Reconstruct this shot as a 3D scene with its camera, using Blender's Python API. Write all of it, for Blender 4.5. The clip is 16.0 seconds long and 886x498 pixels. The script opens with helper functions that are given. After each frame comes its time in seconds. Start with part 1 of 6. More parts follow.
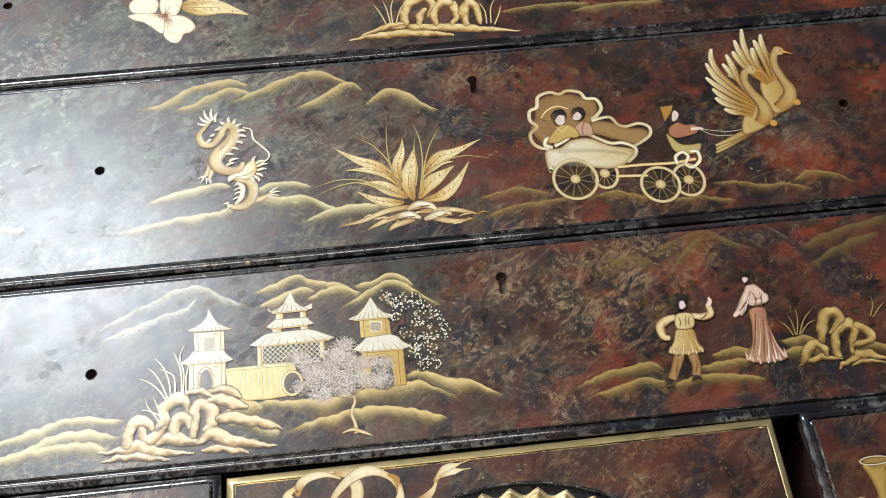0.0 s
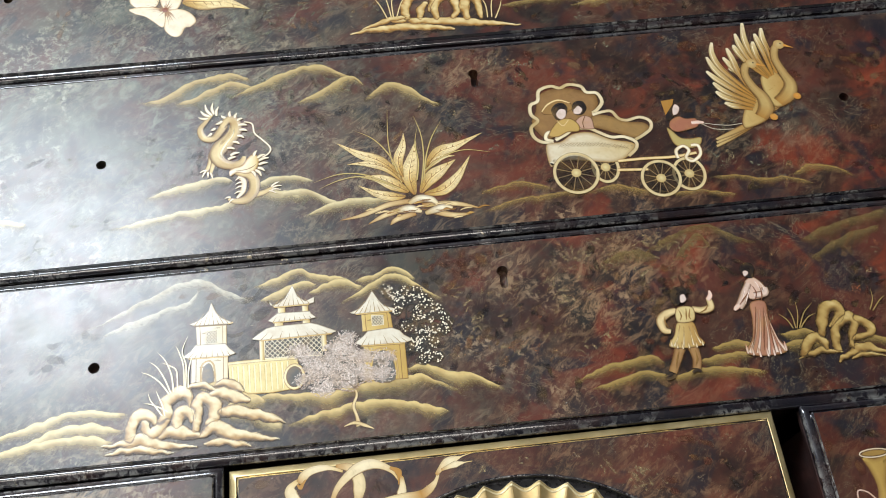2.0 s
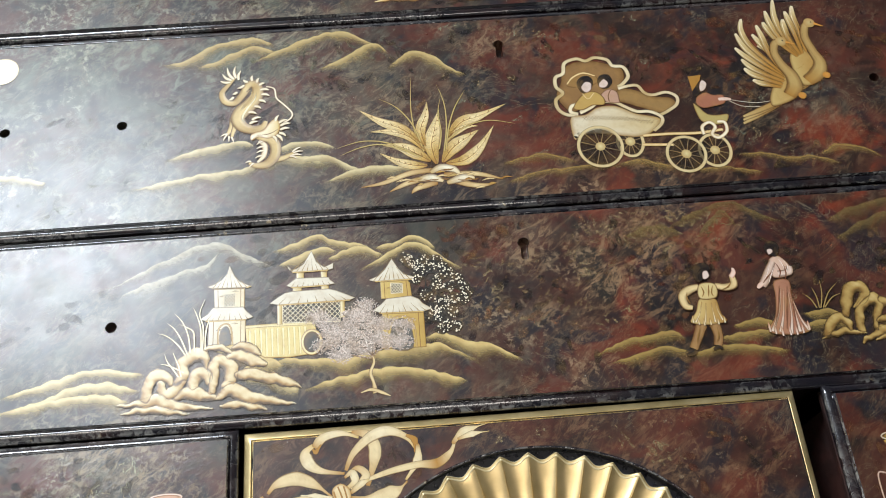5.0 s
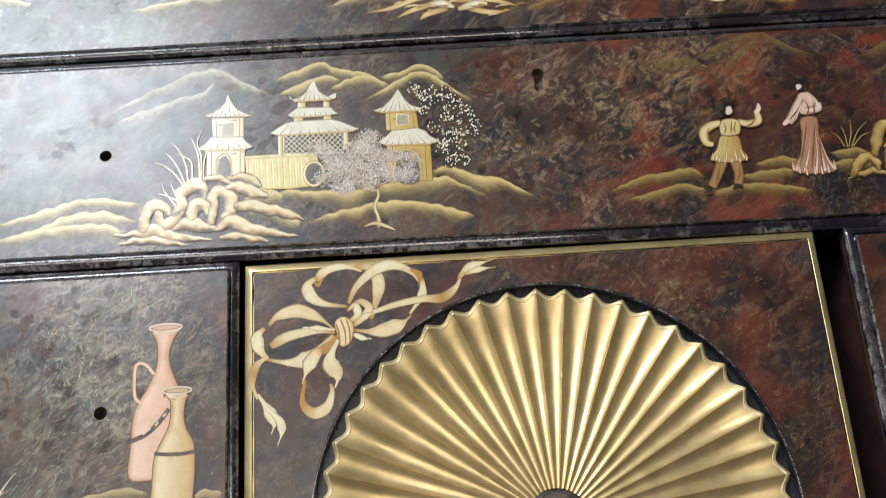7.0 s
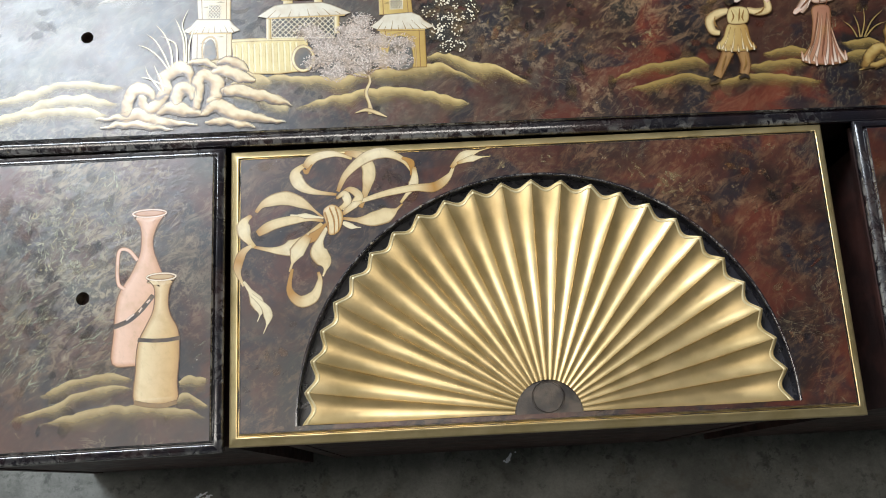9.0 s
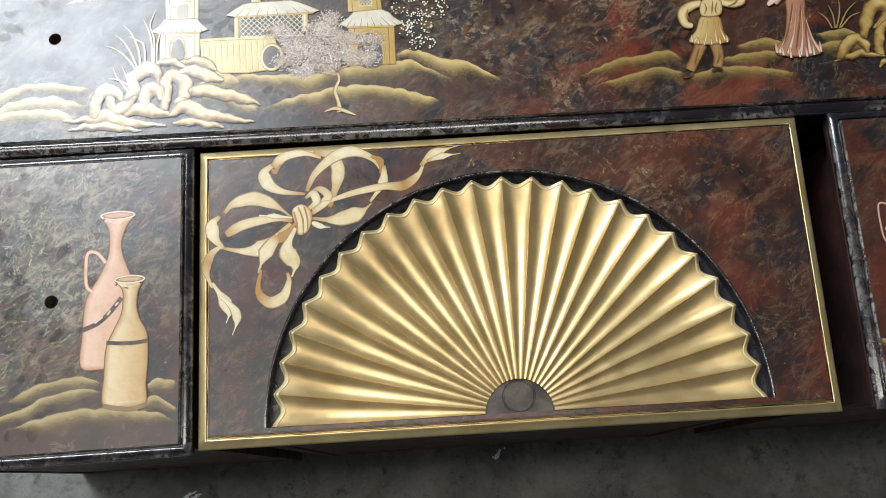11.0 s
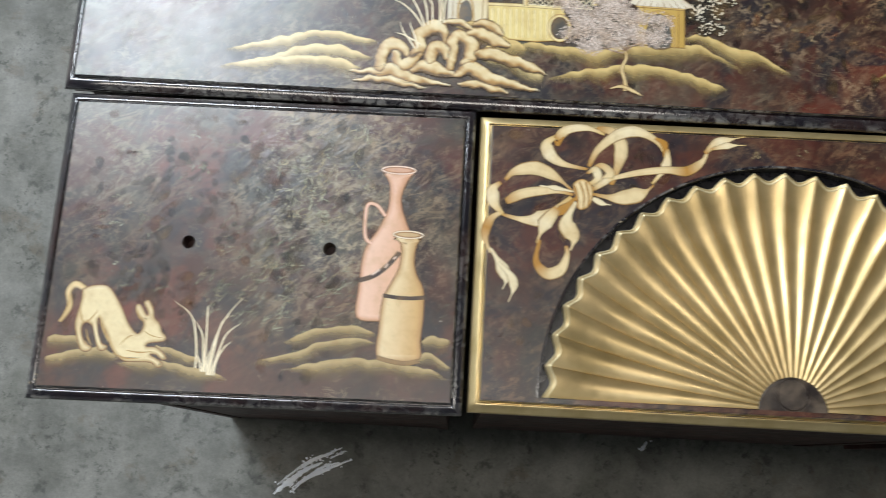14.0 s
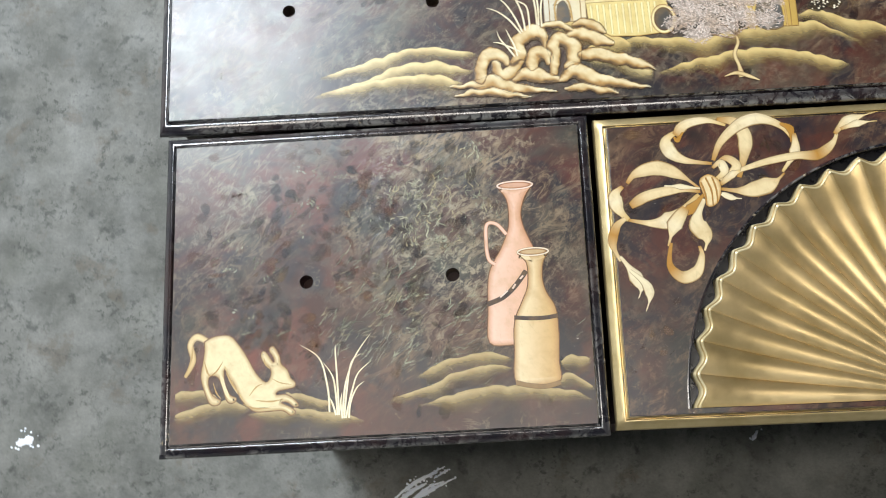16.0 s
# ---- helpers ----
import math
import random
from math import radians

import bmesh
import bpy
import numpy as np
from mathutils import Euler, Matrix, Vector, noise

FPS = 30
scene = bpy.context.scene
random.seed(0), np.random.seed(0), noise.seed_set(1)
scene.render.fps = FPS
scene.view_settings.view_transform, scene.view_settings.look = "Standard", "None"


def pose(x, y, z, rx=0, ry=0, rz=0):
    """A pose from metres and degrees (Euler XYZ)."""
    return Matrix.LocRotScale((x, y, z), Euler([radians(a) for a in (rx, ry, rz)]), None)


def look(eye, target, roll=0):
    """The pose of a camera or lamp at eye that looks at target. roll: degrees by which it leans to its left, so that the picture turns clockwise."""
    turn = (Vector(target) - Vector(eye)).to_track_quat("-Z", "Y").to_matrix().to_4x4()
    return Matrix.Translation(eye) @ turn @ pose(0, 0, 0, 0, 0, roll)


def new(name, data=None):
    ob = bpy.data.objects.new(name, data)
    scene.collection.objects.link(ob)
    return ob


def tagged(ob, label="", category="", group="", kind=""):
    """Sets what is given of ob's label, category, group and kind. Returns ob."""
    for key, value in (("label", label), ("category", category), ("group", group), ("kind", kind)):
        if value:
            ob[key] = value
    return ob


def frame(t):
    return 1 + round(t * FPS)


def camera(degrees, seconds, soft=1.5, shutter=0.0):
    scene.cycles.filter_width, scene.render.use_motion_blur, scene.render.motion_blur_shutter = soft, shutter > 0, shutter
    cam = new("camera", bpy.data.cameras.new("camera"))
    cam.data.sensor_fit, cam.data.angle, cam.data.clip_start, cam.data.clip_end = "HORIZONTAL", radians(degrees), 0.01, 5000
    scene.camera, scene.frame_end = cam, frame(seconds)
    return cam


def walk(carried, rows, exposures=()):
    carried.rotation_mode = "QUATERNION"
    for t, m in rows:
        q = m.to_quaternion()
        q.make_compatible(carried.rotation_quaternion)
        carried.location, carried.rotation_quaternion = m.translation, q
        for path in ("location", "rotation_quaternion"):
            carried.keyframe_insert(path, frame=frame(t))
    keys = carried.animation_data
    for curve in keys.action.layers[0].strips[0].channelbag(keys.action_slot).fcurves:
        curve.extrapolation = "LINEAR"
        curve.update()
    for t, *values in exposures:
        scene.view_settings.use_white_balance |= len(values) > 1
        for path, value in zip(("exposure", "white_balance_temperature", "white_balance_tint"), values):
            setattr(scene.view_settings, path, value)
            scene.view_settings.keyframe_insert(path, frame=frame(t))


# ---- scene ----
cam = camera(51.9, 16.0, soft=0.95, shutter=0.45)
PATH = [
    (0, (0.136, 0.022, 1.159), (0.247, 0.946, -0.612), 0.5),
    (0.5, (0.139, 0.026, 1.158), (0.259, 0.935, -0.62), 1.2),
    (1, (0.135, 0.027, 1.159), (0.26, 0.931, -0.621), 1.5),
    (1.5, (0.135, 0.025, 1.157), (0.253, 0.932, -0.621), 1.2),
    (2, (0.134, 0.022, 1.161), (0.246, 0.932, -0.617), 0.6),
    (2.5, (0.136, 0.02, 1.158), (0.238, 0.932, -0.619), 0.2),
    (3, (0.132, 0.021, 1.158), (0.238, 0.926, -0.622), 0.6),
    (5.5, (0.124, 0.011, 1.142), (0.205, 0.888, -0.653), 0.9),
    (6, (0.127, 0.013, 1.133), (0.183, 0.815, -0.699), -0.2),
    (6.5, (0.127, 0.007, 1.119), (0.172, 0.694, -0.759), -0.4),
    (7, (0.128, 0.0, 1.112), (0.168, 0.623, -0.788), -0.0),
    (7.5, (0.123, -0.009, 1.105), (0.174, 0.552, -0.814), 1.8),
    (8, (0.124, -0.016, 1.096), (0.173, 0.515, -0.831), 2.4),
    (8.5, (0.127, -0.019, 1.093), (0.167, 0.481, -0.843), 1.9),
    (9, (0.135, -0.03, 1.083), (0.157, 0.473, -0.852), -0.4),
    (11.5, (0.17, -0.026, 1.079), (0.174, 0.457, -0.862), -3.4),
    (12, (0.178, -0.026, 1.079), (0.207, 0.452, -0.863), -0.8),
    (12.5, (0.141, -0.031, 1.081), (0.236, 0.446, -0.859), 7.9),
    (13, (0.093, -0.026, 1.086), (0.134, 0.441, -0.859), 4.1),
    (13.5, (0.042, -0.027, 1.083), (0.03, 0.444, -0.861), -0.0),
    (14, (-0.006, -0.03, 1.079), (-0.056, 0.42, -0.869), -3.3),
    (14.5, (-0.053, -0.02, 1.072), (-0.133, 0.429, -0.875), -7.4),
    (15, (-0.072, -0.008, 1.061), (-0.143, 0.397, -0.896), -7.7),
    (15.5, (-0.088, 0.0, 1.06), (-0.154, 0.391, -0.9), -8.5),
    (16, (-0.067, -0.01, 1.061), (-0.183, 0.43, -0.886), -17.4),
]
walk(cam, [(t, look(eye, target, roll)) for t, eye, target, roll in PATH],
     exposures=((0, 0.18), (3, 0.18), (7, -0.04), (12.5, 0.0), (15.5, 0.06), (16, 0.25)))

from mathutils import geometry

# ---- world and light ----
world = bpy.data.worlds.new("daylight")
scene.world = world
world.use_nodes = True
wn = world.node_tree.nodes
sky = wn.new("ShaderNodeTexSky")
sky.sky_type, sky.sun_disc = "NISHITA", False
sky.sun_elevation, sky.sun_rotation = radians(50), radians(-40)
world.node_tree.links.new(sky.outputs[0], wn["Background"].inputs[0])
wn["Background"].inputs[1].default_value = 0.08

MM = 0.001
FACE = 500.0          # height of the drawer fronts above the floor, mm
SKYLIGHT = (-1.74, 2.27, 3.98)   # middle of the roof light
SKY_W, SKY_D = 1.65, 1.35


def area_lamp(name, at, size_x, size_y, watts, colour, aim=None):
    data = bpy.data.lights.new(name, "AREA")
    data.shape, data.size, data.size_y = "RECTANGLE", size_x, size_y
    data.energy, data.color = watts, colour
    ob = new(name, data)
    ob.matrix_world = look(at, aim) if aim else pose(*at)
    return ob


area_lamp("roof_light_daylight", SKYLIGHT, SKY_W, SKY_D, 270, (0.83, 0.915, 1.0))
BATTEN = (-0.36, 0.08, 2.45)     # hanging strip light
area_lamp("batten_lamp", BATTEN, 1.75, 0.16, 12.5, (1.0, 0.94, 0.86))



# ---- materials ----
def material(name):
    mat = bpy.data.materials.new(name)
    mat.use_nodes = True
    return mat, mat.node_tree.nodes, mat.node_tree.links, mat.node_tree.nodes["Principled BSDF"]


class Net:
    """Short hand for wiring a node tree."""

    def __init__(self, mat):
        self.nodes, self.links = mat.node_tree.nodes, mat.node_tree.links

    def put(self, socket, value):
        if hasattr(value, "is_linked"):
            self.links.new(value, socket)
        else:
            socket.default_value = value

    def place(self):
        return self.nodes.new("ShaderNodeNewGeometry").outputs["Position"]

    def scaled(self, vec, sx, sy, sz, turn=0.0):
        """Turns by some degrees and then stretches along the turned axes."""
        for turned, size in ((radians(turn), (1, 1, 1)), (0.0, (sx, sy, sz))):
            n = self.nodes.new("ShaderNodeMapping")
            n.inputs["Scale"].default_value = size
            n.inputs["Rotation"].default_value = (0, 0, turned)
            self.links.new(vec, n.inputs["Vector"])
            vec = n.outputs[0]
        return vec

    def noise(self, vec, scale, detail=4.0, rough=0.55, warp=0.0):
        n = self.nodes.new("ShaderNodeTexNoise")
        n.inputs["Scale"].default_value, n.inputs["Detail"].default_value = scale, detail
        n.inputs["Roughness"].default_value, n.inputs["Distortion"].default_value = rough, warp
        self.links.new(vec, n.inputs["Vector"])
        return n.outputs["Fac"]

    def band(self, value, low, high, a=0.0, b=1.0):
        n = self.nodes.new("ShaderNodeMapRange")
        n.interpolation_type = "SMOOTHSTEP"
        self.put(n.inputs["Value"], value)
        for key, v in (("From Min", low), ("From Max", high), ("To Min", a), ("To Max", b)):
            self.put(n.inputs[key], v)
        return n.outputs[0]

    def math(self, how, a, b=0.0):
        n = self.nodes.new("ShaderNodeMath")
        n.operation = how
        self.put(n.inputs[0], a)
        self.put(n.inputs[1], b)
        return n.outputs[0]

    def mix(self, fac, a, b):
        n = self.nodes.new("ShaderNodeMix")
        n.data_type = "RGBA"
        self.put(n.inputs[0], fac)
        self.put(n.inputs[6], a if hasattr(a, "is_linked") else (*a, 1))
        self.put(n.inputs[7], b if hasattr(b, "is_linked") else (*b, 1))
        return n.outputs[2]

    def attribute(self, name):
        n = self.nodes.new("ShaderNodeAttribute")
        n.attribute_name = name
        return n

    def bump(self, height, strength, distance):
        n = self.nodes.new("ShaderNodeBump")
        n.inputs["Strength"].default_value, n.inputs["Distance"].default_value = strength, distance
        self.links.new(height, n.inputs["Height"])
        return n.outputs[0]


def lacquer_colour(net):
    """The clouded ground of the lacquer: brown, red, green and black with ochre dabs."""
    p = net.place()
    tone = net.attribute("tone")
    sep = net.nodes.new("ShaderNodeSeparateColor")
    net.links.new(tone.outputs["Color"], sep.inputs[0])
    red, green, dab = sep.outputs
    big = net.noise(p, 13, 6, 0.58, 0.5)
    mid = net.noise(net.scaled(p, 1, 1, 1, 31), 22, 6, 0.56, 0.8)
    # soft clouds: brown-black, wine, red, slate, moss
    col = net.mix(net.band(big, 0.36, 0.62), (0.012, 0.008, 0.008), (0.058, 0.021, 0.014))
    wine = net.band(net.noise(net.scaled(p, 1, 1, 1, 55), 17, 5, 0.55, 0.5), 0.48, 0.66)
    col = net.mix(net.math("MULTIPLY", wine, net.math("ADD", net.math("MULTIPLY", red, 0.7), 0.25)), col, (0.098, 0.025, 0.017))
    redn = net.band(net.noise(net.scaled(p, 1, 1.5, 1, -25), 15, 5, 0.55, 0.6), 0.48, 0.64)
    col = net.mix(net.math("MULTIPLY", redn, red), col, (0.200, 0.036, 0.016))
    greenn = net.band(net.noise(net.scaled(p, 1, 1, 1, 70), 20, 7, 0.64, 0.6), 0.43, 0.63)
    col = net.mix(net.math("MULTIPLY", greenn, green), col, (0.078, 0.088, 0.062))
    col = net.mix(net.band(mid, 0.49, 0.64, 0.0, 0.85), col, (0.013, 0.013, 0.018))
    # thin scumble of sage over the greener parts
    haze = net.math("MULTIPLY", net.band(net.noise(net.scaled(p, 1, 1.6, 1, -40), 60, 8, 0.68, 0.8), 0.50, 0.64), net.band(net.noise(net.scaled(p, 1, 1, 1, 12), 15, 5, 0.6, 0.4), 0.42, 0.60))
    col = net.mix(net.math("MULTIPLY", haze, net.math("MULTIPLY", green, 0.75)), col, (0.170, 0.178, 0.128))
    # soft broken dabs of ochre and sage
    patch = net.noise(p, 21, 4, 0.6)
    tint = net.mix(green, (0.255, 0.140, 0.070), (0.300, 0.275, 0.185))
    for turn, scale, low in ((-33, 40, 0.49), (-58, 66, 0.52)):
        strokes = net.noise(net.scaled(p, 1.0, 2.6, 1, turn), scale, 10, 0.78, 1.2)
        soft = net.math("MULTIPLY", net.band(strokes, low, low + 0.11), net.band(patch, 0.38, 0.58))
        col = net.mix(net.math("MULTIPLY", net.math("MULTIPLY", soft, dab), 0.95), col, tint)
    # sponged dust
    zone = net.band(net.noise(net.scaled(p, 1, 1.3, 1, 20), 11, 5, 0.6, 0.3), 0.42, 0.56, 0.25, 1.0)
    where = net.band(net.noise(net.scaled(p, 1, 1, 1, 80), 27, 8, 0.70, 0.4), 0.46, 0.58)
    sponge = net.math("MULTIPLY", net.band(net.noise(p, 150, 9, 0.80, 0.3), 0.50, 0.565), where)
    amount = net.band(net.math("MAXIMUM", dab, net.math("MULTIPLY", green, 0.7)), 0.12, 0.8, 0.03, 1.0)
    col = net.mix(net.math("MULTIPLY", net.math("MULTIPLY", sponge, zone), amount), col, net.mix(green, (0.270, 0.160, 0.085), (0.300, 0.295, 0.215)))
    # long dry-brush scratches, most of them one way
    for turn, stretch, scale in ((-37, 6, 26), (-46, 7, 46)):
        n = net.noise(net.scaled(p, 1, stretch, 1, turn), scale, 6, 0.66, 0.25)
        line = net.math("MULTIPLY", net.band(n, 0.57, 0.64), net.band(net.noise(net.scaled(p, 1, 1, 1, turn), 17, 5, 0.6), 0.46, 0.60))
        col = net.mix(net.math("MULTIPLY", net.math("MULTIPLY", line, zone), net.band(dab, 0.2, 0.9, 0.0, 0.45)), col, tint)
    for turn, scale, thin in ((15, 30, 0.014), (-50, 48, 0.018)):
        n = net.noise(net.scaled(p, 1, 1.8, 1, turn), scale, 5, 0.64, 1.2)
        wisp = net.band(net.math("ABSOLUTE", net.math("SUBTRACT", n, 0.5)), 0.0, thin, 0.45, 0.0)
        wisp = net.math("MULTIPLY", wisp, net.band(net.noise(net.scaled(p, 1, 1, 1, turn), 15, 5, 0.6), 0.52, 0.64))
        col = net.mix(wisp, col, (0.260, 0.210, 0.130))
    fine = net.noise(net.scaled(p, 1, 1.4, 1, 20), 150, 6, 0.75, 0.8)
    specks = net.math("MULTIPLY", net.band(fine, 0.63, 0.69), net.band(patch, 0.44, 0.60, 0.08, 0.7))
    col = net.mix(specks, col, (0.280, 0.220, 0.135))
    chips = net.math("MULTIPLY", net.band(net.noise(p, 420, 3, 0.6), 0.71, 0.75), net.band(net.noise(net.scaled(p, 1, 1, 1, 33), 30, 4, 0.6), 0.40, 0.55, 0.1, 0.9))
    return net.mix(chips, col, (0.52, 0.48, 0.40))


def lacquer(name, painted=False):
    mat, nodes, links, bsdf = material(name)
    net = Net(mat)
    p = net.place()
    if not painted:
        col = lacquer_colour(net)
    else:
        paint = net.attribute("paint")
        grain = net.noise(net.scaled(p, 1, 2.2, 1, 25), 190, 6, 0.65, 0.6)
        loose = net.math("MULTIPLY", net.band(grain, 0.30, 0.72, 0.0, 0.34), net.math("SUBTRACT", 1.15, paint.outputs["Alpha"]))
        hold = net.math("SUBTRACT", net.math("MULTIPLY", paint.outputs["Alpha"], 1.12), loose)
        worn = net.mix(net.band(net.noise(p, 90, 5, 0.6), 0.40, 0.8, 0.0, 0.40), paint.outputs["Color"], (0.40, 0.23, 0.07))
        streak = net.noise(net.scaled(p, 1, 2.6, 1, 60), 120, 6, 0.7, 1.0)
        soft = net.noise(net.scaled(p, 1, 1, 1, 10), 150, 3, 0.5, 0.5)
        dull = net.math("MULTIPLY", net.math("ADD", net.band(streak, 0.52, 0.70, 0.0, 0.16), net.band(soft, 0.55, 0.72, 0.0, 0.08)), net.band(paint.outputs["Alpha"], 0.9, 1.0, 0.5, 1.0))
        half = net.nodes.new("ShaderNodeHueSaturation")
        half.inputs["Value"].default_value, half.inputs["Saturation"].default_value = 0.36, 1.25
        links.new(worn, half.inputs["Color"])
        worn = net.mix(dull, worn, half.outputs[0])
        n = net.nodes.new("ShaderNodeClamp")
        links.new(hold, n.inputs[0])
        links.new(n.outputs[0], bsdf.inputs["Alpha"])
        col = worn
    links.new(col, bsdf.inputs["Base Color"])
    rough = net.math("ADD", net.band(net.noise(p, 34, 5, 0.6), 0.3, 0.75, 0.27, 0.32),
                     net.band(net.noise(net.scaled(p, 1, 1.8, 1, -35), 120, 8, 0.75, 0.5), 0.35, 0.72, 0.0, 0.06))
    links.new(rough, bsdf.inputs["Roughness"])
    bsdf.inputs["Specular IOR Level"].default_value = 0.5
    h = net.math("MULTIPLY", net.noise(p, 420, 5, 0.6), 0.35)
    if not painted:
        tone = net.nodes.new("ShaderNodeSeparateColor")
        links.new(net.attribute("tone").outputs["Color"], tone.inputs[0])
        thick = net.band(net.noise(net.scaled(p, 1, 2.0, 1, -33), 75, 7, 0.66, 1.0), 0.42, 0.66)
        h = net.math("ADD", h, net.math("MULTIPLY", net.math("MULTIPLY", thick, net.band(tone.outputs[2], 0.45, 1.0)), 4.0))
    if painted:
        h = net.math("ADD", h, net.math("MULTIPLY", net.attribute("relief").outputs["Fac"], 4.5))
    links.new(net.bump(h, 0.07, 0.0009), bsdf.inputs["Normal"])
    return mat


def worn_black(name):
    """Black lacquer mouldings, rubbed pale along their arrises."""
    mat, nodes, links, bsdf = material(name)
    net = Net(mat)
    p = net.place()
    wear = net.attribute("wear").outputs["Fac"]
    fleck = net.noise(p, 130, 8, 0.72, 0.8)
    run = net.noise(p, 13, 5, 0.65)
    rub = net.math("MULTIPLY", net.band(fleck, 0.45, 0.56), net.band(run, 0.40, 0.56))
    rub = net.math("MULTIPLY", rub, wear)
    chip = net.math("MULTIPLY", net.band(net.noise(p, 75, 7, 0.7), 0.63, 0.66), net.band(run, 0.50, 0.62))
    col = net.mix(net.band(net.noise(p, 24, 5, 0.6), 0.42, 0.68), (0.010, 0.009, 0.013), (0.030, 0.016, 0.015))
    col = net.mix(net.math("MULTIPLY", chip, 0.8), col, (0.42, 0.33, 0.20))
    links.new(net.mix(net.math("MULTIPLY", rub, 0.9), col, (0.62, 0.60, 0.55)), bsdf.inputs["Base Color"])
    links.new(net.band(net.noise(p, 70, 4), 0.3, 0.7, 0.14, 0.24), bsdf.inputs["Roughness"])
    bsdf.inputs["Coat Weight"].default_value, bsdf.inputs["Coat Roughness"].default_value = 0.8, 0.13
    links.new(net.bump(net.noise(p, 150, 4, 0.5), 0.07, 0.0005), bsdf.inputs["Normal"])
    return mat


def gold(name, dark, light, metal, rough):
    mat, nodes, links, bsdf = material(name)
    net = Net(mat)
    p = net.place()
    col = net.mix(net.band(net.noise(p, 30, 5, 0.6), 0.3, 0.75), light, dark)
    col = net.mix(net.band(net.noise(p, 210, 6, 0.7), 0.66, 0.78, 0.0, 0.3), col, (0.26, 0.16, 0.06))
    links.new(col, bsdf.inputs["Base Color"])
    bsdf.inputs["Metallic"].default_value = metal
    links.new(net.band(net.noise(p, 90, 5), 0.3, 0.7, rough - 0.05, rough + 0.08), bsdf.inputs["Roughness"])
    links.new(net.bump(net.noise(p, 160, 3, 0.5), 0.05, 0.0004), bsdf.inputs["Normal"])
    return mat


def plain(name, a, b, scale, rough, bump=0.2, metal=0.0, dist=0.001):
    mat, nodes, links, bsdf = material(name)
    net = Net(mat)
    p = net.place()
    links.new(net.mix(net.band(net.noise(p, scale, 6, 0.6, 0.4), 0.35, 0.7), a, b), bsdf.inputs["Base Color"])
    links.new(net.band(net.noise(p, scale * 3, 4), 0.3, 0.7, rough - 0.06, rough + 0.08), bsdf.inputs["Roughness"])
    bsdf.inputs["Metallic"].default_value = metal
    links.new(net.bump(net.noise(p, scale * 5, 5, 0.6), bump, dist), bsdf.inputs["Normal"])
    return mat


def concrete():
    mat, nodes, links, bsdf = material("stained concrete")
    net = Net(mat)
    p = net.place()
    col = net.mix(net.band(net.noise(p, 11, 10, 0.74, 0.05), 0.32, 0.68), (0.105, 0.106, 0.092), (0.245, 0.242, 0.218))
    blots = net.band(net.noise(net.scaled(p, 1, 1, 1, 40), 34, 8, 0.68, 0.1), 0.55, 0.67)
    col = net.mix(net.math("MULTIPLY", blots, 0.8), col, (0.050, 0.054, 0.045))
    olive = net.band(net.noise(net.scaled(p, 1, 1, 1, 15), 9, 5, 0.6), 0.52, 0.68, 0.0, 0.3)
    col = net.mix(olive, col, (0.155, 0.160, 0.125))
    stain = net.band(net.noise(net.scaled(p, 1, 1, 1, 25), 19, 7, 0.66, 0.3), 0.56, 0.68, 0.0, 0.6)
    col = net.mix(stain, col, (0.120, 0.096, 0.066))
    pale = net.band(net.noise(net.scaled(p, 1, 1.7, 1, -30), 70, 8, 0.72, 0.4), 0.66, 0.74, 0.0, 0.5)
    col = net.mix(pale, col, (0.42, 0.42, 0.39))
    pits = net.math("MULTIPLY", net.band(net.noise(p, 95, 9, 0.78, 0.2), 0.51, 0.60), net.band(net.noise(net.scaled(p, 1, 1, 1, 66), 16, 5, 0.6), 0.42, 0.62))
    col = net.mix(net.math("MULTIPLY", pits, 0.85), col, (0.055, 0.058, 0.048))
    grit = net.band(net.noise(p, 320, 4, 0.7), 0.35, 0.7, 0.0, 0.30)
    col = net.mix(grit, col, (0.10, 0.10, 0.09))
    links.new(col, bsdf.inputs["Base Color"])
    links.new(net.band(net.noise(p, 18, 5), 0.3, 0.7, 0.55, 0.8), bsdf.inputs["Roughness"])
    h = net.math("ADD", net.noise(p, 140, 6, 0.65), net.noise(p, 12, 4))
    links.new(net.bump(h, 0.35, 0.002), bsdf.inputs["Normal"])
    return mat


LACQUER, PAINTED = lacquer("clouded lacquer"), lacquer("painted lacquer", True)
BLACK = worn_black("rubbed black lacquer")
GOLD = gold("gold paint", (0.48, 0.345, 0.150), (0.66, 0.485, 0.240), 0.76, 0.40)
GOLD_EDGE = gold("pale gold paint", (0.56, 0.42, 0.19), (0.76, 0.60, 0.32), 0.86, 0.33)
GOLD_RIM = gold("pale rim paint", (0.56, 0.43, 0.20), (0.78, 0.66, 0.40), 0.30, 0.36)
RECESS = plain("black recess", (0.006, 0.006, 0.010), (0.020, 0.020, 0.028), 60, 0.30)
HUB = plain("brown-black hub", (0.016, 0.011, 0.010), (0.115, 0.085, 0.060), 70, 0.34)
BOX_WOOD = plain("dark stained wood", (0.020, 0.008, 0.007), (0.060, 0.021, 0.016), 26, 0.6)
CONCRETE = concrete()
WALL = plain("pale plaster", (0.58, 0.57, 0.54), (0.70, 0.69, 0.66), 3, 0.8)
CEIL = plain("dusty ceiling board", (0.20, 0.20, 0.19), (0.26, 0.26, 0.25), 3, 0.85)
WHITE = plain("spilt white paint", (0.86, 0.90, 0.98), (0.95, 0.97, 1.0), 70, 0.4)
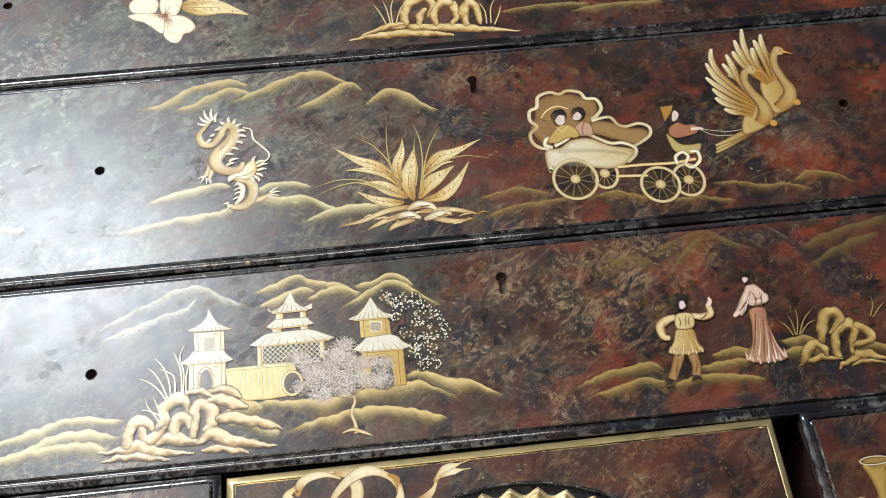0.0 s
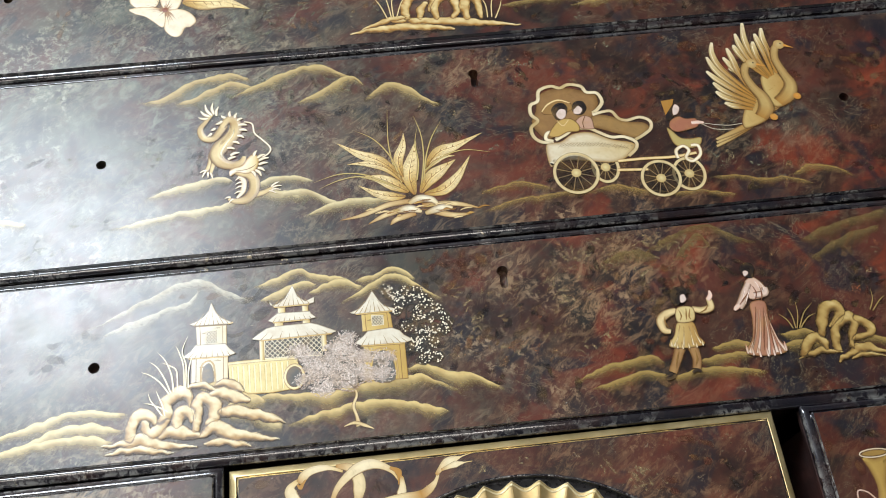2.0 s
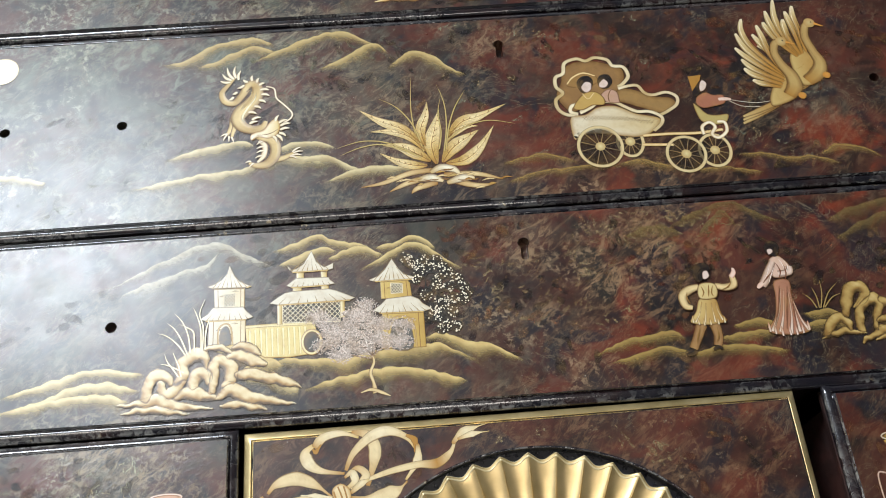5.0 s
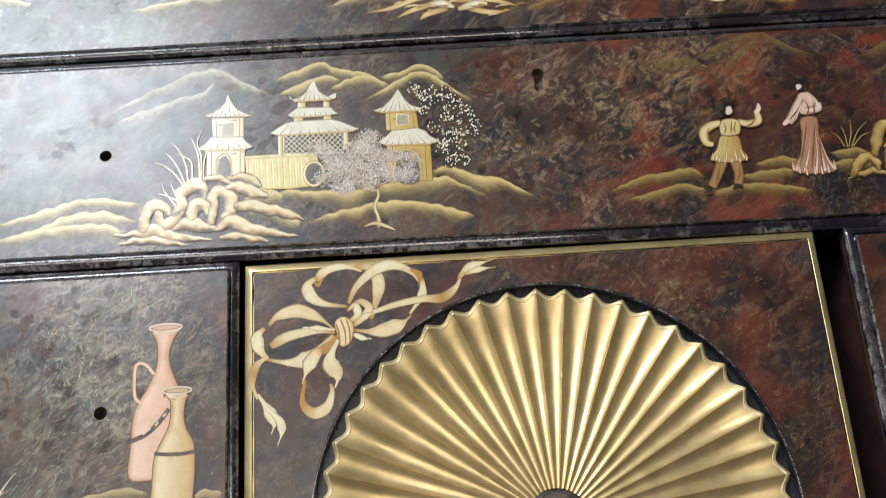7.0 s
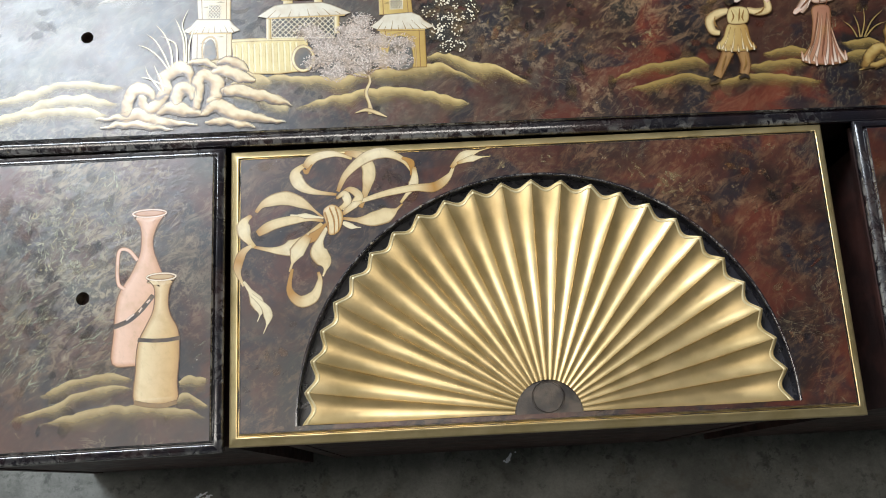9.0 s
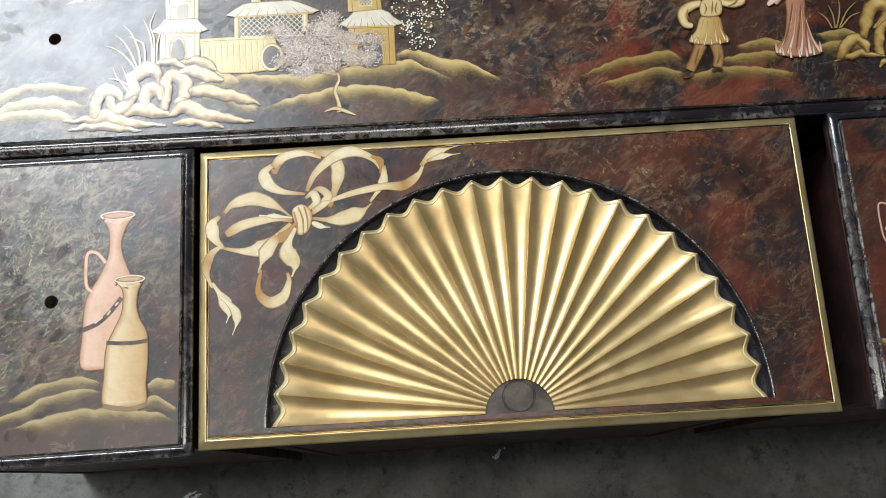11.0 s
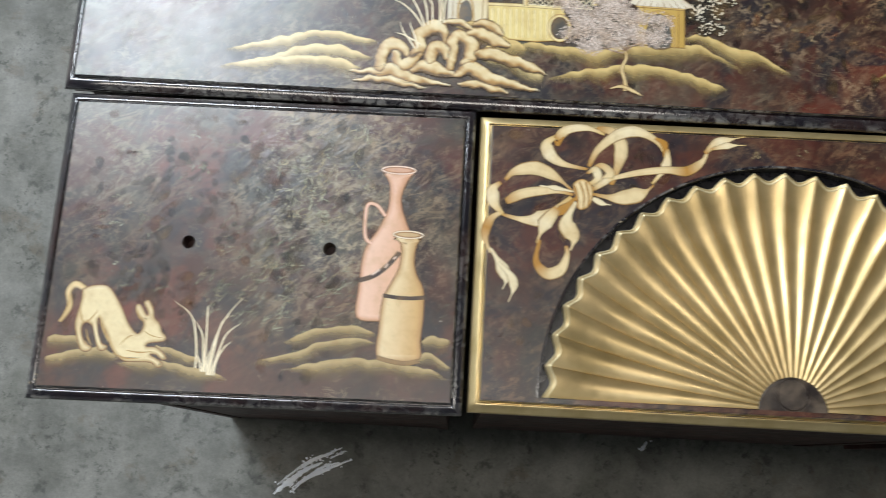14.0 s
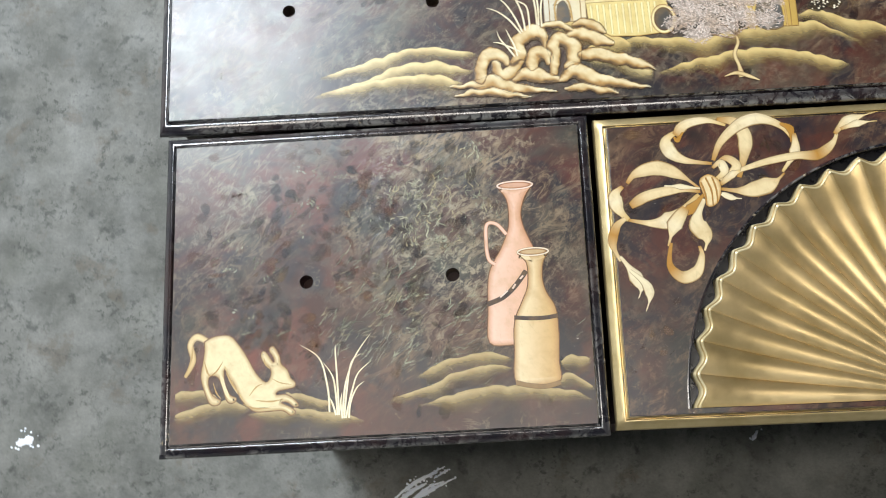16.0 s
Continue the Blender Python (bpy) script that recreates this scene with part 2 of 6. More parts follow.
GLASS_FRAME = plain("painted steel", (0.35, 0.36, 0.36), (0.45, 0.46, 0.46), 20, 0.45)


# ---- building helpers ----
def mesh_from(name, bm, mat):
    data = bpy.data.meshes.new(name)
    bm.to_mesh(data)
    bm.free()
    data.materials.append(mat)
    return data


def part(name, bm, mat, parent, label="", smooth=False):
    data = mesh_from(name, bm, mat)
    if smooth:
        data.polygons.foreach_set("use_smooth", [True] * len(data.polygons))
    ob = new(name, data)
    ob.parent = parent
    if label:
        tagged(ob, label)
    return ob


def block(bm, x0, y0, z0, x1, y1, z1):
    """A box between two corners, metres."""
    vs = [bm.verts.new((x, y, z)) for x in (x0, x1) for y in (y0, y1) for z in (z0, z1)]
    for a in ((0, 1, 3, 2), (4, 6, 7, 5), (0, 4, 5, 1), (2, 3, 7, 6), (0, 2, 6, 4), (1, 5, 7, 3)):
        bm.faces.new([vs[i] for i in a])
    return bm


def blend(a, b, t):
    return tuple(p + (q - p) * t for p, q in zip(a, b))


def tone_at(x, y):
    """How red, green and dabbed the lacquer is at a place of the fronts, mm."""
    def spot(cx, cy, r):
        return math.exp(-((x - cx) ** 2 + (y - cy) ** 2) / (r * r))
    right = 1 / (1 + math.exp(-(x - 190) / 70))
    red = 0.20 + 0.42 * right + 0.7 * spot(192, 345, 28) + 0.6 * spot(330, 300, 60) + 0.4 * spot(600, 470, 90) + 0.35 * spot(440, 480, 60)
    red *= 0.85
    red += 0.5 * spot(-225, 60, 45) + 0.5 * spot(-195, 150, 40) + 0.4 * spot(40, 170, 40) + 0.6 * spot(520, 340, 60)
    green = (0.36 if y < 200 else 0.6) * (1 - right) + 0.5 * spot(-160, 500, 120) + 0.5 * spot(480, 460, 45) + 0.3 * spot(0, 540, 60) + 0.5 * spot(-230, 165, 60) + 0.5 * spot(-130, 120, 60)
    dab = 0.17 + 0.08 * (1 - right) + 0.9 * spot(265, 330, 65) + 0.6 * spot(350, 350, 55) + 0.8 * spot(-105, 150, 55) + 0.7 * spot(-115, 85, 60) + 0.35 * spot(-230, 165, 60)
    dab += 0.5 * spot(250, 262, 60) + 0.3 * spot(190, 290, 40) + 0.4 * spot(40, 560, 50) + 0.4 * spot(-60, 190, 60) + 0.5 * spot(210, 540, 40) + 0.2 * spot(300, 165, 60) + 0.4 * spot(120, 450, 60) + 0.3 * spot(480, 450, 50)
    if x > 420 and y < 200:
        red *= 0.5
    if x < 0 and y < 200:
        low = min(max((y - 10) / 60, 0.15), 1)
        gone = 1 - 0.75 * spot(-185, 85, 45) - 0.5 * spot(-180, 155, 35)
        green, dab = green * low * gone, dab * low * gone
    if 0 < x < 407 and y < 199:
        green, red, dab = green * 0.45, red * 0.7, min(dab + 0.1, 1)
    return (min(red, 1), min(green, 1), min(dab, 1), 1)


def put_attributes(data, paints=None, ground=True):
    if ground:
        flat = []
        for v in data.vertices:
            flat.extend(tone_at(v.co.x / MM, v.co.y / MM))
        data.attributes.new("tone", "FLOAT_COLOR", "POINT").data.foreach_set("color", flat)
    if paints:
        own = data.attributes.new("paint", "FLOAT_COLOR", "POINT")
        own.data.foreach_set("color", [c for p in paints for c in p])


# ---- the room ----
X0, X1, Y0, Y1, ROOF = -4.2, 4.4, -3.6, 5.0, 4.0
floor = tagged(part("floor", block(bmesh.new(), X0 - 0.2, Y0 - 0.2, -0.15, X1 + 0.2, Y1 + 0.2, 0.0), CONCRETE, None),
               "grey stained concrete workshop floor", "floor", kind="structure")
for wname, a in (("wall_west", (X0 - 0.2, Y0, X0, Y1)), ("wall_east", (X1, Y0, X1 + 0.2, Y1)),
                 ("wall_south", (X0 - 0.2, Y0 - 0.2, X1 + 0.2, Y0)), ("wall_north", (X0 - 0.2, Y1, X1 + 0.2, Y1 + 0.2))):
    tagged(part(wname, block(bmesh.new(), a[0], a[1], 0.0, a[2], a[3], ROOF + 0.2), WALL, None),
           "plain pale plastered workshop wall", "wall", kind="structure")
sx, sy = SKYLIGHT[0], SKYLIGHT[1]
cb = bmesh.new()
for a in ((X0, Y0, sx - SKY_W / 2, Y1), (sx + SKY_W / 2, Y0, X1, Y1),
          (sx - SKY_W / 2, Y0, sx + SKY_W / 2, sy - SKY_D / 2), (sx - SKY_W / 2, sy + SKY_D / 2, sx + SKY_W / 2, Y1)):
    block(cb, a[0], a[1], ROOF, a[2], a[3], ROOF + 0.2)
tagged(part("ceiling", cb, CEIL, None), "dusty grey ceiling with one roof light", "ceiling", kind="structure")

batten = new("strip_light")
tagged(batten, "white hanging strip light below the ceiling", "ceiling light")
hb = bmesh.new()
block(hb, BATTEN[0] - 0.92, BATTEN[1] - 0.11, BATTEN[2] + 0.005, BATTEN[0] + 0.92, BATTEN[1] + 0.11, BATTEN[2] + 0.07)
bmesh.ops.bevel(hb, geom=hb.edges[:], offset=0.008, segments=2, affect="EDGES")
part("housing", hb, GLASS_FRAME, batten)
for dx in (-0.7, 0.7):
    rb = bmesh.new()
    bmesh.ops.create_cone(rb, cap_ends=True, segments=8, radius1=0.004, radius2=0.004, depth=ROOF - BATTEN[2] - 0.07,
                          matrix=Matrix.Translation((BATTEN[0] + dx, BATTEN[1], (ROOF + BATTEN[2] + 0.07) / 2)))
    part("hanging_rod", rb, GLASS_FRAME, batten)


# ---- drawers ----
ROUND = [(0.0, -5.2), (0.25, -4.2), (0.7, -3.4), (1.4, -2.85), (2.2, -2.45), (3.0, -2.15), (3.8, -1.92), (4.6, -1.75), (5.2, -1.75), (5.7, -2.1), (5.85, -2.8)]   # the flattened round of the lip
LIP = [(3.2, -13.0), (2.6, -12.0), (0.9, -8.4), (0.2, -6.6)] + ROUND + [(5.95, -3.9), (7.0, -3.9), (7.2, -0.5), (7.8, 0.0)]
WEAR = [0.0, 0.0, 0.0, 0.04] + [0.15, 0.45, 0.3, 0.2, 0.08, 0.05, 0.05, 0.08, 0.1, 0.15, 0.2] + [0.0, 0.0, 0.6, 0.1]   # how rubbed each line of the lip is
GOLD_LIP = [(1.0, -13.0), (0.0, -12.0), (0.0, -5.4), (0.3, -4.6), (1.0, -4.0), (3.0, -2.8), (5.0, -1.7), (5.7, -1.6), (6.1, -3.4), (7.0, -3.4), (7.3, -0.4), (7.8, 0.0)]
FLAT = 7.8


def rings(bm, x0, y0, x1, y1, profile):
    """Mitred rectangular rings along a profile of (inset, height), mm."""
    rows = []
    for d, h in profile:
        z = (FACE + h) * MM
        rows.append([bm.verts.new((x * MM, y * MM, z)) for x, y in ((x0 + d, y0 + d), (x1 - d, y0 + d), (x1 - d, y1 - d), (x0 + d, y1 - d))])
    for a, b in zip(rows, rows[1:]):
        for i in range(4):
            j = (i + 1) % 4
            bm.faces.new((a[i], a[j], b[j], b[i]))
    return rows


def moulding(bm, x0, y0, x1, y1, wide=0.0, profile=LIP):
    """The lipped edge, cut along its length and a little uneven from wear."""
    rings(bm, x0, y0, x1, y1, profile)
    long_edges = [e for e in bm.edges if e.calc_length() > 0.05]
    bmesh.ops.subdivide_edges(bm, edges=long_edges, cuts=40, use_grid_fill=True)
    for v in bm.verts:
        n = noise.noise((v.co.x * 60, v.co.y * 60, v.co.z * 60))
        v.co.z += 0.00005 * n
        out = 5.95 - (v.co.y / MM - y0)
        if out > 0:
            v.co.y -= wide * out / 5.95 * MM
    return bm


def hole_outline(kind):
    if kind == "bore":
        return [(4.4 * math.cos(a), 4.4 * math.sin(a)) for a in [math.tau * (i + 0.5) / 20 for i in range(20)]]
    pts = [(4.6 * math.cos(a), 5.2 + 4.6 * math.sin(a)) for a in [radians(-50 + 280 * i / 11) for i in range(12)]]
    pts += [(-3.0, -2.0), (-3.2, -7.0), (-2.4, -9.3), (0.0, -10.0), (2.4, -9.3), (3.2, -7.0), (3.0, -2.0)]
    return pts


def panel_mesh(bm, x0, y0, x1, y1, holes):
    """The flat of a front with real bores through it; holes: (x, y, kind, depth)."""
    cell = {"bore": (7.0, 7.0), "key": (8.0, 13.0)}

    def cuts(a, b, axis):
        n = max(2, round((b - a) / 9))
        lines = [a + (b - a) * i / n for i in range(n + 1)]
        for h in holes:
            c, w = h[axis], cell[h[2]][axis]
            lines = [v for v in lines if not c - w - 2 < v < c + w + 2]
            lines += [c - w, c + w]
        return sorted(set(lines))
    xs, ys = cuts(x0, x1, 0), cuts(y0, y1, 1)
    grid = [[bm.verts.new((x * MM, y * MM, FACE * MM)) for x in xs] for y in ys]
    for j in range(len(ys) - 1):
        for i in range(len(xs) - 1):
            mx, my = (xs[i] + xs[i + 1]) / 2, (ys[j] + ys[j + 1]) / 2
            if not any(abs(mx - h[0]) < 1 and abs(my - h[1]) < 1 for h in holes):
                bm.faces.new((grid[j][i], grid[j][i + 1], grid[j + 1][i + 1], grid[j + 1][i]))
    for hx, hy, kind, depth in holes:
        wx, wy = cell[kind]
        corner = [grid[ys.index(hy + b * wy)][xs.index(hx + a * wx)] for a, b in ((1, 1), (-1, 1), (-1, -1), (1, -1))]
        out = hole_outline(kind)
        top = [bm.verts.new(((hx + u) * MM, (hy + v) * MM, FACE * MM)) for u, v in out]
        low = [bm.verts.new(((hx + u) * MM, (hy + v) * MM, (FACE - depth) * MM)) for u, v in out]
        n = len(out)

        def quadrant(k):
            u, v = out[k % n]
            v = v / (wy / wx)
            return 0 if u >= 0 and v >= 0 else 1 if v >= 0 else 2 if u < 0 else 3
        for k in range(n):
            a, b = quadrant(k), quadrant(k + 1)
            bm.faces.new((corner[a], top[(k + 1) % n], top[k]))
            if a != b:
                bm.faces.new((corner[a], corner[b], top[(k + 1) % n]))
            bm.faces.new((top[k], top[(k + 1) % n], low[(k + 1) % n], low[k]))
        bm.faces.new(low)
    return bm


def drawer_box(thing, x0, y0, x1, y1):
    """The open box behind a front, stood on its back: two sides, bottom, back."""
    bx0, by0, bx1, by1, t, top = x0 + 12, y0 + 7, x1 - 12, y1 - 10, 12, FACE - 17
    part("box_side", block(bmesh.new(), bx0 * MM, by0 * MM, 0, (bx0 + t) * MM, by1 * MM, top * MM), BOX_WOOD, thing)
    part("box_side", block(bmesh.new(), (bx1 - t) * MM, by0 * MM, 0, bx1 * MM, by1 * MM, top * MM), BOX_WOOD, thing)
    part("box_bottom", block(bmesh.new(), (bx0 + t) * MM, (by0 + 1) * MM, 0, (bx1 - t) * MM, (by0 + 9) * MM, top * MM), BOX_WOOD, thing)
    part("box_back", block(bmesh.new(), (bx0 + t) * MM, (by0 + 9) * MM, 0, (bx1 - t) * MM, by1 * MM, 12 * MM), BOX_WOOD, thing)


def drawer(name, x0, y0, x1, y1, holes, label, group, edge=BLACK, edge_label="rubbed black lipped moulding", wide=0.0):
    thing = new(name)
    tagged(thing, label, "drawer", group)
    drawer_box(thing, x0, y0, x1, y1)
    lip = part("lip_moulding", moulding(bmesh.new(), x0, y0, x1, y1, wide, GOLD_LIP if edge is GOLD_EDGE else LIP), edge, thing, edge_label, smooth=True)
    rub = []
    for v in lip.data.vertices:
        d = max(min(v.co.x / MM - x0, x1 - v.co.x / MM, v.co.y / MM - y0, y1 - v.co.y / MM), 0.0)
        h = v.co.z / MM - FACE
        k = min(range(len(LIP)), key=lambda q: (LIP[q][0] - d) ** 2 + (LIP[q][1] - h) ** 2)
        rub.append(WEAR[k])
    lip.data.attributes.new("wear", "FLOAT", "POINT").data.foreach_set("value", rub)
    back = bmesh.new()
    block(back, (x0 + 2) * MM, (y0 + 2) * MM, (FACE - 17) * MM, (x1 - 2) * MM, (y1 - 2) * MM, (FACE - 13.0) * MM)
    part("front_back", back, BOX_WOOD, thing)
    if holes is not None:
        ob = part("front_panel", panel_mesh(bmesh.new(), x0 + FLAT, y0 + FLAT, x1 - FLAT, y1 - FLAT, holes), LACQUER, thing)
        put_attributes(ob.data)
    return thing


def groove_line(thing, x0, y0, x1, y1):
    """A thin black line let in between the gold edge and the flat."""
    bm = bmesh.new()
    rings(bm, x0, y0, x1, y1, ((5.8, -2.0), (6.1, -3.4), (7.0, -3.45), (7.4, -0.2), (8.3, 0.05)))
    part("groove_line", bm, RECESS, thing, "thin black line inside the gold edge")


WIDE, SMALL = "long drawers", "small drawers of the bottom row"
drawer_left = drawer("small_drawer", -282, -3, -3.5, 202, [(-188, 100, "bore", 14), (-95, 100, "bore", 14)],
                     "dark lacquered drawer front painted with jars and an animal", SMALL)
drawer_right = drawer("small_drawer", 428, 0, 702, 200, [],
                      "dark red-brown lacquered drawer front painted with two jars", SMALL)
drawer_fan = drawer("fan_drawer", 0, 0, 406.5, 198.5, None,
                    "gold-edged lacquered drawer front with a carved gilt fan", SMALL, GOLD_EDGE, "pale gold lipped moulding")
drawer_low = drawer("long_drawer", -288, 203, 728, 368, [(-199, 288, "bore", 14), (-101, 288, "bore", 14), (221, 330, "key", 10)],
                    "long dark lacquered drawer front painted with pagodas, hills and trees", WIDE, wide=1.8)
drawer_mid = drawer("long_drawer", -288, 370, 728, 571.5, [(-204, 473, "bore", 14), (-106, 473, "bore", 14), (550, 473, "bore", 14), (223, 530, "key", 14)],
                    "long lacquered drawer front painted with a carriage and swans", WIDE)
drawer_top = drawer("long_drawer", -288, 573.5, 728, 765, [(-204, 670, "bore", 14)],
                    "long dark lacquered drawer front painted with a flower and rocks", WIDE)



def out_of_true(thing, bottom, pivot, slope, fade):
    """The lower edge of an old front runs a little out of square."""
    for ob in thing.children:
        if ob.name.split(".")[0] in ("lip_moulding", "front_panel", "front_back"):
            for v in ob.data.vertices:
                near = 1 - min(max((v.co.y / MM - bottom) / fade, 0), 1)
                v.co.y += slope * (pivot * MM - v.co.x) * near


out_of_true(drawer_low, 203, 150, 0.0085, 70)
out_of_true(drawer_left, -3, -4, -0.0125, 40)
groove_line(drawer_fan, 0, 0, 406.5, 198.5)

# the carved fan
FX, FY, ARCH, TIP, HUB_R, FLUTES = 203.6, 11.0, 159.5, 155.5, 22.0, 24


def fan_panel(bm, x0, y0, x1, y1):
    """The flat round the arched recess, the recess wall and its floor."""
    angles = sorted({math.pi * i / 72 for i in range(73)} | {math.atan2(y1 - FY, x1 - FX), math.atan2(y1 - FY, x0 - FX)})
    rows = []
    for a in angles:
        c, s = math.cos(a), math.sin(a)
        reach = min(v for v in ((x1 - FX) / c if c > 1e-6 else 1e9, (x0 - FX) / c if c < -1e-6 else 1e9, (y1 - FY) / s if s > 1e-6 else 1e9))
        row = [bm.verts.new(((FX + c * r) * MM, (FY + s * r) * MM, FACE * MM)) for r in [ARCH + (reach - ARCH) * k / 10 for k in range(11)]]
        rows.append(row)
    for p, q in zip(rows, rows[1:]):
        for k in range(10):
            bm.faces.new((p[k], p[k + 1], q[k + 1], q[k]))
    xs = [v.co.x / MM for v in rows[-1]][::-1]
    xs += [FX - ARCH + 2 * ARCH * k / 30 for k in range(1, 30)] + [v.co.x / MM for v in rows[0]]
    low = [bm.verts.new((x * MM, y0 * MM, FACE * MM)) for x in xs]
    top = list(rows[-1][::-1]) + [bm.verts.new((x * MM, FY * MM, FACE * MM)) for x in xs[11:-11]] + list(rows[0])
    for i in range(len(xs) - 1):
        bm.faces.new((low[i], low[i + 1], top[i + 1], top[i]))
    return bm


fan_front = part("front_panel", fan_panel(bmesh.new(), FLAT, FLAT, 406.5 - FLAT, 198.5 - FLAT), LACQUER, drawer_fan, "clouded red-brown lacquer front")
put_attributes(fan_front.data)
DEEP = 11.0


def recess(bm):
    n = 90
    ring = [(FX + ARCH * math.cos(math.pi * i / n), FY + ARCH * math.sin(math.pi * i / n)) for i in range(n + 1)]
    levels = [[bm.verts.new((x * MM, y * MM, (FACE + h) * MM)) for x, y in ring] for h in (0.0, -DEEP)]
    for i in range(n):
        bm.faces.new((levels[0][i], levels[0][i + 1], levels[1][i + 1], levels[1][i]))
    bm.faces.new((levels[0][0], levels[1][0], levels[1][-1], levels[0][-1]))
    bm.faces.new(levels[1])
    return bm


edge = bmesh.new()
lines = [[edge.verts.new(((FX + (ARCH + d) * math.cos(math.pi * i / 90)) * MM, (FY + (ARCH + d) * math.sin(math.pi * i / 90)) * MM, (FACE + h) * MM)) for i in range(91)]
         for d, h in ((1.3, 0.02), (0.5, 0.07), (-0.2, 0.03), (-0.35, -0.9))]
for p, q in zip(lines, lines[1:]):
    for i in range(90):
        edge.faces.new((p[i], p[i + 1], q[i + 1], q[i]))
arch_edge = part("arch_edge", edge, BLACK, drawer_fan, "rubbed dark edge of the arched recess", smooth=True)
arch_edge.data.attributes.new("wear", "FLOAT", "POINT").data.foreach_set("value", [0.1] * 91 + [0.25] * 182 + [0.1] * 91)
part("fan_recess", recess(bmesh.new()), RECESS, drawer_fan, "black arched recess")


def fan_rise(f):
    """Height of the ridges over the recess floor along the fan, f from hub to tip."""
    return 10.2 - 3.6 * math.sin(math.pi * min(f / 0.985, 1.0) ** 1.9) ** 1.2


def shallow(f):
    """The hollows of the flutes run out a little towards the rim."""
    t = min(max((f - 0.72) / 0.28, 0), 1)
    return 1 - 0.30 * t * t * (3 - 2 * t)


def cove(u):
    """Round hollow between two narrow beaded ridges."""
    v = abs(2 * u - 1)
    return (1 - v * v) ** 0.95 - 0.10 * math.exp(-((1 - v) / 0.055) ** 2) if v < 0.999 else -0.10


def bite(u):
    """Scalloped end: rounded bites between the ridges."""
    return 4.9 * (0.7 * (0.5 - 0.5 * math.cos(math.tau * u)) + 0.3 * (1 - (2 * u - 1) ** 2))


def flute(bm, k):
    """One hollow flute between two sharp ridges, with a scalloped end."""
    along = 26
    us = [0.0, 0.02, 0.045, 0.08] + [0.08 + 0.84 * i / 11 for i in range(1, 11)] + [0.92, 0.955, 0.98, 1.0]
    across = len(us) - 1
    a0, a1 = math.pi * k / FLUTES, math.pi * (k + 1) / FLUTES
    rows = []
    for j in range(along + 1):
        f = j / along
        row = []
        for i in range(across + 1):
            u = us[i]
            r = HUB_R - 1 + (TIP - HUB_R + 1) * f - bite(u) * f ** 6
            a = a0 + (a1 - a0) * u
            width = r * (a1 - a0)
            z = fan_rise(f) - 0.215 * width * cove(u) * shallow(f)
            row.append(bm.verts.new(((FX + r * math.cos(a)) * MM, (FY + 0.4 + r * math.sin(a)) * MM, (FACE - DEEP + max(z, 0.15)) * MM)))
        rows.append(row)
    for p, q in zip(rows, rows[1:]):
        for i in range(across):
            bm.faces.new((p[i], q[i], q[i + 1], p[i + 1]))
    return bm


fan = part("gilt_fan", bmesh.new(), GOLD, drawer_fan, "carved and gilded half-round fan")
for k in range(FLUTES):
    part("flute", flute(bmesh.new(), k), GOLD, fan, smooth=True)


def rim(bm):
    """The pale scalloped edge that closes the flutes."""
    n = FLUTES * 14
    lines = []
    for d, h in ((-2.6, -0.1), (-2.2, 0.35), (-1.5, 0.3), (0.7, -1.1), (1.1, -1.7), (1.3, -12.0)):
        row = []
        for i in range(n + 1):
            a = math.pi * i / n
            u = (i % 14) / 14
            r = TIP - bite(u) + d
            z = fan_rise(1) - 0.215 * TIP * math.pi / FLUTES * cove(u) * shallow(1) + h
            row.append(bm.verts.new(((FX + r * math.cos(a)) * MM, (FY + 0.4 + r * math.sin(a)) * MM, (FACE - DEEP + max(z, 0.1)) * MM)))
        lines.append(row)
    for p, q in zip(lines, lines[1:]):
        for i in range(n):
            bm.faces.new((p[i], q[i], q[i + 1], p[i + 1]))
    return bm


part("fan_rim", rim(bmesh.new()), GOLD_RIM, fan, "pale gold scalloped rim", smooth=True)


def hub(bm):
    n = 40
    prof = ((HUB_R, -DEEP), (HUB_R, -1.2), (HUB_R - 0.8, -0.6), (10.6, -0.5), (10.2, -1.1), (9.6, -1.1), (9.2, -0.5), (0.01, -0.4))
    rows = []
    for r, h in prof:
        shift = 0.0 if r > 15 else 11.0
        rows.append([bm.verts.new(((FX + r * math.cos(math.tau * i / n)) * MM, (FY - 1 + shift + max(r * math.sin(math.tau * i / n), -0.1 if r > 15 else -99)) * MM, (FACE + h) * MM)) for i in range(n)])
    for p, q in zip(rows, rows[1:]):
        for i in range(n):
            bm.faces.new((p[i], p[(i + 1) % n], q[(i + 1) % n], q[i]))
    return bm


part("fan_hub", hub(bmesh.new()), HUB, drawer_fan, "worn brown-black half-round hub with a scribed ring", smooth=False)


# ---- painted and raised decoration ----
CREAM, PALE, WARM = (0.74, 0.575, 0.295), (0.84, 0.77, 0.58), (0.50, 0.34, 0.12)
OCHRE, OLIVE, BROWN = (0.36, 0.175, 0.035), (0.20, 0.130, 0.042), (0.125, 0.050, 0.015)
INK, ROSE, BRICK = (0.018, 0.013, 0.012), (0.60, 0.31, 0.22), (0.24, 0.065, 0.038)
FLESH, WHITEISH, STRAW = (0.72, 0.55, 0.45), (0.86, 0.83, 0.76), (0.62, 0.47, 0.16)


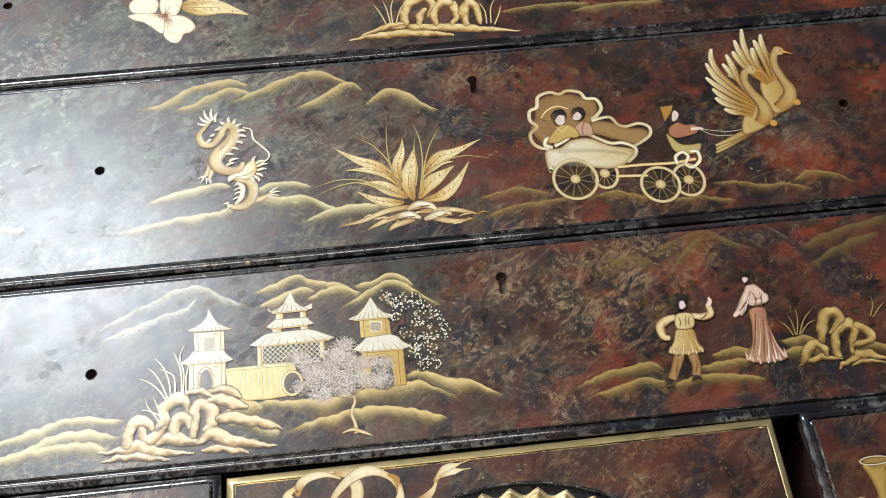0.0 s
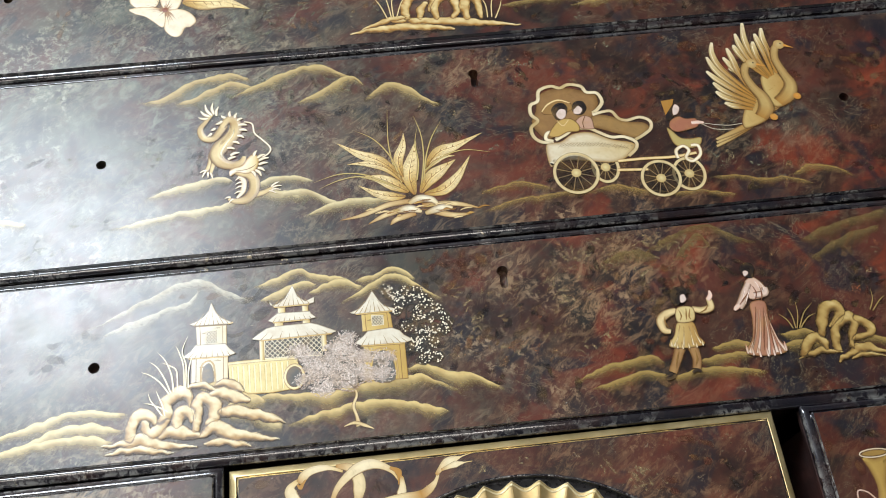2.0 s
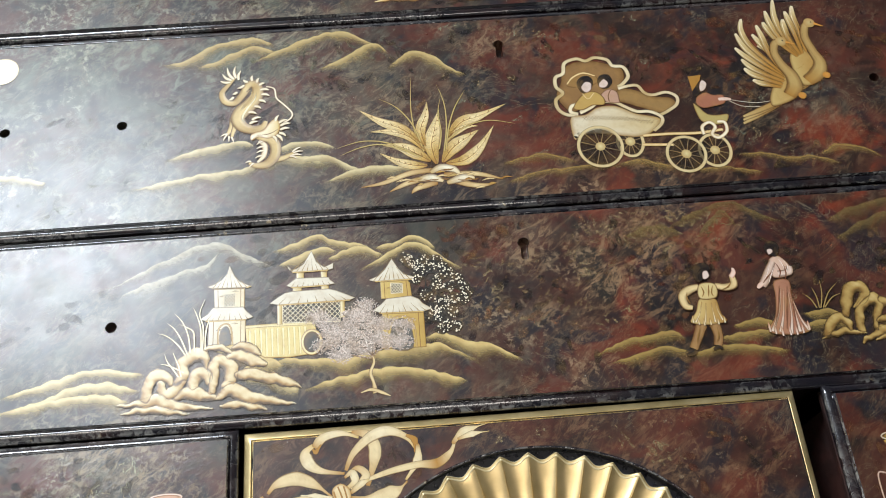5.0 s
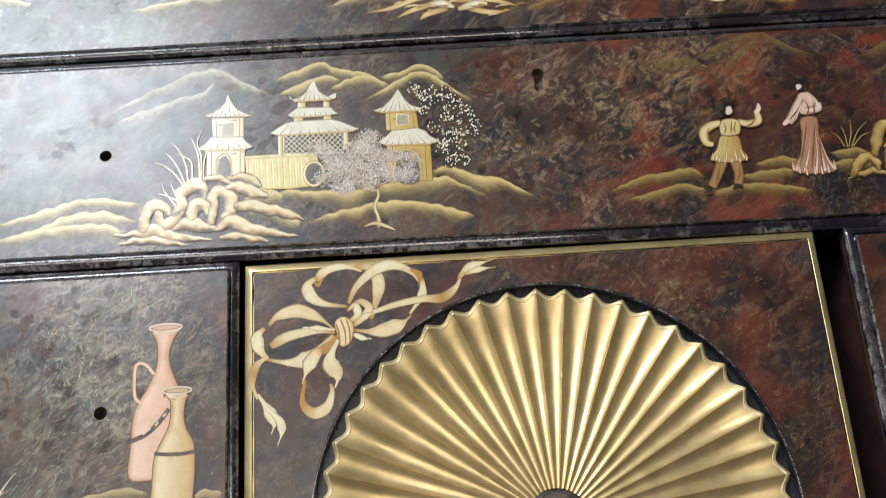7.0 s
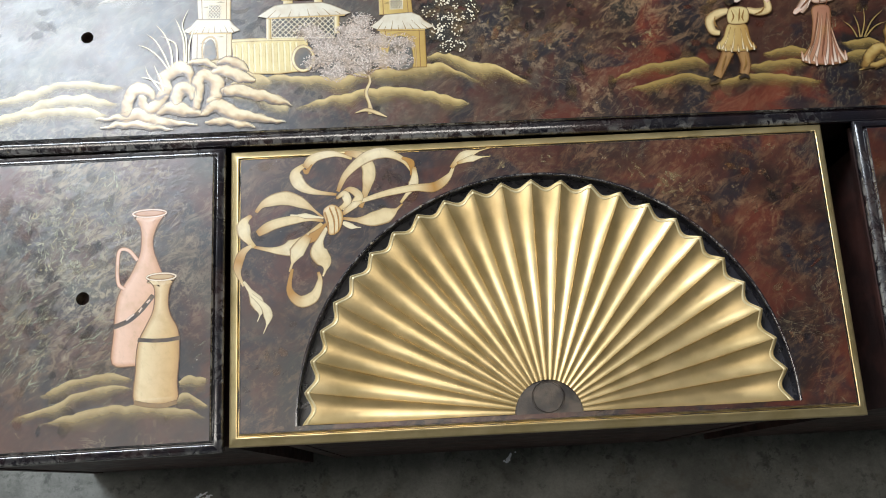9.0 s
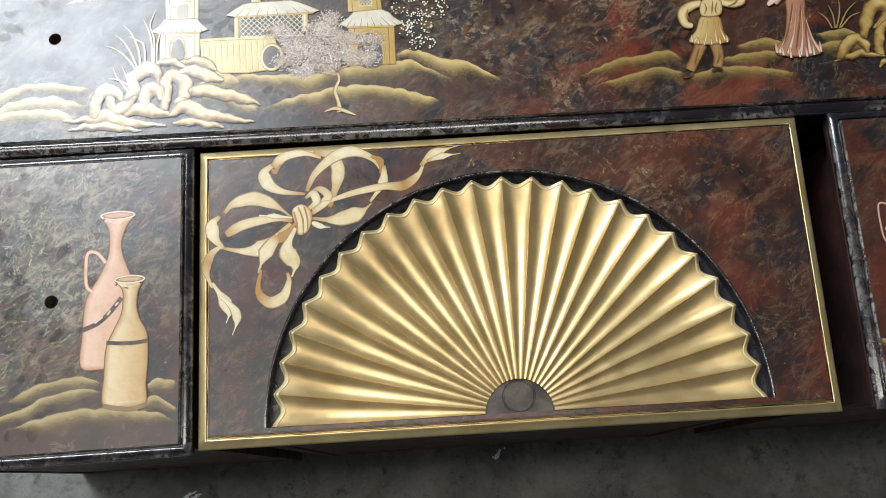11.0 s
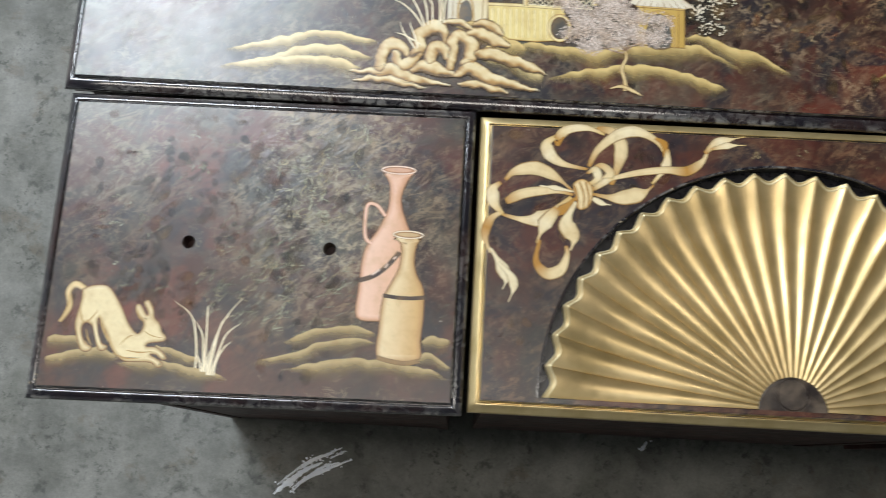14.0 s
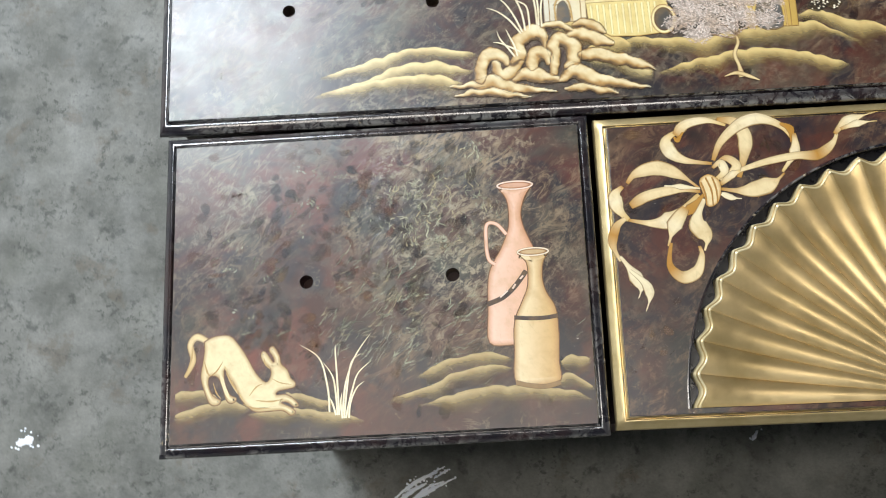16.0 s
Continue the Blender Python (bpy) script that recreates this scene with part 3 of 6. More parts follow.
def spline(pts, n, closed=False):
    """A smooth line through the points, n steps between two of them."""
    m, out = len(pts), []
    for i in range(m if closed else m - 1):
        p = [pts[(i + k) % m] if closed else pts[min(max(i + k, 0), m - 1)] for k in (-1, 0, 1, 2)]
        for s in range(n):
            t = s / n
            out.append(tuple(0.5 * (2 * b + (c - a) * t + (2 * a - 5 * b + 4 * c - d) * t * t + (3 * b - a - 3 * c + d) * t ** 3)
                             for a, b, c, d in zip(*p)))
    if not closed:
        out.append(tuple(pts[-1]))
    return out


def along(values, t):
    """Interpolates a list of numbers or of colours at t from 0 to 1."""
    if not isinstance(values, (list, tuple)):
        return values
    if len(values) == 1:
        return values[0]
    k = min(int(t * (len(values) - 1)), len(values) - 2)
    f = t * (len(values) - 1) - k
    a, b = values[k], values[k + 1]
    return blend(a, b, f) if isinstance(a, tuple) else a + (b - a) * f


class Brush:
    """Gathers the strokes of one painted motif into one thin relief."""
    ground, top_of = 0.012, {}

    def __init__(self, on=None, raised=False):
        self.verts, self.faces, self.paints, self.relief = [], [], [], []
        self.rise = 0.045 if raised else 0.002
        self.raised, self.on = raised, on
        if on is not None and on.name in Brush.top_of:
            self.base = Brush.top_of[on.name] + 0.004
        else:
            self.base = Brush.ground
        self.depth, self.frozen, self.level = 0.0, False, False

    def vert(self, x, y, h, colour, alpha=1.0):
        self.verts.append((x * MM, y * MM, (FACE + self.base + self.depth + h * self.rise) * MM))
        self.relief.append(h)
        self.paints.append((*colour, alpha))
        return len(self.verts) - 1

    def step(self):
        self.depth += self.rise + 0.001 if not self.frozen else 0

    def stroke(self, pts, widths, core=CREAM, edge=OCHRE, lift=0.35, n=7, closed=False, alpha=1.0, crisp=False):
        self.step()
        line = spline(pts, n, closed)
        rows, m = [], len(line)
        for i, (x, y) in enumerate(line):
            a, b = (line[i - 1], line[(i + 1) % m]) if closed else (line[max(i - 1, 0)], line[min(i + 1, m - 1)])
            dx, dy = b[0] - a[0], b[1] - a[1]
            d = math.hypot(dx, dy) or 1
            nx, ny, t = -dy / d, dx / d, i / max(m - 1, 1)
            w = max(along(widths, t) / 2, 0.05)
            c, e = (along(core, t) if isinstance(core, list) else core), (along(edge, t) if isinstance(edge, list) else edge)
            al = along(alpha, t)
            k = min(1.0, w / 1.5)
            rows.append([self.vert(x + nx * w * u, y + ny * w * u, lift * k * (1 - min(u * u, 1)), blend(c, e, v), al * (0.15 if abs(u) > 1 else 1))
                         for u, v in (((-1.1, 1), (-0.92, 0.8), (-0.74, 0.05), (0.3, 0), (0.86, 0.3), (1.1, 1)) if crisp else ((-1.1, 1), (-0.82, 0.80), (-0.5, 0.12), (0.25, 0), (0.75, 0.6), (1.1, 1)))])
        for i in range(m if closed else m - 1):
            p, q = rows[i], rows[(i + 1) % m]
            for k in range(5):
                self.faces.append((p[k], p[k + 1], q[k + 1], q[k]))
        return self

    def fill(self, pts, core=CREAM, edge=OCHRE, inset=1.2, lift=0.5, n=5, side=None, alpha=1.0):
        """A closed shape with a darker edge; side: a colour towards its right."""
        self.step()
        line = spline(pts, n, True) if n else list(pts)
        area = sum(a[0] * b[1] - b[0] * a[1] for a, b in zip(line, line[1:] + line[:1]))
        if area < 0:
            line.reverse()
        m = len(line)
        lo, hi = min(p[0] for p in line), max(p[0] for p in line)
        loops = []
        for d, h, v in ((-0.25, 0.0, 1.0), (inset * 0.16, 0.3, 0.85), (inset * 0.5, 0.6, 0.4), (inset, 1.0, 0.0)):
            row = []
            for i, (x, y) in enumerate(line):
                a, b = line[i - 1], line[(i + 1) % m]
                dx, dy = b[0] - a[0], b[1] - a[1]
                q = math.hypot(dx, dy) or 1
                c = blend(core, side, ((x - lo) / (hi - lo)) ** 2) if side else core
                row.append(self.vert(x - dy / q * d, y + dx / q * d, lift * h, blend(c, edge, v), alpha * (0.25 if d < 0 else 1)))
            loops.append(row)
        for p, q in zip(loops, loops[1:]):
            for i in range(m):
                j = (i + 1) % m
                self.faces.append((p[i], p[j], q[j], q[i]))
        from_inner = [Vector((self.verts[k][0], self.verts[k][1], 0)) for k in loops[-1]]
        for tri in geometry.tessellate_polygon([from_inner]):
            self.faces.append(tuple(loops[-1][k] for k in tri))
        return self

    def ridge(self, pts, depth=16.0, top=CREAM, low=OLIVE, alpha=0.95, n=14, drop=(0.12, -1.0)):
        """A hill: a bright crest that fades downwards into the ground colour."""
        self.level = True
        self.step()
        line = spline(pts, n)
        m, rows = len(line), []
        for i, (x, y) in enumerate(line):
            t = i / (m - 1)
            taper = min(1.0, 0.25 + 2.6 * t, 0.25 + 2.6 * (1 - t))
            wob = 0.75 + 0.5 * noise.noise((x * 0.06, y * 0.06, 3.1))
            d = 1.30 * depth * taper * wob
            jig = 3.0 * abs(noise.noise((x * 0.085, y * 0.05, 0.4))) - 0.8 + 0.8 * abs(noise.noise((x * 0.21, y * 0.1, 2.4)))
            here = self.base + self.depth
            out = 1 - min(1.0, t * 7, (1 - t) * 7)
            rows.append([self.vert(x + drop[0] * d * f, y + jig * (1 - max(f, 0)) + drop[1] * d * f, -here * max(h, 0.97 * out) / self.rise, blend(top, low, min(1, max(0, f) * 1.25)), a * alpha * min(1.0, t * 7, (1 - t) * 7))
                         for f, a, h in ((-0.30, 0.0, 0.97), (-0.045, 0.0, 0.12), (0.0, 0.90, 0), (0.07, 1.0, 0), (0.20, 0.78, 0), (0.42, 0.42, 0.15), (0.70, 0.16, 0.5), (1.05, 0.0, 0.97))])
            for k in range(8):
                self.relief[-1 - k] = 0.0
        for p, q in zip(rows, rows[1:]):
            for k in range(7):
                self.faces.append((p[k], p[k + 1], q[k + 1], q[k]))
        return self

    def dot(self, x, y, r, core=PALE, edge=WARM, lift=0.4, n=7):
        if self.raised:
            self.step()
        turn = random.random() * 3
        mid = self.vert(x, y, lift, core)
        ring = [self.vert(x + r * math.cos(turn + math.tau * i / n), y + r * math.sin(turn + math.tau * i / n), 0.05, blend(core, edge, 0.6)) for i in range(n)]
        for i in range(n):
            self.faces.append((mid, ring[i], ring[(i + 1) % n]))
        return self

    def done(self, name, parent, label="", kind=""):
        box = LIMITS.get(parent.name)
        if box:
            self.verts = [(min(max(x, (box[0] - 1) * MM), (box[2] + 1) * MM), min(max(y, (box[1] - 1) * MM), (box[3] + 1) * MM), z) for x, y, z in self.verts]
        data = bpy.data.meshes.new(name)
        data.from_pydata(self.verts, [], self.faces)
        data.materials.append(PAINTED)
        data.polygons.foreach_set("use_smooth", [True] * len(data.polygons))
        put_attributes(data, self.paints, False)
        if self.level:
            data.normals_split_custom_set_from_vertices([(0, 0, 1)] * len(self.verts))
        data.attributes.new("relief", "FLOAT", "POINT").data.foreach_set("value", self.relief)
        ob = new(name, data)
        ob.parent = parent
        top = self.base + self.depth + 1.3 * self.rise + 0.002
        Brush.top_of[ob.name] = top
        if self.on is None and not self.raised:
            Brush.ground = top
        if kind:
            tagged(ob, kind=kind)
        return tagged(ob, label) if label else ob


def hills(parent, lines, depth=16.0, top=CREAM, low=OLIVE, alpha=0.95, name="painted_hill", label=""):
    for pts in lines:
        Brush().ridge(pts, depth, top, low, alpha).done(name, parent, label)


def group(name, parent, label=""):
    ob = new(name)
    ob.parent = parent
    return tagged(ob, label) if label else ob


def blades(parent, lines, width, core=PALE, edge=STRAW, name="painted_grass", label="", lift=0.15):
    """A tuft: every blade is a part of it. On a plant the blades are its own parts."""
    tuft = parent if name == "blade" else group(name, parent, label)
    for pts in lines:
        Brush().stroke(pts, [width, width, width * 0.75, 0.1], core, edge, lift).done("blade", tuft)
    return tuft


def leaf(parent, pts, width, core=(0.76, 0.58, 0.27), edge=(0.20, 0.10, 0.03), name="leaf", tip=0.1, warm=(0.56, 0.36, 0.10), side=1):
    """A pointed leaf, pale on one half and amber on the other, with a broken vein."""
    full = [width * 0.16, width * 0.62, width * 0.98, width, width * 0.72, width * 0.3, tip]
    line = spline(pts, 6)
    b = Brush(on=parent).stroke(pts, full, [(0.30, 0.13, 0.03), warm, core, (0.82, 0.68, 0.38), core, blend(warm, core, 0.5)], edge, 0.4, crisp=True)

    def shifted(k):
        out = []
        for i, (x, y) in enumerate(line):
            a, c = line[max(i - 1, 0)], line[min(i + 1, len(line) - 1)]
            d = math.hypot(c[0] - a[0], c[1] - a[1]) or 1
            w = along(full, i / (len(line) - 1)) * k * side
            out.append((x - (c[1] - a[1]) / d * w, y + (c[0] - a[0]) / d * w))
        return out[::3] + out[-1:]
    b.stroke(shifted(-0.26), [w * 0.40 for w in full], warm, warm, 0.0, 4, alpha=[0.6, 0.35, 0.2, 0.1, 0.0])
    b.stroke(shifted(0.24), [w * 0.30 for w in full], (0.80, 0.68, 0.40), core, 0.0, 4, alpha=[0.0, 0.25, 0.45, 0.4, 0.1])
    b.stroke(pts[:3] + pts[3:], [0.9, 0.7, 0.45, 0.2], (0.24, 0.12, 0.035), OCHRE, 0.0, alpha=[0.9, 0.75, 0.6, 0.3])
    n = len(line)
    for k in range(5):
        i = int(n * (0.26 + 0.12 * k))
        (px, py), (qx, qy) = line[i], line[min(i + 2, n - 1)]
        d = math.hypot(qx - px, qy - py) or 1
        ux, uy = (qx - px) / d, (qy - py) / d
        r = width * 0.22
        b.stroke([(px, py), (px + ux * r * 0.9 + side * uy * r, py + uy * r * 0.9 - side * ux * r)], [0.9, 0.2], (0.17, 0.08, 0.025), (0.22, 0.11, 0.03), 0.0, 2)
    return b.done(name, parent)


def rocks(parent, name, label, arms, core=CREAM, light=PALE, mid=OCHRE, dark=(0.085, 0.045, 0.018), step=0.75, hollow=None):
    """A pierced scholar's rock in raised paint, light and shade put into its colours; arms: (points, widths)."""
    b = Brush()
    b.rise = 0.16
    segs = []
    for k, (pts, widths) in enumerate(arms):
        line = spline(pts, 5)
        for i in range(len(line) - 1):
            t = i / (len(line) - 1)
            segs.append((*line[i], *line[i + 1], max(along(widths, t) * 0.55, 0.2), max(along(widths, (i + 1) / (len(line) - 1)) * 0.55, 0.2), k))
    x0, x1 = min(s[0] for s in segs) - 8, max(s[0] for s in segs) + 8
    y0, y1 = min(s[1] for s in segs) - 8, max(s[1] for s in segs) + 8
    nx, ny = int((x1 - x0) / step), int((y1 - y0) / step)

    def height(x, y):
        best = {}
        for ax, ay, bx, by, wa, wb, k in segs:
            dx, dy = bx - ax, by - ay
            t = min(max(((x - ax) * dx + (y - ay) * dy) / (dx * dx + dy * dy + 1e-9), 0), 1)
            w = wa + (wb - wa) * t
            d = math.hypot(x - ax - dx * t, y - ay - dy * t) / w
            if d < 1.6:
                best[k] = max(best.get(k, -9.0), w ** 0.5 * (1 - d * d))
        if not best:
            return -1.0, 0.0
        ranked = sorted(best.values())
        return ranked[-1], ranked[-1] - (ranked[-2] if len(ranked) > 1 else -9.0)

    field = {}
    for j in range(ny + 1):
        for i in range(nx + 1):
            x, y = x0 + i * step, y0 + j * step
            wx = 1.6 * noise.noise((x * 0.15, y * 0.15, 1.7)) + 0.25 * noise.noise((x * 0.4, y * 0.4, 8.1))
            wy = 1.6 * noise.noise((x * 0.15, y * 0.15, 5.2)) + 0.25 * noise.noise((x * 0.4, y * 0.4, 2.9))
            h, gap = height(x + wx, y + wy)
            h += 0.42 * noise.noise((x * 0.11, y * 0.11, 4.4)) + 0.12 * noise.noise((x * 0.32 + y * 0.2, y * 0.30, 6.0))
            field[i, j] = (h, gap)
    index = {}
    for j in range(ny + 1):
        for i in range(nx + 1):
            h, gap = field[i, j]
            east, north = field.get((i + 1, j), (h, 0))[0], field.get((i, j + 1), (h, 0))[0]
            # painted light and shade: slope brightens the colour, low edges and creases darken it
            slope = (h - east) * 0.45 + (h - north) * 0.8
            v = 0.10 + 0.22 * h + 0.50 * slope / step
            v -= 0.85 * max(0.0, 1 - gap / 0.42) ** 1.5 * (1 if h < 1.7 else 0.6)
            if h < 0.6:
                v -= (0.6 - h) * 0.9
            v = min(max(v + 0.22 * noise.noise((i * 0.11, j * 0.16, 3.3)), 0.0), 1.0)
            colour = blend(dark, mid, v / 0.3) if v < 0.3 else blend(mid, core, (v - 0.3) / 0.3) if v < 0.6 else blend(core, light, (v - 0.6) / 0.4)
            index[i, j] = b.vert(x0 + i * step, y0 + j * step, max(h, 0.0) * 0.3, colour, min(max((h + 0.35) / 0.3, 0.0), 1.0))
    for j in range(ny):
        for i in range(nx):
            four = ((i, j), (i + 1, j), (i + 1, j + 1), (i, j + 1))
            if max(field[q][0] for q in four) > -0.3:
                b.faces.append(tuple(index[q] for q in four))
    used = sorted({k for f in b.faces for k in f})
    again = {k: n for n, k in enumerate(used)}
    b.verts, b.paints, b.relief = [b.verts[k] for k in used], [b.paints[k] for k in used], [0.0 for k in used]
    b.faces = [tuple(again[k] for k in f) for f in b.faces]
    b.depth = 0.02
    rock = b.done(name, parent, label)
    for pts, widths in arms:
        line = spline(pts, 4)
        for side, thick in ((-1, 0.9), (1, 0.6)):
            trail = []
            for i, (x, y) in enumerate(line):
                p, q = line[max(i - 1, 0)], line[min(i + 1, len(line) - 1)]
                d = math.hypot(q[0] - p[0], q[1] - p[1]) or 1
                w = along(widths, i / (len(line) - 1)) * 0.52 + 0.5 * noise.noise((x * 0.2, y * 0.2, side))
                trail.append((x - (q[1] - p[1]) / d * w * side, y + (q[0] - p[0]) / d * w * side))
            Brush(on=rock).stroke(trail[::2] + trail[-1:], [0.15, thick, thick * 0.5, thick, 0.15], dark, blend(dark, mid, 0.4), 0.0, 4, alpha=[0.0, 0.45, 0.05, 0.5, 0.0]).done("outline", rock)
    return rock


def dabs(parent, spots, count, length, angle, spread, colours, width=0.8, alpha=0.6, seed=1, bend=0.15):
    """Loose brush dabs and scratches over the ground, too many to count."""
    rng = random.Random(seed)
    Brush.ground = LEVEL.get(parent.name, 0.008)
    b = Brush()
    b.frozen = True
    x0, y0, x1, y1 = LIMITS[parent.name]
    laid = 0
    for _ in range(count // 6):
        cx, cy, rx, ry = rng.choice(spots)
        gx, gy, ga = cx + rng.gauss(0, rx * 0.5), cy + rng.gauss(0, ry * 0.5), rng.gauss(angle, spread)
        c = rng.choice(colours)
        for _ in range(rng.randint(3, 9)):
            x, y = gx + rng.gauss(0, length * 0.35 + width), gy + rng.gauss(0, length * 0.28 + width)
            a = radians(rng.gauss(ga, 14))
            q = length * rng.uniform(0.3, 1.5)
            dx, dy = math.cos(a), math.sin(a)
            pts = []
            for f in (-0.5, -0.15, 0.2, 0.5):
                k = q * bend * rng.uniform(-1, 1)
                pts.append((x + dx * q * f - dy * k, y + dy * q * f + dx * k))
            if not all(x0 < px < x1 and y0 < py < y1 for px, py in pts):
                continue
            if any(math.hypot(px - hx, py - hy) < 10 + width for px, py in pts for hx, hy in BORES):
                continue
            if parent is drawer_fan and any(py < FY + 2 or math.hypot(px - FX, py - FY) < ARCH + 2 + width for px, py in pts):
                continue
            al = alpha * rng.uniform(0.45, 1.0)
            w = width * rng.uniform(0.4, 1.6)
            b.depth = laid * 0.0001
            laid += 1
            b.stroke(pts, [0.15, w, w * rng.uniform(0.4, 1), 0.1], c, c, 0.0, 3, alpha=[0.1, al, al * rng.uniform(0.5, 1), 0.0])
    LEVEL[parent.name] = b.base + laid * 0.0001 + 0.006
    return b.done("brushwork", parent, kind="stuff")


BORES = ((-188, 100), (-95, 100), (-199, 288), (-101, 288), (221, 330), (-204, 473), (-106, 473), (550, 473), (223, 530), (223, 524), (223, 536), (-204, 670))
LIMITS, LEVEL = {}, {}
for ob, box in ((drawer_left, (-270, 6, -13, 193)), (drawer_right, (437, 9, 693, 191)), (drawer_fan, (9, 9, 397, 189)),
                (drawer_low, (-275, 213, 719, 358)), (drawer_mid, (-275, 380, 719, 562)), (drawer_top, (-275, 584, 719, 756))):
    LIMITS[ob.name] = box
SAGE, MOSS, SANDY, UMBER, RUST = (0.30, 0.30, 0.20), (0.14, 0.15, 0.095), (0.42, 0.32, 0.17), (0.17, 0.090, 0.048), (0.26, 0.07, 0.03)
NIGHT = (0.014, 0.012, 0.014)
WINE = (0.105, 0.032, 0.020)
# clouds of dark, wine and moss first, paler scratches over them
for d, box in ((drawer_low, (240, 285, 480, 80)), (drawer_mid, (240, 470, 480, 100)), (drawer_top, (200, 640, 520, 90))):
    dabs(d, [box], 240, 16, 25, 60, [NIGHT, NIGHT, UMBER], 6, 0.7, 3)
dabs(drawer_mid, [(-80, 470, 170, 110), (60, 540, 120, 40)], 300, 11, 40, 45, [MOSS, (0.20, 0.21, 0.13), NIGHT], 3.0, 0.5, 4)
dabs(drawer_mid, [(420, 480, 90, 80), (600, 480, 100, 90), (250, 540, 60, 40)], 240, 11, 35, 50, [WINE, WINE, NIGHT], 6, 0.6, 5)
dabs(drawer_mid, [(-130, 440, 120, 60), (30, 530, 120, 30), (130, 430, 120, 60), (480, 450, 60, 40)], 380, 8, 48, 22, [SAGE, SANDY, SAGE], 0.55, 0.6, 6)
dabs(drawer_low, [(280, 310, 90, 50), (340, 345, 60, 20), (200, 300, 60, 50)], 620, 7, 30, 30, [(0.40, 0.29, 0.15), (0.28, 0.18, 0.09), UMBER], 1.3, 0.62, 7, 0.25)
dabs(drawer_low, [(330, 290, 80, 60), (560, 300, 90, 60), (190, 345, 30, 15)], 200, 11, 30, 50, [WINE, WINE, NIGHT], 6, 0.6, 8)
dabs(drawer_low, [(-120, 260, 130, 60), (40, 345, 90, 20)], 200, 7, 40, 40, [SAGE, SANDY], 0.5, 0.5, 9)
dabs(drawer_left, [(-150, 110, 110, 80)], 360, 13, 40, 35, [NIGHT, NIGHT, (0.016, 0.018, 0.028), WINE], 5.5, 0.62, 10)
dabs(drawer_left, [(-110, 90, 70, 45), (-140, 70, 60, 35)], 520, 11, 37, 14, [(0.40, 0.41, 0.29), SAGE, (0.44, 0.36, 0.22), MOSS], 0.8, 0.62, 11, 0.12)
dabs(drawer_left, [(-95, 150, 50, 40), (-110, 140, 40, 30)], 420, 7, 70, 30, [SAGE, (0.52, 0.50, 0.34), (0.46, 0.38, 0.22)], 0.65, 0.8, 12, 0.25)
dabs(drawer_left, [(-235, 70, 40, 40), (-165, 150, 50, 30)], 110, 11, 40, 50, [WINE, NIGHT], 5.5, 0.6, 13)
dabs(drawer_fan, [(200, 100, 240, 110)], 400, 11, 50, 50, [NIGHT, UMBER, WINE], 5.0, 0.6, 14)
dabs(drawer_fan, [(300, 172, 90, 24), (370, 120, 40, 70), (140, 180, 120, 16)], 90, 3, 60, 60, [SANDY, UMBER, (0.30, 0.18, 0.10)], 1.1, 0.6, 15, 0.3)
dabs(drawer_fan, [(276, 168, 22, 8), (300, 158, 14, 8)], 60, 6, -30, 30, [(0.34, 0.24, 0.12), (0.26, 0.17, 0.09)], 1.8, 0.6, 16)
dabs(drawer_right, [(520, 100, 160, 100)], 300, 11, 50, 50, [NIGHT, WINE, UMBER], 5.0, 0.6, 17)
dabs(drawer_top, [(-120, 620, 140, 60), (40, 620, 100, 50)], 420, 11, 40, 18, [SAGE, MOSS, (0.22, 0.23, 0.15)], 0.8, 0.65, 19)
FLECK = [(0.34, 0.25, 0.14), (0.26, 0.15, 0.08), SAGE, UMBER]
dabs(drawer_mid, [(300, 480, 120, 80), (120, 470, 120, 80), (430, 420, 90, 30), (260, 545, 80, 20)], 420, 4.5, 45, 40, FLECK, 0.8, 0.75, 31, 0.3)
dabs(drawer_low, [(480, 310, 160, 60), (220, 270, 80, 50), (300, 340, 90, 20), (600, 330, 100, 40)], 420, 4.5, 35, 40, [FLECK[0], FLECK[1], UMBER, (0.30, 0.10, 0.05)], 0.8, 0.7, 32, 0.3)
dabs(drawer_top, [(200, 620, 200, 40), (480, 610, 200, 40), (-120, 610, 100, 40)], 300, 4.5, 40, 40, FLECK, 0.8, 0.75, 33, 0.3)
dabs(drawer_left, [(-200, 160, 60, 30), (-120, 120, 90, 60), (-230, 120, 40, 40)], 200, 4.0, 50, 45, [SAGE, (0.44, 0.45, 0.33), MOSS], 0.8, 0.75, 34, 0.3)
dabs(drawer_fan, [(350, 150, 50, 40), (300, 178, 90, 14), (60, 150, 60, 50), (380, 80, 20, 60)], 160, 3.0, 50, 50, [(0.34, 0.24, 0.15), (0.28, 0.14, 0.08)], 0.6, 0.7, 35, 0.3)
dabs(drawer_top, [(420, 620, 180, 60)], 200, 11, 40, 50, [WINE, NIGHT], 5.5, 0.6, 20)


# ---- middle long drawer: dragon, plant, carriage and swans ----
Brush.ground = 0.22
D = drawer_mid
hills(D, [[(-81, 535), (-63, 536), (-49, 542), (-34, 552), (-19, 556), (-1, 559), (17, 554), (24, 546)],
          [(-48, 529), (-26, 536), (-4, 547), (12, 548), (28, 538)],
          [(1, 530), (22, 541), (42, 550), (63, 558), (83, 560), (103, 550), (115, 541)],
          [(61, 518), (82, 529), (103, 543), (114, 544), (125, 531)],
          [(121, 514), (136, 529), (148, 534), (164, 526), (177, 513), (193, 503)]], 20, (0.56, 0.42, 0.18), (0.26, 0.17, 0.065), 0.85, label="olive-gold painted hill")
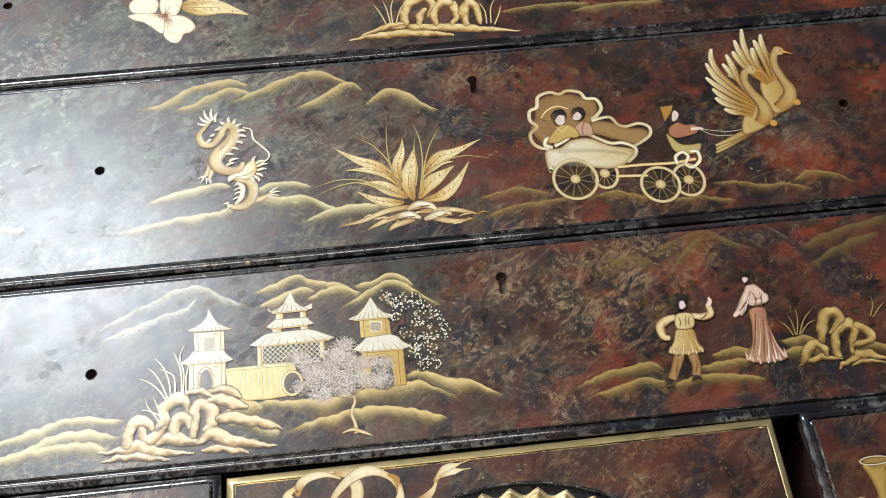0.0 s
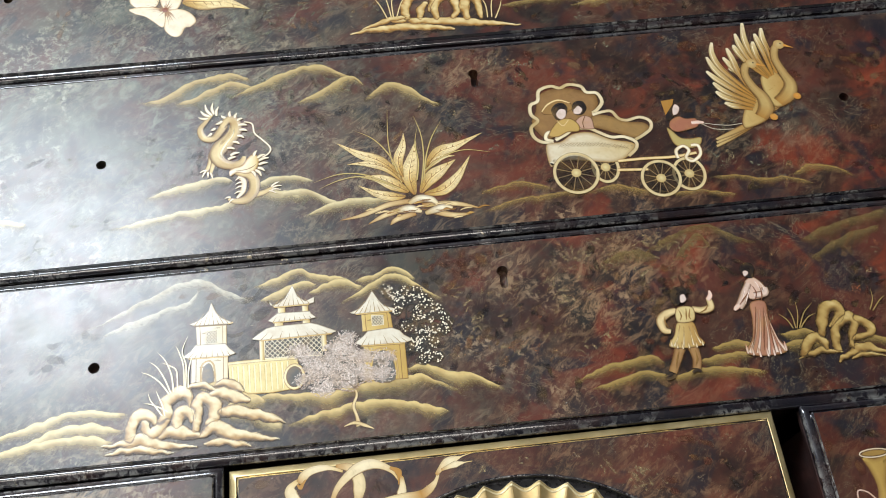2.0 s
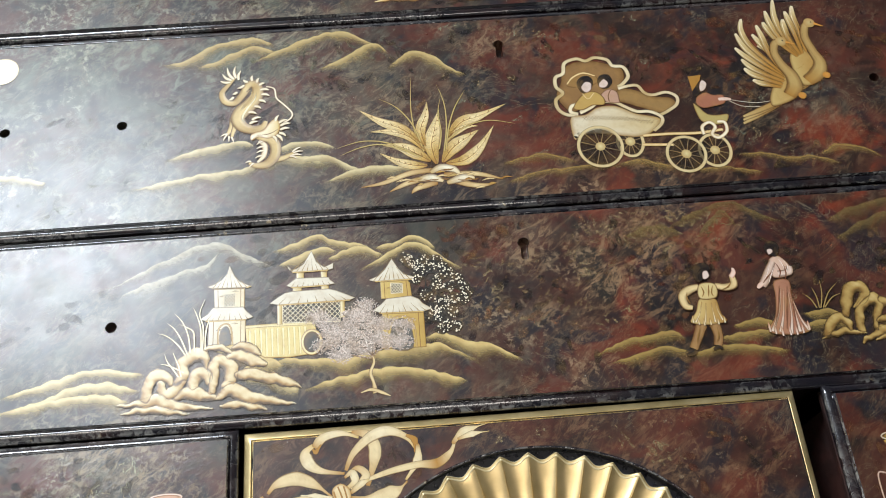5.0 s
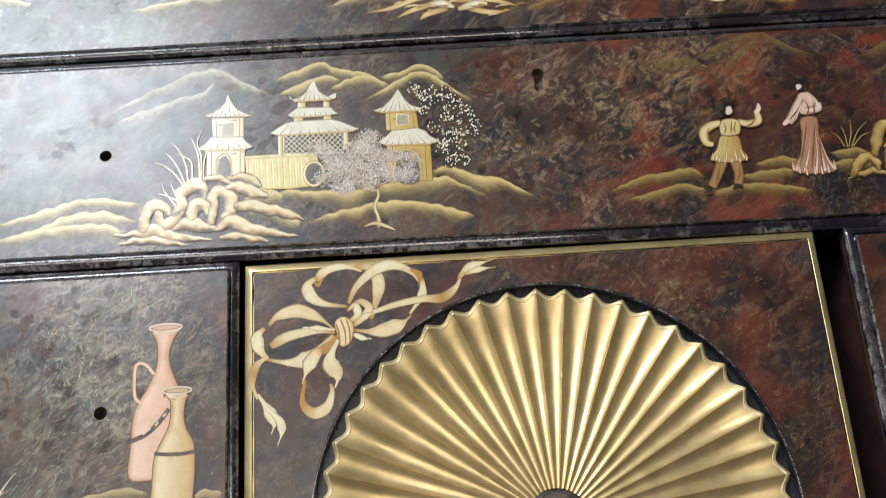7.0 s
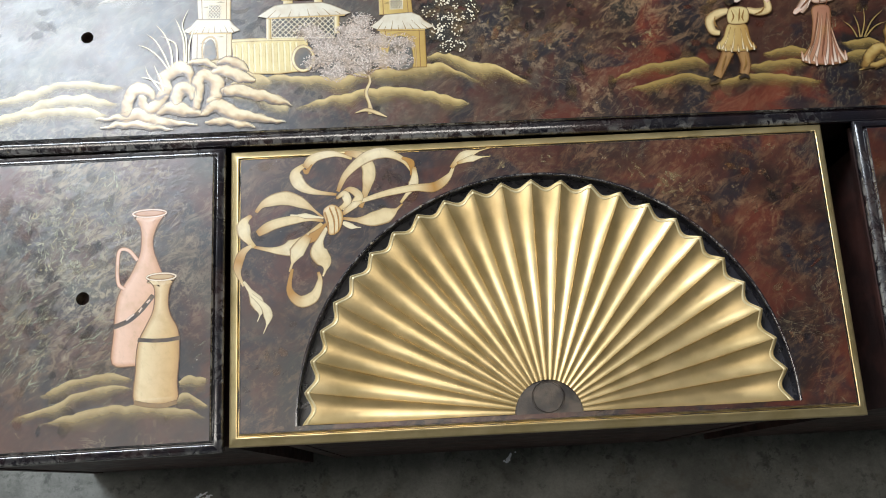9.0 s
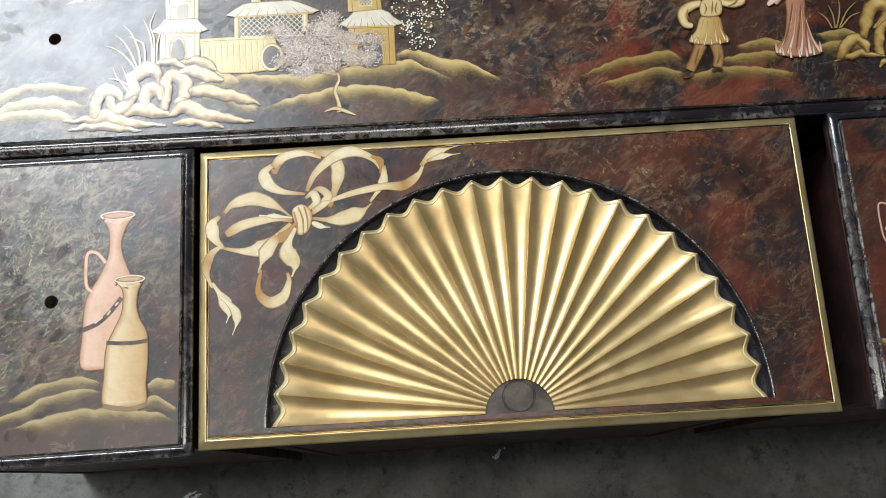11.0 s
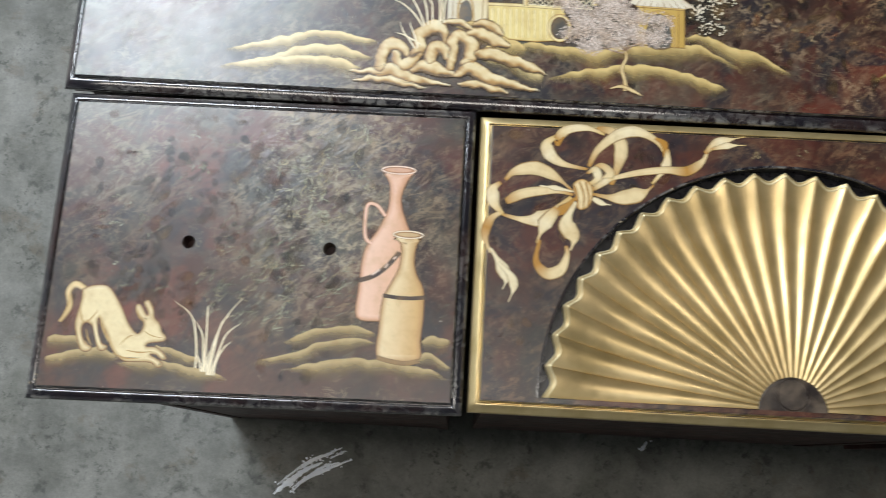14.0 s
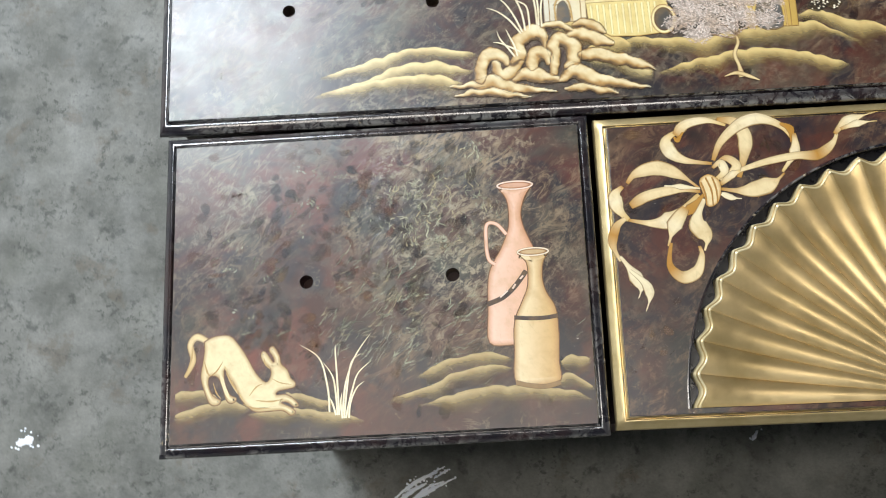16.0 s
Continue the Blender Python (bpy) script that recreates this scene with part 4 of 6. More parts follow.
hills(D, [[(-69, 434), (-46, 442), (-23, 447), (-4, 449), (7, 443)], [(-96, 408), (-64, 414), (-36, 419), (-8, 421), (13, 424)],
          [(11, 421), (27, 431), (48, 430), (67, 424)], [(20, 437), (39, 444), (58, 444), (75, 436)],
          [(39, 426), (63, 430), (81, 421), (97, 412)], [(64, 403), (86, 413), (114, 416), (142, 410)], [(-212, 432), (-184, 427), (-163, 420)]],
      18, (0.66, 0.55, 0.30), OLIVE, 0.9)
hills(D, [[(211, 410), (234, 415), (253, 416), (278, 406)], [(211, 390), (236, 399), (265, 402), (295, 404), (313, 399)],
          [(307, 402), (329, 406), (347, 399), (384, 391)], [(370, 392), (399, 392), (431, 385)],
          [(408, 404), (432, 404), (455, 398), (479, 396), (499, 388)], [(479, 397), (497, 407), (516, 403), (534, 391)]],
      14, (0.34, 0.22, 0.075), (0.16, 0.09, 0.03), 0.65)

b = Brush(raised=True)
HIDE, SCALE = (0.46, 0.31, 0.11), (0.66, 0.50, 0.22)
for pts, widths in (([(-11, 473), (-13, 464), (-17, 456)], [9, 6, 3]), ([(-8, 470), (-11, 461), (-13, 453)], [7, 4.5, 2.5]), ([(20, 428), (31, 430), (39, 434)], [6, 5.5, 3.5])):
    b.stroke(pts, widths, SCALE, BROWN, 0.8)
b.stroke([(4, 456), (12, 452), (20, 449), (24, 442), (23, 432), (17, 425), (8, 424), (2, 427)], [5, 8, 9, 10, 10, 9, 6, 3], [SCALE, SCALE, HIDE, SCALE], BROWN, 1.0, 8)
b.stroke([(10, 448), (15, 443), (14, 433), (9, 427)], [3, 5, 5, 2], (0.80, 0.72, 0.52), OCHRE, 0.5)
b.stroke([(-11, 516), (-17, 508), (-22, 500), (-19, 491), (-11, 489), (-5, 496), (-1, 503)], [3, 4.5, 6, 7, 7, 7.5, 8], [SCALE, HIDE, SCALE, HIDE, SCALE], BROWN, 1.0, 8)
b.stroke([(-3, 501), (2, 508), (8, 505), (8, 495), (2, 486), (-5, 479), (-8, 472), (-4, 464), (5, 460), (13, 462), (16, 468)], [6, 8, 10, 12, 14, 15, 13, 11, 9, 7, 4], [SCALE, HIDE, SCALE, SCALE, HIDE, SCALE], BROWN, 1.2, 9)
b.stroke([(3, 504), (4, 496), (-1, 487), (-7, 479)], [0.3, 3.0, 4.0, 0.5], HIDE, SCALE, 0.0, alpha=[0.0, 0.8, 0.8, 0.0])
b.stroke([(8, 500), (6, 491), (0, 482), (-4, 473), (-1, 466)], [0.3, 1.8, 2.2, 2.0, 0.3], (0.82, 0.74, 0.50), SCALE, 0.0, alpha=[0.0, 0.8, 0.9, 0.8, 0.0])
b.fill([(3, 454), (7, 457), (14, 459), (19, 466), (23, 469), (27, 467), (28, 460), (25, 453), (18, 450), (10, 452), (4, 449)], (0.80, 0.72, 0.52), OCHRE, 2.0, 1.0, 5, SCALE)
b.stroke([(8, 454), (16, 454), (22, 456), (26, 459)], [0.2, 0.8, 0.7, 0.2], BROWN, OCHRE, 0.0)
dragon = b.done("painted_dragon", D, "raised pale gold curling dragon shape")
b = Brush(on=dragon)
for root, tip in (((-12, 514), (-18, 527)), ((-10, 515), (-11, 528)), ((-8, 513), (-6, 523)), ((-15, 511), (-24, 513)), ((-14, 513), (-22, 520)), ((-3, 507), (-9, 504)), ((0, 510), (-4, 513)), ((4, 511), (4, 517)), ((8, 509), (10, 514)), ((10, 506), (15, 508)),
                  ((11, 501), (19, 500)), ((12, 496), (19, 494)), ((10, 490), (16, 487)), ((6, 484), (12, 481)), ((1, 478), (8, 476)), ((-9, 500), (-13, 498)), ((-12, 495), (-16, 492)), ((24, 467), (27, 473)), ((27, 465), (34, 468)), ((28, 462), (37, 464)), ((28, 458), (36, 459)),
                  ((27, 455), (33, 451)), ((25, 453), (30, 446)), ((22, 452), (25, 446)), ((4, 470), (12, 472)), ((2, 466), (9, 468))):
    mid = ((root[0] + tip[0]) / 2 - (tip[1] - root[1]) * 0.12, (root[1] + tip[1]) / 2 + (tip[0] - root[0]) * 0.12)
    b.stroke([root, mid, tip], [2.2, 3.2, 2.4, 0.3], (0.80, 0.73, 0.54), (0.34, 0.20, 0.07), 0.3, 4)
b.done("mane", dragon, kind="stuff")
b = Brush(on=dragon)
for root, tip in (((-16, 457), (-22, 455)), ((-17, 456), (-20, 450)), ((-15, 455), (-15, 449)), ((-13, 454), (-11, 448)), ((38, 435), (45, 439)), ((39, 434), (47, 435)), ((38, 432), (46, 431)), ((36, 431), (42, 428)), ((4, 428), (-1, 427)), ((6, 426), (2, 422)),
                  ((13, 447), (8, 444)), ((14, 442), (8, 440)), ((14, 438), (8, 436)), ((13, 433), (7, 431))):
    b.stroke([root, ((root[0] + tip[0]) / 2, (root[1] + tip[1]) / 2 + 0.8), tip], [1.8, 2.0, 0.4], (0.82, 0.76, 0.60), OCHRE, 0.3, 4)
b.stroke([(31, 465), (37, 469), (38, 475), (31, 484), (25, 491), (23, 501), (16, 504)], [1.6, 1.8, 1.8, 1.8, 1.4], (0.82, 0.76, 0.60), OCHRE, 0.2)
b.done("claw_fringe", dragon, kind="stuff")

# the aloe-like plant on its mound
plant = Brush()
for pts in ([(160, 408), (137, 407), (113, 399), (94, 396)], [(151, 402), (132, 397), (117, 390)], [(163, 403), (189, 402), (212, 395)], [(169, 397), (188, 391), (204, 391)], [(157, 396), (141, 392), (135, 387)]):
    plant.stroke(pts, [5, 6, 4.5, 0.3], [OCHRE, CREAM, OCHRE], BROWN, 0.5)
for pts in ([(152, 406), (161, 410), (171, 408), (176, 403)], [(141, 400), (153, 401), (162, 397)], [(165, 395), (179, 399), (188, 398)]):
    plant.stroke(pts, [4, 8, 7, 3], [WARM, PALE, CREAM], BROWN, 0.7)
    for k in range(3):
        (x, y), w = pts[1], random.Random(k + len(pts) + int(pts[0][0])).uniform(-5, 5)
        plant.stroke([(x + w * 2, y - 1.5), (x + w * 2 + 4, y - 2.5), (x + w * 2 + 7, y - 1.5)], [0.3, 1.3, 0.2], BROWN, OCHRE, 0.0, 3)
rng = random.Random(21)
for k in range(16):
    (x, y), (u, v) = [(113, 397), (209, 392)]
    f = k / 15
    px, py = x + (u - x) * f + rng.gauss(0, 3), y + (v - y) * f + rng.gauss(1.5, 3.0) + 4 * math.sin(f * 3.1)
    q = rng.uniform(5, 11)
    plant.stroke([(px, py), (px + q * 0.5, py + q * 0.16), (px + q, py + q * 0.1)], [0.4, rng.uniform(1.6, 3.4), 0.2], rng.choice([WARM, CREAM, (0.50, 0.29, 0.07), OCHRE]), BROWN, 0.4, 4)
plant = plant.done("painted_plant", D, "gold and cream raised spiky plant on a mound")
blades(plant, [[(146, 427), (142, 447), (140, 471), (142, 504)], [(148, 427), (141, 453), (128, 473), (112, 484)], [(165, 426), (169, 450), (169, 474), (164, 495)], [(167, 428), (171, 450), (178, 470), (188, 487)],
               [(169, 437), (185, 449), (205, 454), (228, 449)], [(146, 421), (120, 437), (97, 441), (74, 435)], [(143, 423), (116, 436), (96, 435), (78, 428)], [(161, 428), (164, 445), (163, 465), (166, 480)]],
       1.5, (0.50, 0.38, 0.14), OLIVE, "blade")
for pts, w, side in (([(148, 434), (132, 450), (113, 460), (95, 473)], 10, 1), ([(167, 435), (175, 444), (185, 449), (196, 449)], 8, -1), ([(150, 427), (136, 443), (120, 449), (103, 450)], 8, 1), ([(167, 434), (181, 453), (198, 459), (222, 470)], 11, -1),
                     ([(150, 413), (139, 414), (125, 419), (111, 428)], 9, 1), ([(150, 432), (147, 449), (152, 464), (154, 477)], 9, 1), ([(166, 414), (182, 416), (196, 428), (209, 448)], 11, -1), ([(153, 417), (142, 425), (129, 433), (113, 436)], 12, 1),
                     ([(163, 415), (172, 428), (184, 437), (196, 445)], 13, -1), ([(158, 414), (155, 432), (159, 450), (164, 468)], 14, 1)):
    leaf(plant, pts, w, side=side)

# the carriage
carriage = Brush(raised=True)
carriage.fill([(276, 457), (267, 474), (273, 489), (277, 504), (296, 511), (316, 506), (329, 499), (328, 483), (321, 474), (301, 465), (287, 459)], (0.24, 0.13, 0.05), (0.11, 0.05, 0.016), 5.0, 0.4)
carriage.fill([(323, 478), (338, 475), (351, 468), (366, 465), (369, 457), (358, 449), (344, 454), (326, 462), (316, 466)], (0.28, 0.165, 0.06), (0.12, 0.055, 0.018), 4.0, 0.4)
carriage.fill([(276, 451), (289, 453), (301, 460), (317, 460), (333, 451), (353, 444), (345, 432), (331, 427), (312, 430), (293, 433), (283, 432), (276, 429)], (0.64, 0.56, 0.40), (0.30, 0.17, 0.055), 4.2, 0.9, 5, (0.56, 0.43, 0.21))
carriage = carriage.done("painted_carriage", D, "raised cream and gold painted carriage")
hatching = Brush(on=carriage)
for i in range(22):
    (px, py), (qx, qy) = [(288, 449), (345, 439)]
    f = i / 21
    x, y = px + (qx - px) * f, py + (qy - py) * f + 3.5 * math.sin(f * 2.6)
    for s in (-1, 1):
        hatching.stroke([(x - 2.2, y - 2.4 * s), (x + 2.2, y + 2.4 * s)], [0.15, 0.35, 0.15], (0.16, 0.10, 0.04), (0.22, 0.14, 0.06), 0.0, 2)
hatching.done("hatching", carriage, "fine brown hatched shading", "stuff")
b = Brush(on=carriage)
b.stroke([(283, 454), (274, 454), (267, 460), (266, 470), (273, 477), (268, 484), (269, 494), (276, 498), (279, 509), (290, 513), (298, 510), (306, 513), (317, 510), (321, 503), (330, 501), (333, 491), (327, 483), (322, 480)], 3.5, [(0.72, 0.61, 0.40), (0.46, 0.34, 0.15), (0.76, 0.66, 0.44), (0.50, 0.37, 0.17), (0.76, 0.66, 0.44), (0.60, 0.47, 0.25)], (0.10, 0.05, 0.02), 1.2, 6, crisp=True)
b.stroke([(283, 454), (277, 457), (279, 463), (285, 463), (287, 457)], 3.4, (0.78, 0.68, 0.46), (0.10, 0.05, 0.02), 1.2, crisp=True)
b.stroke([(322, 478), (330, 480), (339, 480), (344, 472), (351, 469), (363, 471), (371, 466), (370, 458), (362, 452), (354, 448)], 3.2, [(0.74, 0.63, 0.42), (0.48, 0.35, 0.16), (0.74, 0.63, 0.42), (0.50, 0.37, 0.17)], (0.10, 0.05, 0.02), 1.1, crisp=True)
b.stroke([(285, 455), (295, 460), (303, 465), (316, 464), (324, 459), (334, 453), (345, 452), (354, 446), (353, 439), (345, 432)], 3.3, [(0.78, 0.68, 0.46), (0.56, 0.43, 0.22), (0.78, 0.68, 0.46), (0.52, 0.39, 0.19)], (0.10, 0.05, 0.02), 1.2, crisp=True)
b.done("scalloped_edge", carriage, "cream scalloped edging")
b = Brush(on=carriage)
b.stroke([(335, 428), (358, 428), (383, 427), (404, 429)], 3.0, CREAM, OCHRE, 0.6)
b.stroke([(333, 419), (345, 418), (359, 417)], 3.0, CREAM, OCHRE, 0.6)
b.stroke([(387, 425), (387, 433), (394, 437), (398, 432), (394, 425), (399, 421), (407, 427), (407, 436), (401, 437)], 3.4, PALE, OCHRE, 0.9)
b.done("shaft", carriage)
b = Brush(on=carriage)
b.fill([(384, 457), (388, 454), (394, 446), (402, 444), (412, 444), (409, 436), (400, 434), (391, 436), (386, 442)], (0.42, 0.33, 0.12), BROWN, 1.6, 0.9)
b.done("driver_seat", carriage)


def wheel(parent, centre, radius, squeeze=1.0, spokes=12, under=False):
    (cx, cy), b = centre, Brush(on=None if under else parent)
    b.fill([(cx + radius * 0.9 * squeeze * math.cos(math.tau * i / 16), cy + radius * 0.9 * math.sin(math.tau * i / 16)) for i in range(16)],
           (0.024, 0.018, 0.014), INK, 1.0, 0.05, 2, alpha=0.6)
    lines = []
    for i in range(spokes):
        c, s = math.cos(math.tau * (i + 0.4) / spokes), math.sin(math.tau * (i + 0.4) / spokes)
        lines.append([(cx + 3 * c * squeeze, cy + 3 * s), (cx + radius * 0.9 * c * squeeze, cy + radius * 0.9 * s)])
    ob = b.done("wheel", parent)
    for pts in lines:
        Brush(on=ob).stroke(pts, 0.9, (0.20, 0.15, 0.08), BROWN, 0.15, 2).done("spoke", parent)
    r = Brush(on=ob)
    r.stroke([(cx + radius * squeeze * math.cos(math.tau * i / 14), cy + radius * math.sin(math.tau * i / 14)) for i in range(14)], 2.9, (0.62, 0.49, 0.26), (0.09, 0.05, 0.02), 1.0, 5, True, crisp=True)
    r.dot(cx, cy, 4.3, (0.64, 0.55, 0.28), OCHRE, 1.2, 14)
    r.done("wheel_rim", parent)
    return ob


for (cx, cy), r, q in (([(323, 423)][0], 14.5, 0.75), ([(393, 409)][0], 15.5, 0.85)):
    wheel(carriage, (cx, cy), r, q, under=True)
for (cx, cy), r, q in (([(297, 420)][0], 19.5, 0.95), ([(368, 407)][0], 17.0, 0.95)):
    wheel(carriage, (cx, cy), r, q)

# figures on the drawers, as plain painted shapes
b = Brush(on=carriage, raised=True)
b.fill([(278, 484), (283, 493), (294, 497), (304, 493), (305, 486), (293, 482)], (0.27, 0.15, 0.05), BROWN, 1.0, 0.3)
b.stroke([(278, 486), (284, 493), (294, 497), (304, 493)], [1.2, 2.0, 2.0, 1.2], CREAM, OCHRE, 0.5)
b.fill([(280, 460), (285, 469), (293, 476), (302, 476), (308, 469), (307, 462), (297, 462), (288, 458)], (0.46, 0.30, 0.09), BROWN, 1.4, 0.5)
b.stroke([(290, 475), (294, 469), (300, 475)], 1.0, CREAM, OCHRE, 0.3)
b.fill([(287, 482), (287, 488), (292, 493), (298, 493), (301, 488), (299, 481), (296, 478), (290, 476)], INK, INK, 0.8, 0.4)
b.fill([(290, 482), (292, 487), (296, 487), (299, 485), (298, 479), (294, 476), (291, 478)], (0.66, 0.53, 0.46), (0.45, 0.30, 0.24), 0.9, 0.6)
b.stroke([(289, 483), (292, 488), (297, 490), (300, 486)], [2.5, 4.5, 4.5, 2], INK, INK, 0.4)
b.done("painted_figure", D, "small plain painted passenger shape under a wide hat")
b = Brush(on=carriage, raised=True)
b.fill([(306, 473), (313, 478), (320, 475), (321, 466), (320, 463), (311, 464), (307, 467)], (0.46, 0.28, 0.20), BROWN, 1.2, 0.5)
b.stroke([(315, 477), (312, 471), (312, 465)], 0.8, BROWN, BROWN, 0.1)
b.fill([(305, 486), (307, 492), (311, 494), (316, 493), (318, 486), (314, 480), (309, 479), (306, 481)], INK, INK, 0.8, 0.4)
b.fill([(306, 484), (308, 489), (311, 489), (314, 485), (312, 481), (309, 480), (306, 481)], (0.66, 0.53, 0.46), (0.45, 0.30, 0.24), 0.8, 0.6)
b.stroke([(306, 486), (309, 490), (313, 491), (315, 486)], [2, 4, 4, 2], INK, INK, 0.4)
b.done("painted_figure", D, "small plain painted passenger shape with dark hair")
b = Brush(on=carriage, raised=True)
b.fill([(389, 464), (397, 468), (403, 465), (412, 464), (412, 456), (402, 453), (392, 452), (387, 457)], (0.33, 0.13, 0.075), BROWN, 1.2, 0.7)
b.stroke([(407, 460), (413, 460), (418, 459)], [3.5, 4, 2], FLESH, ROSE, 0.5)
b.fill([(386, 466), (389, 476), (393, 480), (396, 476), (393, 469), (389, 465)], INK, INK, 0.7, 0.4)
b.fill([(394, 477), (397, 481), (400, 477), (397, 471), (393, 470)], (0.66, 0.53, 0.46), (0.45, 0.30, 0.24), 0.8, 0.8)
b.fill([(385, 486), (397, 487), (395, 481), (386, 470)], OCHRE, BROWN, 0.8, 0.6, 0)
b.done("painted_figure", D, "small plain painted driver shape")
b = Brush()
b.stroke([(417, 459), (428, 456), (440, 454), (453, 455)], 0.9, (0.45, 0.42, 0.36), OLIVE, 0.1)
b.stroke([(416, 458), (425, 452), (436, 450), (448, 450)], 0.9, (0.45, 0.42, 0.36), OLIVE, 0.1)
b.done("painted_rein", D)


GILT = (0.43, 0.28, 0.10)


def swan(neck, body, tail, feathers, head, bill, foot, shade):
    """A flying bird in raised gold: body and tail, fanned feathers, neck over all."""
    b = Brush(raised=True)
    for k in (-2.2, 0.0, 2.2):
        b.stroke([(x + 0.3 * k, y + k * f) for (x, y), f in zip(tail, (0.4, 0.8, 1.2, 1.6))], [7, 6, 5, 2.5], [shade, GILT, (0.52, 0.38, 0.16)], BROWN, 0.8)
    b.fill(body, (0.50, 0.35, 0.13), BROWN, 2.6, 1.2, 5, shade)
    ob = b.done("painted_swan", D, "raised gold swan shape with spread wings")
    last = ob
    for pts in feathers:
        f = Brush(on=last)
        f.stroke(pts, [2.5, 4.0, 5.2, 6.0, 6.4, 6.0, 4.6, 2.4], [shade, OCHRE, GILT, (0.56, 0.43, 0.21), (0.76, 0.66, 0.44)], (0.10, 0.05, 0.018), 0.9, crisp=True)
        f.stroke([(x - 0.9, y - 0.7) for x, y in pts], [0.2, 0.6, 0.9, 0.3], (0.84, 0.76, 0.54), CREAM, 0.2, alpha=[0.0, 0.4, 0.9, 0.8])
        f.stroke([(x + 1.5, y + 1.1) for x, y in pts[:-1]], [0.3, 1.3, 1.0, 0.2], (0.22, 0.11, 0.03), OCHRE, 0.0, alpha=[0.8, 0.7, 0.4, 0.0])
        last = f.done("feather", ob)
    n = Brush(on=last, raised=True)
    n.stroke(neck, [6, 8, 8, 9, 12, 15, 12], [(0.50, 0.36, 0.15), GILT, GILT, (0.48, 0.33, 0.12), OCHRE], BROWN, 1.3)
    n.stroke([(x - 1.0, y + 0.5) for x, y in neck[1:-1]], [0.4, 2.2, 2.6, 0.6], (0.58, 0.46, 0.24), GILT, 0.0, alpha=[0.2, 0.7, 0.7, 0.0])
    n.dot(*head, 5.2, (0.50, 0.38, 0.17), OCHRE, 1.2, 12)
    n.stroke(bill, [3.5, 0.4], (0.58, 0.25, 0.05), OCHRE, 0.6, 3)
    n.dot(head[0] + 1.6, head[1] + 0.6, 0.8, INK, INK, 0.3, 6)
    n.dot(*foot, 3.6, (0.58, 0.25, 0.05), OCHRE, 0.9, 10)
    n.done("neck", ob)
    return ob


swan([(508, 537), (503, 533), (500, 521), (503, 505), (506, 492), (501, 481), (490, 473)], [(481, 502), (492, 512), (500, 502), (508, 490), (506, 478), (494, 469), (484, 470), (480, 485)], [(492, 474), (486, 470), (480, 468), (474, 466)],
     [[(488, 500), (475, 518), (468, 533), (466, 541)], [(489, 502), (477, 523), (472, 540), (471, 554)], [(490, 502), (481, 526), (478, 546), (481, 566)], [(491, 502), (485, 522), (484, 535), (485, 543)], [(497, 505), (496, 530), (495, 546), (497, 558)], [(493, 503), (492, 526), (490, 542), (489, 552)]],
     (508, 537), [(512, 536), (520, 532)], (508, 478), OCHRE)
swan([(477, 518), (471, 516), (468, 506), (471, 493), (477, 480), (477, 468), (470, 459)], [(458, 470), (468, 483), (478, 487), (484, 476), (482, 464), (475, 456), (464, 451), (453, 449), (452, 457)], [(463, 455), (449, 448), (436, 442), (424, 437)],
     [[(470, 484), (466, 503), (461, 511), (455, 515)], [(470, 484), (464, 505), (458, 517), (453, 528)], [(470, 485), (463, 508), (461, 525), (459, 538)], [(470, 481), (459, 498), (447, 518), (444, 534), (447, 546)], [(470, 479), (456, 495), (443, 513), (438, 530)],
      [(470, 477), (455, 490), (442, 503), (434, 514)], [(469, 474), (453, 484), (443, 492), (437, 501)], [(467, 471), (454, 478), (443, 484), (437, 491)], [(465, 468), (455, 472), (448, 474), (442, 478)]],
     (477, 518), [(481, 517), (489, 514)], (481, 458), OCHRE)

# moon on the far end of the middle drawer
m = [(-214, 538)][0]
b = Brush()
b.fill([(m[0] + 14 * math.cos(math.tau * i / 16), m[1] + 14 * math.sin(math.tau * i / 16)) for i in range(16)], WHITEISH, CREAM, 2.0, 0.2, 3)
b.done("painted_moon", D, "pale painted moon")

# ---- lower long drawer: pagodas, trees, figures ----
Brush.ground = 0.22
D = drawer_low
hills(D, [[(-116, 317), (-95, 325), (-74, 336), (-52, 346), (-35, 352), (-21, 355), (-7, 346), (10, 336), (28, 327)], [(-101, 312), (-78, 321), (-52, 330), (-30, 336), (-20, 346)]], 18, (0.78, 0.72, 0.56), (0.36, 0.32, 0.22), 0.62, label="white-crested painted mountain")
hills(D, [[(19, 342), (37, 348), (57, 354), (73, 348), (87, 345), (100, 339)], [(24, 329), (41, 337), (59, 343), (73, 340)], [(63, 332), (79, 340), (93, 341), (110, 333)],
          [(88, 321), (108, 332), (127, 342), (141, 340), (154, 329), (172, 315)], [(100, 340), (116, 343), (132, 349), (143, 344), (151, 336)]], 15, (0.68, 0.53, 0.24), (0.25, 0.16, 0.06), 0.9, label="olive-gold painted hill")
hills(D, [[(-180, 237), (-162, 243), (-140, 248), (-120, 254), (-104, 254), (-85, 251), (-71, 246)], [(-186, 223), (-163, 230), (-145, 234), (-127, 242), (-107, 244), (-87, 240), (-74, 234)], [(-159, 230), (-135, 234), (-106, 235), (-82, 228)],
          [(-1, 239), (13, 242), (30, 234), (42, 228)]], 19, (0.78, 0.62, 0.30), OLIVE, 0.95)
